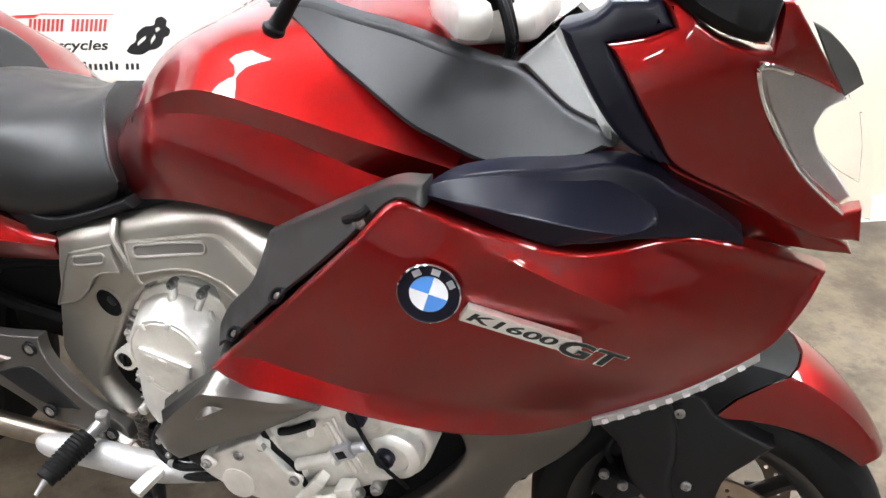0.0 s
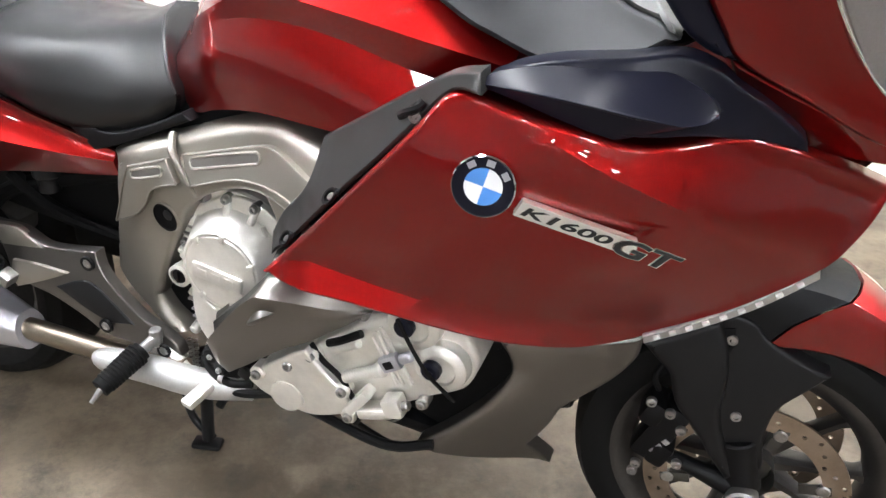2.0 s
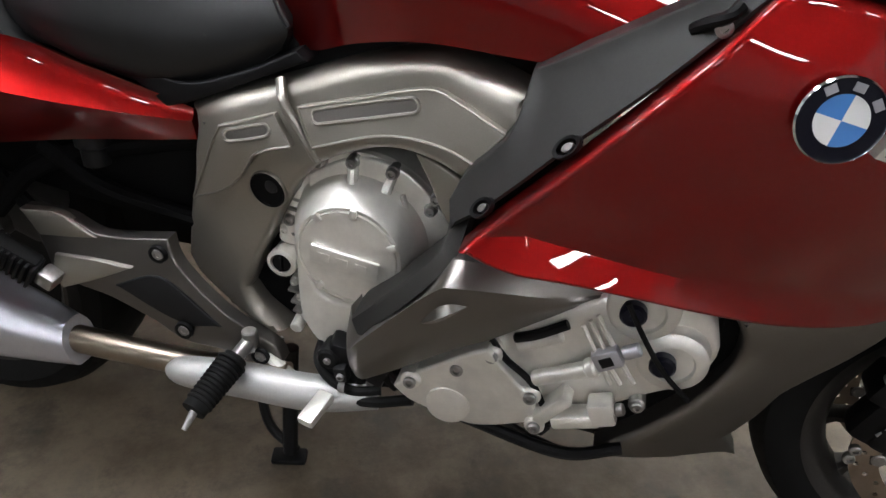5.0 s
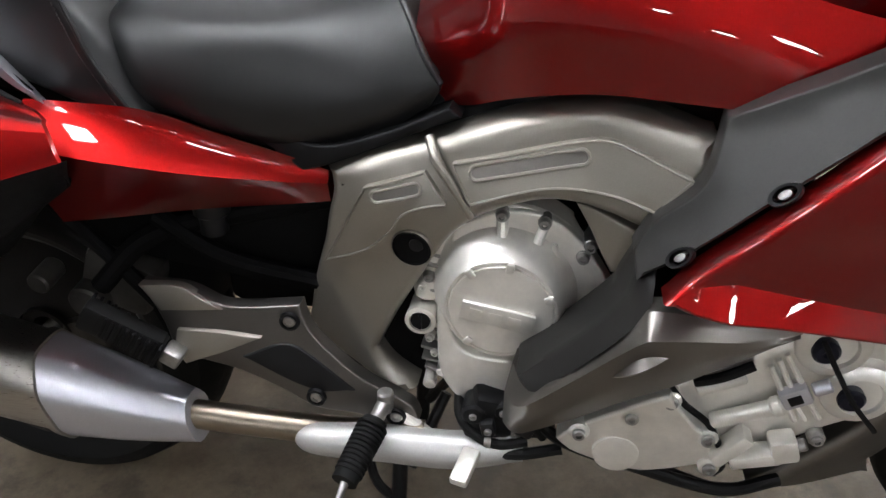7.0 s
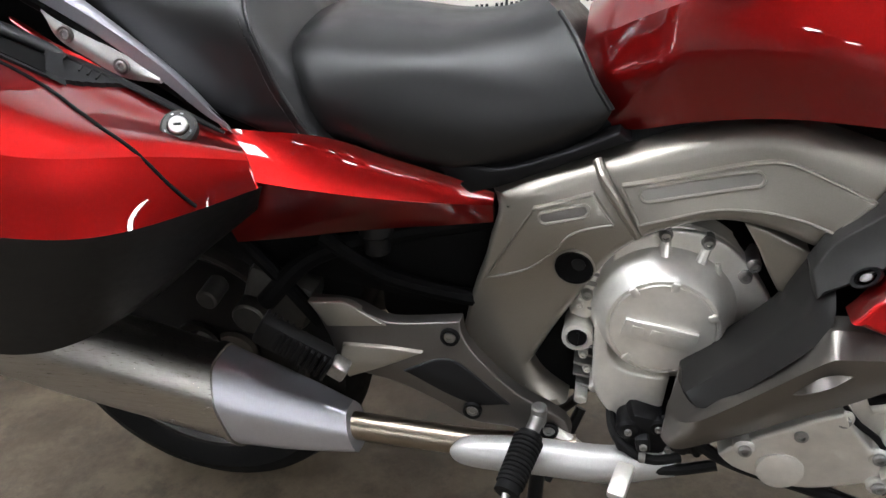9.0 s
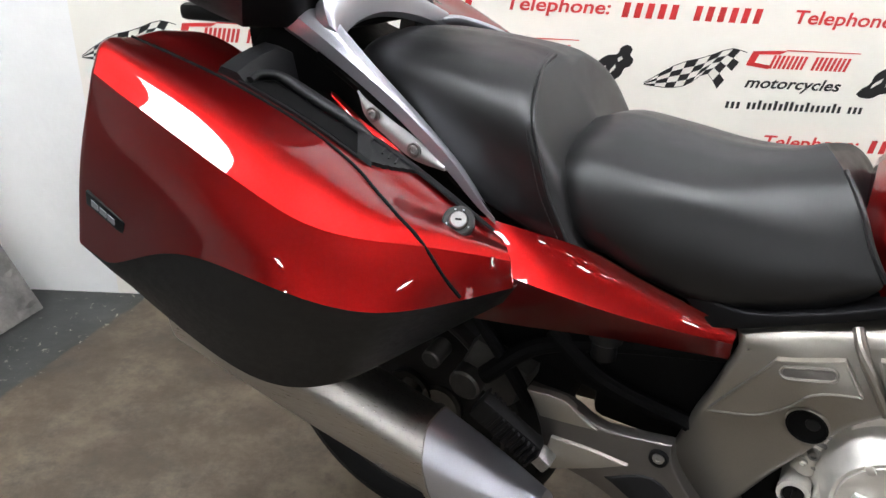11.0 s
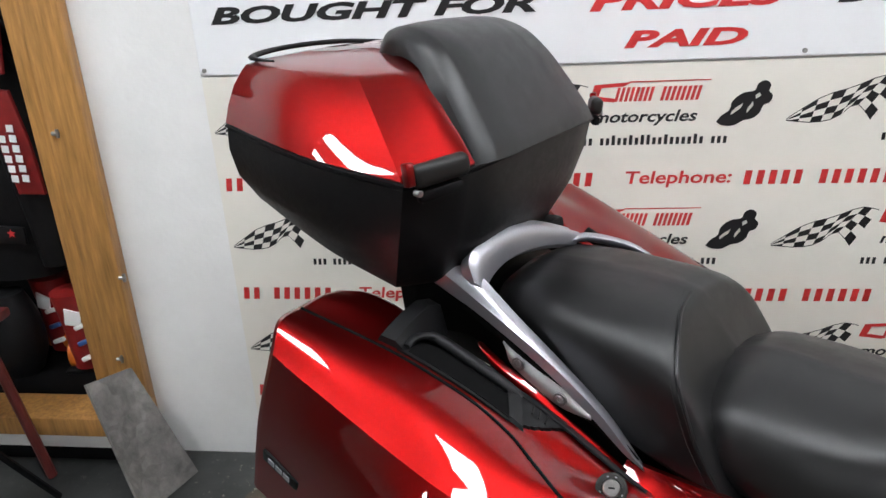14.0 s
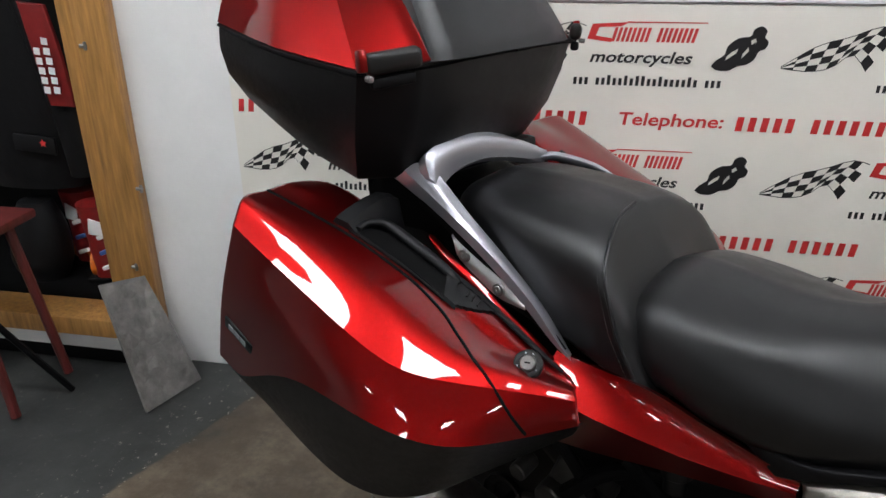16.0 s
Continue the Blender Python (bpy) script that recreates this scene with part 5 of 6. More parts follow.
for i in range(40):
    (ty, tz), (cy, cz), (by, bz) = tail_line[:, i]
    row = [(tail_x[i], ty + .02, tz - .01)]
    for k in range(9):
        u = k / 8
        hollow = .010 * 4 * u * (1 - u) * min(1, (tz - cz) / .05)
        row.append((tail_x[i], ty + (cy - ty) * u + hollow, tz + (cz - tz) * u))
    for k in range(1, 7):
        row.append((tail_x[i], cy + (by - cy) * k / 6, cz + (bz - cz) * k / 6))
    row.append((tail_x[i], by + .02, bz + .01))
    tail_fine.append(row)
for side in (-1, 1):
    g = skin([list(r) for r in tail_fine])
    part("tail_panel", g.mirrored() if side > 0 else g, RED, bike, "glossy metallic red tail side panel", smooth=28)
# near-black from here to the inner guard: shade under the seat, as colour
part("subframe", join(tube([(-1.12, -.13, .66), (-1.3, -.15, .62), (-1.42, -.17, .58), (-1.5, -.19, .50)], .016, 10), tube([(-1.15, -.15, .52), (-1.30, -.17, .56), (-1.40, -.17, .62)], .014, 10), tube([(-1.55, -.19, .64), (-1.48, -.18, .55), (-1.42, -.17, .46)], .012, 10)), VOID, bike, "tubular subframe with its shade painted near-black")
# block added only to close a gap that let the floor show
part("gap_filler", box((.34, .26, .20), pose(-1.16, 0, .55), .02), VOID, bike)
part("inner_fender", box((.42, .28, .20), pose(-1.34, 0, .60, 0, 8, 0), .03), VOID, bike, "black inner bodywork with its shade painted in")
# added blocks that hide the pale wall where the inside is in shade
part("rear_inner_guard", join(box((.46, .20, .28), pose(-1.64, 0, .72, 0, 8, 0), .04), box((.10, .22, .30), pose(-1.40, 0, .52, 0, 18, 0), .03)), VOID, bike, "near-black blocks added as the shaded inner mudguard")
part("tail_body", box((.55, .30, .12), pose(-1.70, 0, .86, 0, 14, 0), .03), BLACK, bike, "black tail bodywork")
part("fluid_reservoir", join(rod((-1.315, -.165, .665), (-1.315, -.165, .628), .026, n=24, bevel=.004), rod((-1.315, -.165, .63), (-1.315, -.165, .60), .020, n=20)), BLACKMATT, bike, "brake fluid reservoir")
part("swing_arm", join(box((.46, .09, .10), pose(-1.38, .12, .36, 0, -6, 0), .025), rod((-1.63, -.10, .31), (-1.63, .14, .31), .045, n=28, bevel=.006)), ALLOYDARK, bike, "aluminium swing arm")
part("drive_housing", join(rod((-1.54, -.13, .46), (-1.54, -.185, .455), .030, n=24, bevel=.004), rod((-1.60, -.15, .50), (-1.60, -.20, .495), .018, n=18, bevel=.003), box((.12, .08, .10), pose(-1.5, -.12, .48, 0, 20, 0), .02)), ALLOYDARK, bike)

# ---- wheels


def wheel(name, cx, cz, r, w, rim_r, label, spokes=10, cy=0.0):
    c = (cx, cy, cz)
    wh = part(name, lathe([(.05, -.06), (.05, .06)], c, 32), RIM, bike, label)
    h = w / 2
    part("tyre", lathe([(rim_r, -h * .80), (rim_r + .012, -h * .93), (rim_r + (r - rim_r) * .45, -h), (rim_r + (r - rim_r) * .75, -h * .86), (rim_r + (r - rim_r) * .93, -h * .52), (r, 0),
                        (rim_r + (r - rim_r) * .93, h * .52), (rim_r + (r - rim_r) * .75, h * .86), (rim_r + (r - rim_r) * .45, h), (rim_r + .012, h * .93), (rim_r, h * .80)], c, 96), RUBBER, wh, "black road tyre")
    part("rim", lathe([(rim_r - .004, -h * .84), (rim_r + .004, -h * .84), (rim_r + .004, -h * .76), (rim_r - .016, -h * .66), (rim_r - .028, -h * .3), (rim_r - .028, h * .3), (rim_r - .016, h * .66),
                       (rim_r + .004, h * .76), (rim_r + .004, h * .84), (rim_r - .004, h * .84), (rim_r - .026, h * .62), (rim_r - .038, h * .28), (rim_r - .038, -h * .28), (rim_r - .026, -h * .62), (rim_r - .004, -h * .84)], c, 96), RIM, wh, "dark metallic cast rim")
    for k in range(spokes):
        a = radians(360 / spokes * k + 8)
        u, t = Vector((math.cos(a), 0, math.sin(a))), Vector((-math.sin(a), 0, math.cos(a)))
        o = Vector(c)
        rows = []
        for s, wd, dp in ((.045, .016, .026), (.10, .010, .018), (rim_r - .05, .009, .016), (rim_r - .028, .016, .024)):
            p = o + u * s
            rows.append([p + t * wd * a1 + Vector((0, dp * b1, 0)) for a1, b1 in ((-1, -.6), (-.5, -1), (.5, -1), (1, -.6), (1, .6), (.5, 1), (-.5, 1), (-1, .6))])
        part("spoke", skin(rows), RIM, wh)
    return wh


def brake_disc(wh, cx, cz, y, r0, r1, holes=40):
    def circ(x, z, r, n, p=0.0):
        return [(x + r * math.cos(p + 2 * math.pi * i / n), z + r * math.sin(p + 2 * math.pi * i / n)) for i in range(n)]
    lp = [circ(cx, cz, r1, 96), circ(cx, cz, r0, 72)]
    for k in range(holes):
        a = 2 * math.pi * k / holes
        rr = r0 + (r1 - r0) * (.25, .5, .75, .5)[k % 4]
        lp.append(circ(cx + rr * math.cos(a), cz + rr * math.sin(a), .0042, 8))
    d = part("brake_disc", plate(lp, .005, y - .0025, 0, raw=True), DISC, wh, "drilled steel brake disc")
    for a in range(15, 375, 60):
        part("disc_carrier", box((.05, .006, .020), pose(cx + (r0 - .012) * math.cos(radians(a)), y, cz + (r0 - .012) * math.sin(radians(a)), 0, -a, 0), .002), ALLOYDARK, d)
    for a in range(15, 375, 60):
        part("disc_rivet", rod((cx + r0 * math.cos(radians(a)), y - .006, cz + r0 * math.sin(radians(a))), (cx + r0 * math.cos(radians(a)), y + .006, cz + r0 * math.sin(radians(a))), .011, n=14, bevel=.002), BOLT, d)
    return d


fw = wheel("front_wheel", 0, .298, .298, .122, .222, "front wheel with dark cast spokes")
for y in (-.078, .078):
    brake_disc(fw, 0, .298, y, .122, .163)
part("axle_nut", lathe([(.026, .02), (.026, -.010), (.022, -.014), (.017, -.012), (.016, .004), (0, .004)], (0, -.121, .298), 32), BOLT, fw, "steel hollow axle end")
rw = wheel("rear_wheel", -1.70, .318, .318, .19, .222, "rear wheel partly hidden by the silencer", cy=-.045)
# added disc that keeps the space between the rear spokes dark
part("spoke_filler", lathe([(.03, -.05), (.215, -.03), (.215, .03), (.03, .05)], (-1.70, -.045, .318), 48), BLACK, rw, "dark disc added to close the view through the spokes")
part("stand_leg", join(tube([(-1.06, -.10, .26), (-1.065, -.108, .15), (-1.07, -.115, .02)], .014, 12), tube([(-1.0, -.02, .22), (-1.05, -.09, .10)], .010, 10), tube([(-1.06, -.11, .02), (-1.11, -.11, .07), (-1.13, -.10, .16)], .009, 10)), BLACKMATT, bike, "black centre stand leg")
part("stand_leg", join(tube([(-1.06, .10, .26), (-1.065, .108, .15), (-1.07, .115, .02)], .014, 12), tube([(-1.0, .02, .22), (-1.05, .09, .10)], .010, 10)), BLACKMATT, bike, "black centre stand leg")
for s in (-1, 1):
    part("stand_foot", box((.066, .036, .014), pose(-1.072, .118 * s, .0075, 0, 0, 14), .006), BLACKMATT, bike, "black centre stand foot")
for dx in (0, .014):
    part("stand_spring", tube([(-1.085 + dx + .006 * math.cos(i * 1.6), -.115 + .006 * math.sin(i * 1.6), .29 - .0026 * i) for i in range(28)], .0022, 6, 110), BOLT, bike, "steel coil spring")

# ---- front mudguard and fork
TS = (-1.0, -.985, -.94, -.80, -.5, -.2, 0, .2, .5, .80, .94, .985, 1.0)
DROP = {1.0: 1.0, .985: .6, .94: .25, .80: .07, .5: .02, .2: .004, 0: 0}


def guard_rows(start, end, r0, r1, w0, w1, d0, d1, n=24):
    """Rows of an arched guard about the front axle between two angles, which may depend on the place across it."""
    rows = []
    for k in range(n + 1):
        u = k / n
        row = []
        for t in TS:
            a = radians(start(abs(t)) + (end(abs(t)) - start(abs(t))) * u)
            rr = r0 + (r1 - r0) * u - (d0 + (d1 - d0) * u) * DROP[abs(t)]
            row.append((rr * math.cos(a), t * (w0 + (w1 - w0) * u), .298 + rr * math.sin(a)))
        rows.append(row)
    return rows


def guard(rows):
    inner_rows = [[(x * .985, y * .95, .298 + (z - .298) * .985) for x, y, z in r] for r in rows]
    return skin([r + list(reversed(q)) for r, q in zip(rows, inner_rows)])


part("front_mudguard", guard(guard_rows(lambda t: 77.5 + 18.5 * DROP[t] ** .7, lambda t: 45 + 4 * t, .388, .338, .088, .055, .105, .03)), RED, bike, "glossy metallic red front mudguard")
part("mudguard_rear", guard(guard_rows(lambda t: 150, lambda t: 78 + 18.5 * DROP[t] ** .7, .392, .386, .086, .086, .06, .10)), BLACK, bike, "black plastic rear part of the mudguard")
FORK = [(-.079, .582, -.095), (-.044, .451, -.105), (.05, .53, -.095), (-.17, .55, -.11), (0, .39, -.10)]
for side in (-1, 1):
    fork = part("fork_cover", panel([(-0.108, 0.613), (-0.081, 0.622), (-0.046, 0.611), (-0.031, 0.592), (0.046, 0.559), (0.067, 0.554), (0.04, 0.517), (0.012, 0.478), (0.006, 0.443), (0.006, 0.41), (0.017, 0.356), (0.006, 0.33), (-0.025, 0.331), (-0.051, 0.37), (-0.08, 0.452), (-0.084, 0.515)], FORK, 0.03, 0.006, 0.02, side), BLACKMATT, bike, "black plastic fork cover")
    if side < 0:
        for x, z in ((-.079, .582), (-.044, .451)):
            part("fork_screw", bolt(x, float(tps(FORK)(np.array([(x, z)]))[0]) - .001, z, .0085, .004), BOLT, fork)
    part("fork_blade", panel([(-0.209, 0.557), (-0.165, 0.578), (-0.116, 0.609), (-0.102, 0.612), (-0.084, 0.577), (-0.07, 0.519), (-0.068, 0.455), (-0.055, 0.414), (-0.038, 0.374), (-0.02, 0.335), (-0.032, 0.323), (-0.068, 0.365), (-0.087, 0.394), (-0.11, 0.421), (-0.139, 0.457), (-0.157, 0.507), (-0.183, 0.532)], [(a, b, c - .012) for a, b, c in FORK], 0.05, 0.012, 0.02, side), BLACKMATT, fork, "black plastic fork blade")
    part("fork_leg", join(rod((-.02, .078 * side, .30), (-.09, .078 * side, .60), .020, n=20), rod((-.03, .088 * side, .40), (.0, .088 * side, .298), .030, n=20, bevel=.004), tube([(-.135, .095 * side, .33), (-.07, .096 * side, .315), (0, .094 * side, .30)], [.012, .016, .026], 12)), BLACK, bike, "black fork lower leg")
part("fork_brace", box((.10, .20, .16), pose(-.13, 0, .70, 0, -24, 0), .02), BLACK, bike)
cal = part("brake_caliper", join(box((.050, .050, .125), pose(-.148, -.098, .385, 0, 22, 0), .012), box((.036, .060, .05), pose(-.165, -.098, .425, 0, 22, 0), .010), box((.036, .060, .05), pose(-.142, -.098, .345, 0, 22, 0), .010)), BLACK, bike, "black brake caliper")
for x, z in ((-.172, .452), (-.14, .438), (-.175, .318), (-.178, .30), (-.112, .34), (-.118, .41)):
    part("caliper_bolt", bolt(x, -.126, z, .0085, .005), BOLT, cal)
for k in range(3):
    part("caliper_mark", box((.009, .002, .010), pose(-.152 + .008 * k, -.1245, .352 + .0125 * k, 0, -55, 0)), SILVER, cal, "small white bar", smooth=0)
part("brake_hose", tube([(-.165, -.10, .46), (-.175, -.105, .485), (-.168, -.10, .51), (-.14, -.09, .56), (-.13, -.08, .62)], .005, 8), BLACK, bike)

# ---- nose
NOSE = [(-.179,1.035,-.235),(-.209,1.101,-.262),(-.102,1.142,-.195),(.09,.887,-.085),(.011,1.096,-.10),(-.24,1.21,-.25)]
NOSE_OUT = [(-0.259, 1.162), (-0.222, 1.168), (-0.194, 1.179), (-0.213, 1.206), (-0.193, 1.206), (-0.156, 1.174), (-0.105, 1.156), (-0.088, 1.155), (-0.09, 1.208), (-0.075, 1.207), (0.014, 1.096), (-0.039, 1.121), (-0.098, 1.142), (-0.098, 1.129), (-0.08, 1.092), (-0.047, 1.04), (-0.004, 0.994), (0.051, 0.948), (0.076, 0.952), (0.086, 0.907), (0.038, 0.914), (-0.009, 0.933), (-0.089, 0.979), (-0.168, 1.024), (-0.196, 1.065), (-0.231, 1.122)]
for side in (-1, 1):
    nose = part("nose_fairing", panel(NOSE_OUT, NOSE, 0.03, 0.006, 0.02, side).moved(Matrix.Translation((-.07 if side > 0 else 0, 0, 0))), RED, bike, "glossy metallic red nose fairing")
LIP = [(-0.174, 1.025), (0.071, 0.9)]
part("nose_lip", panel([(-0.174, 1.025), (-0.125, 0.997), (-0.027, 0.949), (0.022, 0.923), (0.071, 0.902), (0.082, 0.888), (0.038, 0.888), (-0.056, 0.897), (-0.07, 0.928), (-0.096, 0.952), (-0.155, 0.986)], [(a, b, c + .003) for a, b, c in NOSE], 0.04, 0.004, 0.02, folds=[(*LIP[0], *LIP[1], .9)]), RED, bike, "glossy red underside of the nose")
part("screen_edge", panel([(-0.05, 1.184), (-0.027, 1.172), (0.014, 1.136), (0.033, 1.109), (0.013, 1.095), (-0.015, 1.132)], NOSE, 0.006, 0.002, 0.02), TRIMGREY, bike, "grey edge of the windscreen")
part("nose_pillar", panel([(-0.309, 1.177), (-0.276, 1.188), (-0.262, 1.204), (-0.213, 1.206), (-0.194, 1.179), (-0.222, 1.168), (-0.259, 1.162), (-0.231, 1.122), (-0.196, 1.065), (-0.168, 1.024), (-0.193, 1.03), (-0.233, 1.06), (-0.298, 1.155)], [(a, b, c + .004) for a, b, c in NOSE], 0.05, 0.010, 0.02), DARKPAINT, bike, "blue-black fairing pillar")
part("cockpit_trim", panel([(-0.374, 1.1), (-0.335, 1.136), (-0.318, 1.119), (-0.234, 1.045), (-0.256, 1.054), (-0.301, 1.064)], [(a, b, c) for a, b, c in COV], 0.04, 0.006, 0.02), TRIMGREY, bike, "grey cockpit trim")
lens = part("headlight_lens", panel([(-0.098, 1.142), (-0.039, 1.121), (0.014, 1.096), (0.044, 1.074), (0.076, 1.002), (0.091, 0.936), (0.051, 0.948), (-0.004, 0.994), (-0.047, 1.04), (-0.08, 1.092)], [(a, b, c - .002) for a, b, c in NOSE], 0.004, 0.004, 0.03), CLEAR, bike, "clear headlight lens")
part("headlight_bowl", panel([(-0.1, 1.14), (-0.046, 1.122), (0.01, 1.095), (0.02, 1.084), (-0.004, 1.074), (-0.012, 1.051), (0.004, 1.022), (0.032, 0.991), (0.061, 0.959), (0.047, 0.948), (-0.001, 0.983), (-0.046, 1.039), (-0.079, 1.092)], [(a, b, c + .03) for a, b, c in NOSE], 0.004, 0.004, 0.02), SATIN, lens, "silver headlight surround")
LENS_EDGE = [(-0.061, 1.131), (-0.095, 1.14), (-0.093, 1.119), (-0.069, 1.074), (-0.013, 1.002), (0.051, 0.948)]
lens_depth = tps(NOSE)
part("lens_rim", tube([(x, float(lens_depth(np.array([(x, z)]))[0]) - .003, z) for x, z in LENS_EDGE], [.004, .004, .003, .0025, .002, .002], 10, 40), CHROME, lens, "chrome rim")
part("screen_base", panel([(-.22, 1.24), (-.202, 1.208), (-.157, 1.18), (-.11, 1.165), (-.096, 1.167), (-.09, 1.22), (-.10, 1.28), (-.2, 1.29)], [(a, b, c - .02) for a, b, c in NOSE], 0.05, 0.015, 0.02), BLACK, bike, "black plastic mirror foot")
part("inner_nose", box((.12, .14, .30), pose(-.11, 0, .98, 0, -20, 0), .04), BLACK, bike)
part("cockpit", box((.30, .24, .08), pose(-.36, 0, 1.02, 0, -10, 0), .03), BLACK, bike, "black cockpit base")
part("handlebar", tube([(-.42, -.08, 1.16), (-.50, -.20, 1.215), (-.58, -.30, 1.225), (-.70, -.42, 1.21)], [.018, .02, .018, .016], 14), RUBBER, bike, "black handlebar with rubber grip")
part("yoke", join(box((.12, .20, .05), pose(-.42, 0, 1.13, 0, -10, 0), .015), box((.05, .16, .05), pose(-.46, -.12, 1.15, 0, 0, 30), .015)), ALLOY, bike, "cast fork yoke")
part("brake_lever", join(tube([(-.55, -.33, 1.22), (-.59, -.31, 1.19), (-.617, -.30, 1.155), (-.628, -.30, 1.14)], [.009, .009, .010, .012], 12), rod((-.624, -.30, 1.148), (-.63, -.30, 1.136), .0135, n=16, bevel=.004)), BLACK, bike, "black brake lever")
for dy in (0, .02, .035):
    part("cable", tube([(-.44, -.10 + dy, 1.20), (-.405, -.115 + dy, 1.16), (-.39, -.12 + dy, 1.11), (-.41, -.10 + dy, 1.06)], .007, 8), BLACK, bike, "black control cable")


def mirrored_copy(ob):
    """The same part on the motorcycle's other side."""
    me = ob.data.copy()
    bm = bmesh.new()
    bm.from_mesh(me)
    for v in bm.verts:
        v.co.y = -v.co.y
    bmesh.ops.reverse_faces(bm, faces=bm.faces[:])
    bm.to_mesh(me)
    bm.free()
    twin = new(ob.name.split(".")[0], me)
    twin.parent = bike
    if "label" in ob:
        twin["label"] = ob["label"]
    return twin


for one in ("inner_panel", "upper_fairing", "facet", "tank_cover", "frame_cover", "timing_cover", "lower_panel", "frame_guard", "footrest_plate", "nose_lip", "nose_pillar", "cockpit_trim", "headlight_lens", "valve_cover"):
    mirrored_copy(bpy.data.objects[one])

# ---------------------------------------------------------------- luggage
# feature lines of the pannier, rear to tip: inner top edge, shoulder, crease, lower edge of the red lid, outer bottom edge
P_TOP = [(-1.975, -.325, 1.020), (-1.938, -.300, 1.016), (-1.880, -.285, .985), (-1.820, -.280, .958), (-1.745, -.285, .933), (-1.669, -.290, .913), (-1.590, -.290, .883), (-1.512, -.295, .850), (-1.450, -.292, .818)]
P_SHOULDER = [(-1.982, -.408, 1.023), (-1.931, -.400, 1.012), (-1.871, -.388, .995), (-1.810, -.374, .976), (-1.708, -.360, .937), (-1.625, -.353, .897), (-1.563, -.354, .866), (-1.496, -.338, .846), (-1.436, -.298, .809)]
P_CREASE = [(-1.946, -.508, .999), (-1.906, -.510, .983), (-1.854, -.511, .965), (-1.772, -.508, .930), (-1.660, -.508, .890), (-1.598, -.495, .868), (-1.542, -.455, .852), (-1.486, -.410, .842), (-1.420, -.318, .802)]
P_LID_EDGE = [(-2.034, -.515, .726), (-1.987, -.522, .723), (-1.944, -.528, .722), (-1.804, -.545, .802), (-1.680, -.553, .811), (-1.600, -.548, .803), (-1.528, -.518, .788), (-1.479, -.458, .776), (-1.409, -.325, .768)]
P_BOTTOM = [(-2.040, -.505, .718), (-1.994, -.505, .691), (-1.938, -.500, .658), (-1.823, -.512, .632), (-1.727, -.512, .608), (-1.671, -.475, .582), (-1.612, -.430, .592), (-1.568, -.378, .619), (-1.440, -.290, .715)]
P_INNER = [(-2.000, -.280, .690), (-1.970, -.275, .655), (-1.930, -.270, .610), (-1.840, -.265, .575), (-1.743, -.262, .556), (-1.675, -.258, .545), (-1.614, -.255, .565), (-1.570, -.250, .600), (-1.470, -.240, .720)]


def eased(hi, lo, k=9):
    """So much at the rear, less towards the tip."""
    return [hi + (lo - hi) * i / (k - 1) for i in range(k)]


P_DECK = bulged(P_TOP, P_SHOULDER, [(0, 0, e) for e in eased(.004, .001)])
P_ROUND = bulged(P_SHOULDER, P_CREASE, [(0, -.012 * e, .020 * e) for e in eased(1.0, .25)])
P_SMOOTH = P_LID_EDGE[:1] + [(-1.965, -.528, .745), (-1.895, -.537, .772)] + P_LID_EDGE[3:]
P_FLANK = bulged(P_CREASE, P_SMOOTH, [(0, -e, .002) for e in eased(.008, .002)])
P_LOW = bulged(P_LID_EDGE, P_BOTTOM, [(0, -e, 0) for e in eased(.006, .002)])
P_UNDER = bulged(P_BOTTOM, P_INNER, [(0, 0, -e) for e in eased(.012, .003)])


def pannier_grid(lines, corners, nu=72, per=7):
    """Rows of places over the lines, each row from the first line to the last; a closing row rounds the rear end."""
    fine = evened(np.array([spline(ln, nu) for ln in lines]), 28)
    rows = [[tuple(q) for q in spline(fine[:, i], per * (len(lines) - 1) + 1, corners)] for i in range(nu)]
    mid = np.mean(np.array(rows[0]), 0)
    rear = []
    for k, back in ((.955, .012), (.985, .006)):
        rear.append([tuple(mid + (np.array(q) - mid) * k + np.array((-back, (1 - k) * .10, 0))) for q in rows[0]])
    return rear + rows


RED_GRID = pannier_grid([P_TOP, P_DECK, P_SHOULDER, P_ROUND, P_CREASE, P_FLANK, P_LID_EDGE], (4,))
DARK_GRID = pannier_grid([P_LID_EDGE, P_LOW, P_BOTTOM, P_UNDER, P_INNER], (2,))


def deck_at(s, f, up=0.0):
    """A place on the pannier's top deck: s stations from the rear, f from the inner edge (0) to the shoulder (1)."""
    k = int(round(s / 8 * 160))
    a, b = TOP_FINE[k], SHOULDER_FINE[k]
    p = a + (b - a) * f
    return (p[0], p[1], p[2] + .004 * 4 * f * (1 - f) + up)


TOP_FINE, SHOULDER_FINE = spline(P_TOP, 161), spline(P_SHOULDER, 161)


def backed(rows, dx, dy, dz):
    """A skin with a back a little way in."""
    return skin([list(r) + [(x + dx, y + dy, z + dz) for x, y, z in reversed(r)] for r in rows])


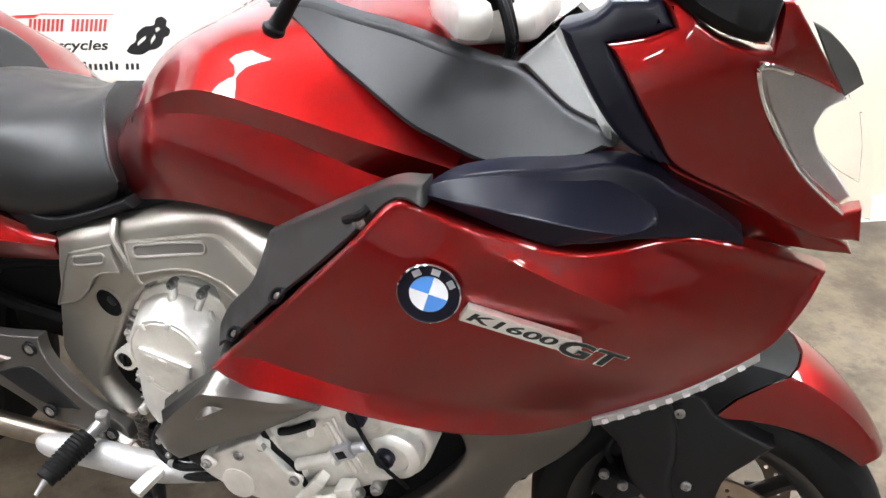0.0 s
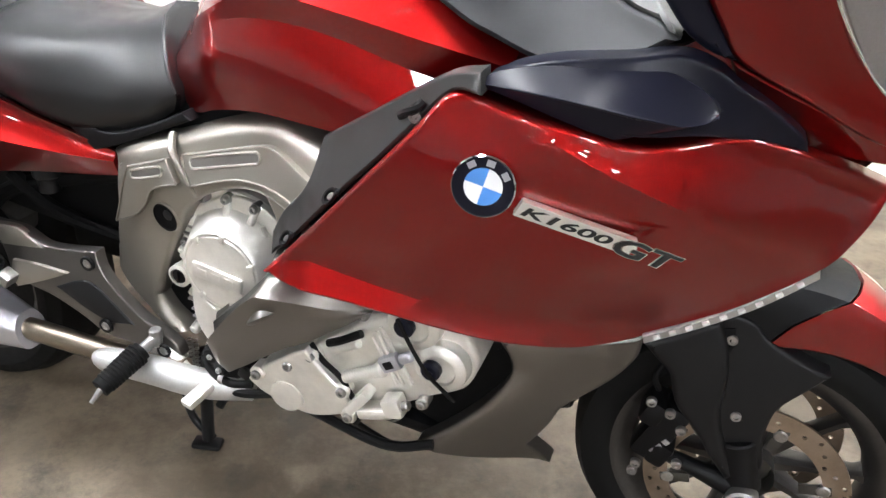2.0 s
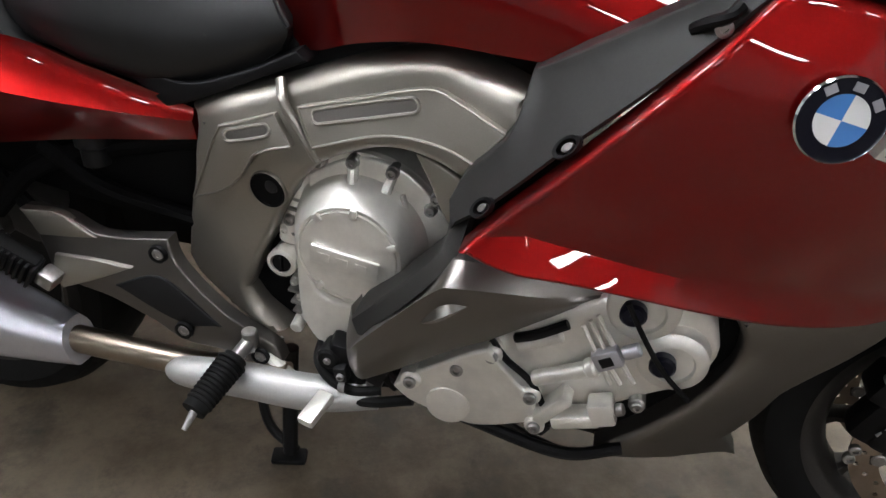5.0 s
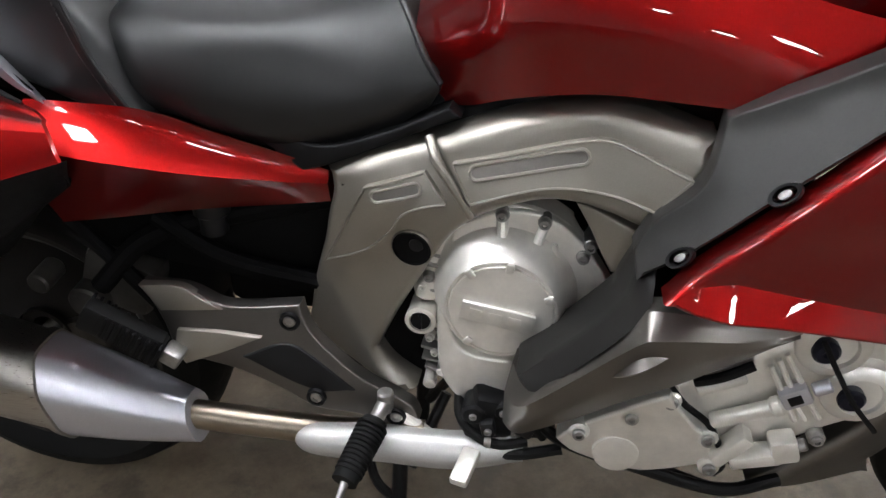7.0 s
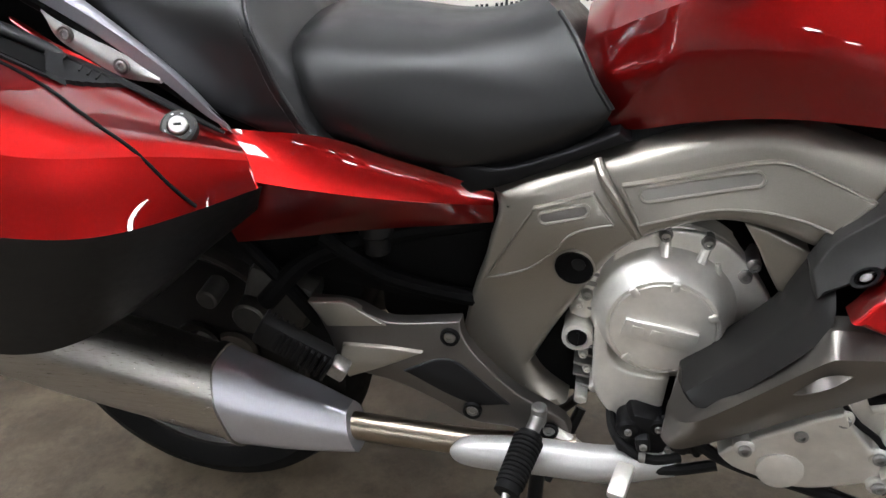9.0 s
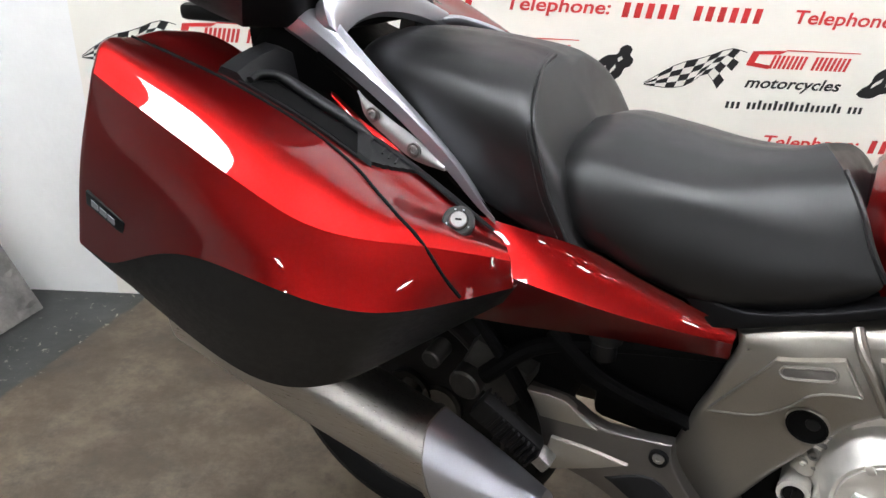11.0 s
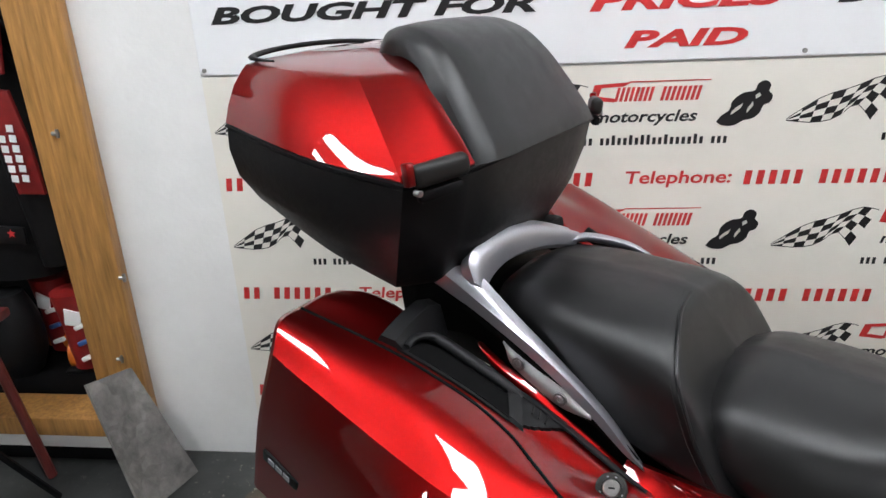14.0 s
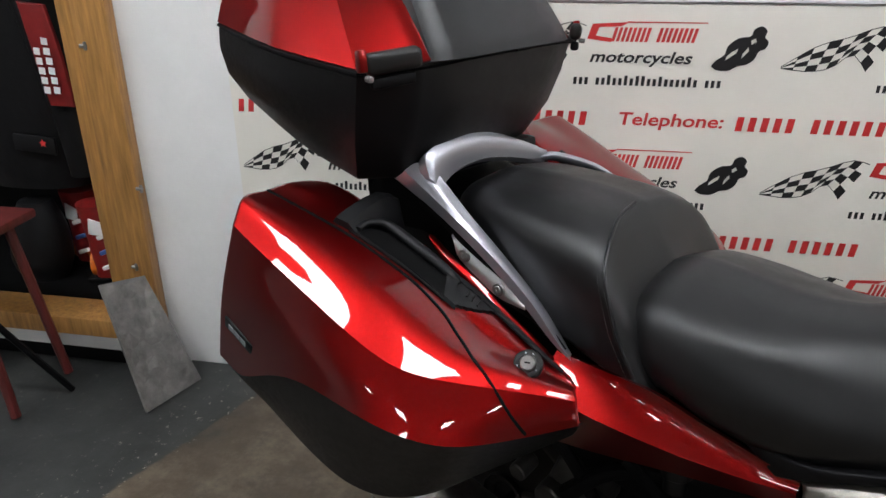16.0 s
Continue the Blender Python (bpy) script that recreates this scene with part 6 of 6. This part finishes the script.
TILT_LEFT = Matrix.Translation((0, 0, 1.2)) @ pose(0, 0, 0, -5.4, 0, 0) @ Matrix.Translation((0, 0, -1.2))
for side in (-1, 1):
    pan = thing("pannier", (-1.73, .36 * side, .55), "glossy red and black plastic pannier, locked on the motorcycle's side", "luggage case", "luggage cases", m=BIKE)

    def sided(g):
        return g.mirrored().moved(TILT_LEFT) if side > 0 else g
    part("shell", sided(skin([[(x, y + .03, z - .030) for x, y, z in (P_TOP[i], P_SHOULDER[i])] + [(P_CREASE[i][0], P_CREASE[i][1] + .05, P_CREASE[i][2] - .03), (P_LID_EDGE[i][0] + .01, P_LID_EDGE[i][1] + .05, P_LID_EDGE[i][2]),
                              (P_BOTTOM[i][0] + .01, P_BOTTOM[i][1] + .05, P_BOTTOM[i][2] + .02), P_INNER[i]] for i in range(7)])), BLACK, pan, "black plastic shell")
    part("lid", sided(backed(RED_GRID, -.004, .012, -.006)), RED, pan, "glossy metallic red lid", smooth=16)
    part("lower_skin", sided(backed([[(x + .002, y + .004, z) for x, y, z in r] for r in DARK_GRID], -.004, .014, -.004)), BLACKMATT, pan, "matt black lower skin", smooth=30)
    if side < 0:
        # the seam follows the shoulder, then turns down the flank behind the lock
        seam = []
        for k in range(2, 69):
            f = float(np.interp(k, (2, 40, 47, 54, 60, 64, 68), (14.6, 15, 16, 18.6, 23.5, 30, 41)))
            a, b = np.array(RED_GRID[k][int(f)]), np.array(RED_GRID[k][int(f) + 1])
            seam.append(tuple(a + (b - a) * (f - int(f))))
        part("seam", tube(evened(np.array([[(x, y - .0006, z + .0006) for x, y, z in seam]]), 4)[0].tolist(), .0026, 8, 130), VOID, pan, "dark seam of the lid")
        # charcoal tray on the deck with its carrying handle
        tray = []
        for k in range(46):
            s = 2.85 + 3.25 * k / 45
            wide = float(np.interp(s, (2.85, 4.4, 4.75, 5.1, 5.65, 5.95, 6.1), (1.02, 1.02, 1.0, .86, .52, .24, .08)))
            tray.append([deck_at(s, f, .0035) for f in (-.10, 0, wide * .25, wide * .5, wide * .75, wide)] + [deck_at(s, wide, -.004), deck_at(s, -.10, -.004)])
        part("handle_tray", skin(tray), BLACKMATT, pan, "charcoal handle tray", smooth=30)
        # plate laid on the tray, near-black in place of a sunk well's shade
        well = [[deck_at(3.05 + 1.75 * k / 24, f, .0045) for f in (.40, .66, .95)] + [deck_at(3.05 + 1.75 * k / 24, .95, .001), deck_at(3.05 + 1.75 * k / 24, .40, .001)] for k in range(25)]
        part("tray_well_shade", skin(well), VOID, pan, "near-black plate painted as the shaded well under the handle")
        grip = [deck_at(3.0, .92, .008), deck_at(3.02, .70, .013), deck_at(3.10, .45, .015), deck_at(3.3, .32, .015), deck_at(3.9, .27, .014), deck_at(4.45, .26, .013), deck_at(4.9, .25, .010), deck_at(5.1, .24, .004)]
        part("handle", tube(grip, [.006, .007, .009, .0095, .0095, .009, .008, .007], 14, 60, .75, (0, -.25, 1)), BLACKMATT, pan, "charcoal carrying handle")
        part("tray_bridge", skin([[deck_at(s, f, h) for f, h in ((.10, .004), (.12, .013), (.5, .011), (.94, .008), (1.0, .003))] for s in (4.80, 4.84, 5.04, 5.08)], False, False), BLACKMATT, pan)
        part("tray_rear", skin([[deck_at(s, f, h * (1 - .75 * max(0, f))) for f in (-.35, 0, .35, .7, .98)] + [deck_at(s, .98, -.003), deck_at(s, -.35, -.003)] for s, h in ((2.30, .004), (2.42, .040), (2.80, .046), (3.02, .006))]), BLACKMATT, pan)
        for k in range(3):
            part("tray_rib", rod(deck_at(5.42 + .14 * k, .16, .0045), deck_at(5.36 + .14 * k, .42, .0045), .0014, n=6), GUARDGREY, pan)
        part("edge_strip", tube([deck_at(s, f, .004) for s, f in ((4.9, .06), (5.5, .05), (6.15, .08), (6.7, .12), (7.3, .25), (7.8, .5))], [.005, .006, .006, .006, .005, .003], 8, 40, .6), BLACK, pan, "black edge strip")
        inner_edge, outer_edge = [(-1.763, -0.246, 0.949), (-1.718, -0.246, 0.921), (-1.663, -0.246, 0.895), (-1.606, -0.246, 0.861), (-1.551, -0.246, 0.831), (-1.510, -0.246, 0.806)], [(-1.754, -0.258, 0.946), (-1.720, -0.258, 0.913), (-1.664, -0.258, 0.878), (-1.603, -0.258, 0.848), (-1.548, -0.258, 0.819), (-1.507, -0.258, 0.801)]
        part("inner_flank", lofted([inner_edge, bulged(inner_edge, outer_edge, [(0, -.003, .003)] * 6), outer_edge], (), 40, 4, 1, (0, .01, -.006)), RED, pan, "red inner flank of the pannier")
        lk = pose(-1.487, -.344, .851, -44, 0, 24)
        part("lock_ring", lathe([(.0215, .010), (.0215, -.001), (.0185, -.0035), (.0130, -.0038), (.0120, .002)], (0, 0, 0), 36).moved(lk), COVERGREY, pan, "black lock ring")
        for a in (70, 110, 200, 330):
            part("ring_mark", box((.0028, .0006, .0016), lk @ pose(.0158 * math.cos(radians(a)), -.0040, .0158 * math.sin(radians(a)), 0, 90 - a, 0)), SILVER, pan, smooth=0)
        part("lock_barrel", lathe([(.0118, .004), (.0118, -.006), (.0100, -.008), (0, -.008)], (0, 0, 0), 28).moved(lk), BOLT, pan, "steel lock barrel")
        part("key_slot", box((.0085, .002, .0022), lk @ pose(0, -.0085, 0)), BLACK, pan, smooth=0)
        spot = min((q for r in RED_GRID for q in r), key=lambda q: (q[0] + 1.945) ** 2 + (q[2] - .815) ** 2)
        bp = pose(*spot, 6, 20, -3)
        part("badge_plate", box((.082, .005, .026), bp, .002), BLACK, pan, "black badge")
        for k in range(3):
            part("badge_mark", box((.014, .002, .011), bp @ pose(-.020 + .0175 * k, -.0026, 0)), SILVER, pan, "small silver bar", smooth=0)

# ---- top case: its own frame, level with the rack; u forward, v to the left, w up from the joint
CASE = BIKE @ pose(-1.82, -.02, 1.22, -2.7, 0, 5)
RIM_UV = [(.045, 0), (.046, .16), (.036, .246), (-.008, .345), (-.22, .312), (-.455, .238), (-.498, .11), (-.505, 0)]
RIM_W = [.012, .010, .006, .000, .012, .032, .036, .036]
CROWN_UV = [(-.06, 0), (-.068, .13), (-.098, .196), (-.158, .238), (-.30, .224), (-.440, .188), (-.472, .09), (-.478, 0)]
CROWN_W = [.132, .131, .130, .129, .130, .130, .128, .128]
KEEL_UV = [(-.020, 0), (-.022, .13), (-.040, .20), (-.088, .262), (-.25, .240), (-.425, .195), (-.462, .10), (-.468, 0)]
KEEL_W = [-.200, -.200, -.200, -.198, -.165, -.118, -.112, -.112]


def case_ring(f, shrink=1.0, up=0.0, out=0.0, other=(CROWN_UV, CROWN_W), centre=-.25):
    """A ring of the case between its rim (0) and its crown or keel (1)."""
    half = []
    for (u0, v0), w0, (u1, v1), w1 in zip(RIM_UV, RIM_W, *other):
        u, v = u0 + (u1 - u0) * f, v0 + (v1 - v0) * f
        r = math.hypot(u - centre, v) + 1e-9
        half.append((centre + (u - centre) * (shrink + out / r), v * (shrink + out / r), w0 + (w1 - w0) * f + up))
    fine = [tuple(q) for q in spline(half, 57, (2, 3, 5))]
    return [(u, -v, w) for u, v, w in fine] + fine[::-1][1:-1]


KEEL = (KEEL_UV, KEEL_W)
top = thing("top_case", (-.2, 0, -.2), "red and black plastic top case with a padded backrest", "luggage case", "luggage cases", m=CASE)
part("tub", skin([case_ring(1, .90, -.004, 0, KEEL), case_ring(1, .975, -.002, 0, KEEL), case_ring(.94, 1, 0, .004, KEEL), case_ring(.62, 1, 0, .020, KEEL), case_ring(.3, 1, 0, .015, KEEL), case_ring(.03, 1, -.004, .000, KEEL), case_ring(.02, .985, -.002, 0, KEEL)]), BLACKMATT, top, "matt black lower tub", smooth=22)
part("joint", skin([case_ring(0, .992, -.006), case_ring(0, 1.004, -.005), case_ring(0, 1.006, -.001), case_ring(0, .992, .001)]), BLACK, top, "black rubber joint", smooth=22)
part("joint_lip", tube([(u, v, w - .008) for u, v, w in case_ring(0, 1.006)[::-1][0:58]], .0022, 6, 120), BLACKMATT, top)
part("lid", skin([case_ring(0, .99, .001), case_ring(.02, 1, .001, .001), case_ring(.3, 1, .004, .006), case_ring(.6, 1, .006, .007), case_ring(.9, 1, .003, .003), case_ring(.98, 1, .002, 0), case_ring(1, .985, .002), case_ring(1, .9, .008), case_ring(1, .6, .020), case_ring(1, .25, .026), case_ring(1, .03, .027)]), RED, top, "glossy metallic red lid", smooth=17)
part("lid_strip", tube([(-.36, -.205, .140), (-.435, -.178, .141), (-.462, -.10, .146), (-.468, 0, .148), (-.462, .10, .146), (-.435, .178, .141), (-.36, .205, .140)], [.003, .007, .008, .008, .008, .007, .003], 12, 60, .6, (0, 0, 1)), BLACK, top, "black spoiler strip on the lid")
PAD = [(-.205, .150, .118, -.5, .86), (-.180, .172, .132, -.4, .9), (-.130, .180, .156, .1, 1), (-.075, .163, .176, .5, .85), (-.036, .128, .192, .8, .6), (.000, .080, .207, .88, .45), (.034, .030, .220, .92, .35), (.045, .008, .226, .9, .1)]
pad_rows = []
for t, edge in ((-1.0, -.030), (-.995, -.008), (-.97, .000), (-.87, .012), (-.83, .015), (-.5, .018), (0, .019), (.5, .018), (.83, .015), (.87, .012), (.97, 0), (.995, -.008), (1.0, -.030)):
    row = [(u + nu * edge, t * hw, w + nw * edge) for u, w, hw, nu, nw in PAD]
    pad_rows.append([tuple(q) for q in spline(row, 30)])
part("backrest", skin(pad_rows, False, False), LEATHER, top, "black padded backrest", smooth=28)
for s in (-1, 1):
    at = pose(.0235, .296 * s, .004, 0, 6, 115 * s)
    lt = part("latch", join(box((.094, .024, .034), at @ pose(0, 0, .011, 6, 0, 0), .011, 4)), GUARDGREY, top, "charcoal plastic latch", smooth=50)
    part("latch_base", box((.074, .016, .018), at @ pose(.004, 0, -.018), .005), BLACK, lt)
    part("latch_pin", rod((.010, .342 * s, -.008), (.022, .346 * s, -.008), .005, n=12, bevel=.001), BOLT, lt)
    part("reflector", box((.014, .014, .034), pose(.002, .345 * s, .016, 0, -10, 18 * s), .003), RED, lt, "red tab")

# ---- rails behind the seat
# the rail: its lower edge, the crest that runs along it and its upper edge
RAIL_LOW = [(-1.867, -0.236, 1.033), (-1.768, -0.236, 0.991), (-1.661, -0.236, 0.933), (-1.574, -0.236, 0.873), (-1.519, -0.236, 0.828), (-1.488, -0.236, 0.810)]
RAIL_CREST = [(-1.834, -0.236, 1.047), (-1.748, -0.236, 1.002), (-1.647, -0.236, 0.945), (-1.561, -0.236, 0.884), (-1.509, -0.236, 0.832), (-1.486, -0.236, 0.814)]
RAIL_UP = [(-1.806, -.200, 1.058), (-1.725, -0.206, 0.997), (-1.630, -0.206, 0.926), (-1.557, -0.206, 0.865), (-1.510, -0.206, 0.809), (-1.496, -0.206, 0.792)]
for s in (-1, 1):
    def railed(g):
        return g.mirrored().moved(TILT_LEFT) if s > 0 else g
    rail = part("grab_rail", railed(lofted([ln[0 if s < 0 else 2:] for ln in (RAIL_LOW, RAIL_CREST, bulged(RAIL_CREST, RAIL_UP, [(0, -.003, .005)] * 6), RAIL_UP)], (1,), 50, 5, 2, (0, .012, -.012))), SILVER, bike, "satin silver grab rail")
    leaf_up = [(-1.724, -0.233, 0.957), (-1.702, -0.233, 0.942), (-1.663, -0.233, 0.922), (-1.622, -0.233, 0.902), (-1.571, -0.233, 0.875)]
    leaf_low = [(-1.720, -0.238, 0.954), (-1.709, -0.238, 0.921), (-1.671, -0.238, 0.896), (-1.624, -0.238, 0.872), (-1.570, -0.238, 0.866)]
    part("rail_plate", railed(lofted([leaf_up, bulged(leaf_up, leaf_low, [(0, -.004, 0)] * 5), leaf_low], (), 30, 5, 0, (0, .010, 0))), SATIN, rail, "light silver leaf with two screws")
    # near-black tube that takes the place of shade below the rail
    part("rail_gap_shade", railed(tube([(-1.80, -.222, .998), (-1.72, -.222, .958), (-1.64, -.220, .908), (-1.57, -.222, .862), (-1.50, -.226, .812)], [.012, .014, .013, .011, .006], 10, 40)), VOID, rail)
    for x, y, z in ((-1.694, -.241, .926), (-1.620, -.243, .888)):
        part("rail_screw", railed(join(lathe([(.0115, .003), (.011, -.001), (.008, -.0005)], (x, y, z), 20), bolt(x, y, z, .0072, .003, (0, -1, .25)))), BOLT, rail)
# the arch: a broad dished band with a joint near each end
outer = [(-1.782, -.226, 1.040), (-1.794, -.222, 1.070), (-1.798, -.200, 1.084), (-1.798, -.150, 1.090), (-1.798, -.09, 1.087), (-1.797, -.03, 1.075), (-1.790, .05, 1.042), (-1.782, .115, 1.012)]
lower = [(-1.780, -.210, .992), (-1.782, -.198, 1.008), (-1.785, -.170, 1.026), (-1.784, -.13, 1.038), (-1.780, -.08, 1.040), (-1.776, -.02, 1.030), (-1.774, .05, 1.010), (-1.772, .105, .990)]
o_fine, l_fine = spline(outer, 48), spline(lower, 48)
band = []
for a, b in zip(o_fine, l_fine):
    row = [a + (b - a) * k / 8 + np.array((.008, 0, .010)) * math.sin(math.pi * k / 8) for k in range(9)]
    band.append([tuple(q) for q in row] + [tuple(b + (-.012, 0, -.010)), tuple(a + (-.016, 0, -.012))])
part("rack_arch", skin(band), SILVER, bike, "satin silver arched rack", smooth=40)
part("rack_branch", tube([(-1.785, .095, 1.000), (-1.765, .130, .998), (-1.727, .162, .986), (-1.690, .188, .968), (-1.650, .207, .938), (-1.60, .22, .90)], [.016, .020, .020, .019, .017, .014], 14, 40, .45, (-.3, .25, 1)), SILVER, bike, "satin silver arched rack")
part("rack_end", tube([(-1.852, -.214, 1.036), (-1.836, -.196, 1.058), (-1.826, -.160, 1.074), (-1.822, -.10, 1.076), (-1.820, -.03, 1.064), (-1.812, .05, 1.036), (-1.800, .12, 1.008)], [.012, .018, .020, .020, .020, .018, .012], 14, 50, .5, (.3, 0, 1)), SILVER, bike, "satin silver rack frame")
part("rack_bracket", plate([[(-1.950, 1.020), (-1.850, 1.028), (-1.775, .985), (-1.60, .87), (-1.66, .84), (-1.79, .93), (-1.871, .93), (-1.94, .94)]], .03, -.215), VOID, bike, "black plastic rack bracket")
part("rack_plate", box((.36, .30, .03), pose(-2.0, 0, 1.005, -2.7, -5, 0), .01), BLACK, bike, "black luggage rack plate")

# ---------------------------------------------------------------- things by the wall
tile = Geo()
A, Bv, C, D = Vector((-2.017, 2.115, 0)), Vector((-1.94, 2.325, 0)), Vector((-2.115, 2.37, .355)), Vector((-2.15, 2.19, .405))
nn = (Bv - A).cross(D - A).normalized() * 0.012
tile.add([A, Bv, C, D, A + nn, Bv + nn, C + nn, D + nn], [(0, 1, 2, 3), (4, 7, 6, 5), (0, 4, 5, 1), (1, 5, 6, 2), (2, 6, 7, 3), (3, 7, 4, 0)])
STONE = material("grey_stone_tile", (0.19, 0.18, 0.17), 0.55, vary=0.45, scale=16, rough_vary=0.15, bump=("cells", 22, 0.02))
single("floor_tile", tile, STONE, "grey stone-effect tile leaning against the case's post", "tile", smooth=0)


# ---- things in the display case
HIDE = material("black_leather", (0.006, 0.006, 0.0065), 0.5, 0.0, spec=0.2, vary=0.3, scale=14, rough_vary=0.1, bump=("noise", 18, 0.006))
REDHIDE = material("red_leather", (0.20, 0.010, 0.010), 0.45, vary=0.2, scale=20, bump=("noise", 30, 0.003))
ORANGE = material("orange_plastic", (0.65, 0.16, 0.02), 0.4, vary=0.15, scale=30)
BLUEPL = material("blue_plastic", (0.05, 0.12, 0.35), 0.4, vary=0.15, scale=30)


def blob(cx, cy, cz, secs, n=20, bend=0.0):
    """A soft upright body from (z, half width, half depth, shift in x)."""
    rows = []
    for z, w, d, sx in spline([(a, b, c, e) for a, b, c, e in secs], 26):
        rows.append([(cx + sx + w * math.copysign(abs(math.cos(2 * math.pi * k / n)) ** .8, math.cos(2 * math.pi * k / n)), cy + d * math.sin(2 * math.pi * k / n) + bend * math.cos(4 * math.pi * k / n), cz + z) for k in range(n)])
    return skin(rows)


jacket = thing("racing_jacket", (-2.62, 2.62, .5), "black and red leather racing jacket hanging in the case", "jacket")
part("body", blob(-2.66, 2.66, 0, [(.56, .20, .09, 0), (.70, .22, .10, 0), (.95, .24, .11, 0), (1.2, .25, .11, 0), (1.38, .20, .09, 0), (1.45, .08, .06, 0)]), HIDE, jacket)
part("sleeve", blob(-2.44, 2.60, 0, [(.62, .05, .05, .02), (.80, .065, .06, .02), (1.0, .075, .07, .0), (1.2, .08, .08, -.03), (1.38, .07, .07, -.10)]), HIDE, jacket)
part("sleeve_panel", panel([(-2.44, .88), (-2.36, .875), (-2.365, 1.05), (-2.385, 1.20), (-2.47, 1.21), (-2.455, 1.05)], [(-2.45, .9, 2.515), (-2.37, .9, 2.525), (-2.41, 1.05, 2.512), (-2.45, 1.2, 2.505)], .01, .004, .03), REDHIDE, jacket, "red leather panel")
for k, (z0, z1) in enumerate(((.93, 1.09), (.93, 1.10))):
    for i in range(5 if k == 0 else 6):
        part("panel_mark", box((.022, .002, .022), pose(-2.427 + .034 * k - .002 * i, 2.504 + .002 * k, .935 + .031 * i, 0, 6, 0)), WHITE, jacket, "small white bar", smooth=0)
part("shoulder_panel", panel([(-2.44, 1.24), (-2.37, 1.25), (-2.37, 1.5), (-2.50, 1.5)], [(-2.4, 1.3, 2.50), (-2.45, 1.45, 2.53), (-2.37, 1.45, 2.54)], .01, .004, .04), REDHIDE, jacket, "red leather panel")
for i in range(4):
    part("panel_mark", box((.045, .002, .030), pose(-2.425 - .006 * i, 2.496 + .008 * i, 1.275 + .055 * i, 0, 14, 0)), WHITE, jacket, "white bar", smooth=0)
part("hem_patch", box((.16, .012, .06), pose(-2.56, 2.552, .735, 0, 4, 0), .004), HIDE, jacket)
part("star", Geo().add([(-2.52 + (.016 if k % 2 == 0 else .007) * math.cos(radians(90 + 36 * k)), 2.540, .742 + (.016 if k % 2 == 0 else .007) * math.sin(radians(90 + 36 * k))) for k in range(10)], [tuple(range(10))]), REDINK, jacket, smooth=0)


def boot(x, y, turn, label):
    b = thing("riding_boot", (x, y, OPEN_B), label, "boot", "boots in the case")
    m = pose(x, y, OPEN_B, 0, 0, turn)
    part("shaft", blob(0, 0, 0, [(.02, .05, .05, 0), (.10, .055, .055, 0), (.18, .06, .055, .0), (.30, .068, .06, -.01)]).moved(m), REDHIDE, b, "red leather shaft")
    part("foot", skin([[(sx, w * math.cos(2 * math.pi * k / 14), .012 + h * (1 + math.sin(2 * math.pi * k / 14))) for k in range(14)] for sx, w, h in ((-.06, .035, .045), (0, .05, .055), (.09, .05, .04), (.15, .045, .03), (.19, .02, .015))]).moved(m), ORANGE, b, "orange and white foot")
    part("sole", box((.27, .09, .016), m @ pose(.06, 0, .009), .006), RUBBER, b)
    for k in range(3):
        part("buckle", box((.05, .016, .016), m @ pose(.02, -.056, .07 + .06 * k, 0, -20, 0), .004), BLUEPL if k == 1 else WHITE, b, "plastic buckle")
    part("shin_mark", panel([(-.03, .20), (.02, .19), (.03, .24), (-.02, .26)], [(0, .2, -.062), (.02, .25, -.064)], .004, .002, .03).moved(m), WHITE, b)
    return b


boot(-2.40, 2.60, 12, "red, white and orange motocross boot")
boot(-2.56, 2.72, -8, "red, white and orange motocross boot")
dark = thing("bag", (-2.66, 2.56, OPEN_B), "black soft bag on the case's floor", "bag")
part("body", blob(-2.66, 2.58, OPEN_B, [(0, .08, .07, 0), (.08, .11, .09, 0), (.2, .10, .08, .01), (.3, .06, .05, .02)]), HIDE, dark)

# ---- stool beside the case
stool = thing("stool", (-2.55, 2.16, 0), "dark red wooden stool with splayed legs", "stool")
part("seat", slab(-2.80, -2.40, 1.98, 2.30, .575, .605, .008), DARKWOOD, stool)
for sx, sy in ((-1, -1), (1, -1), (-1, 1), (1, 1)):
    part("leg", tube([(-2.60 + .13 * sx, 2.14 + .10 * sy, .58), (-2.60 + .20 * sx, 2.14 + .13 * sy, 0.01)], .016, 10, 6), DARKWOOD, stool)
part("strut", tube([(-2.47, 2.03, .40), (-2.316, 2.173, .012)], .011, 8, 6), BLACK, stool, "black metal strut")
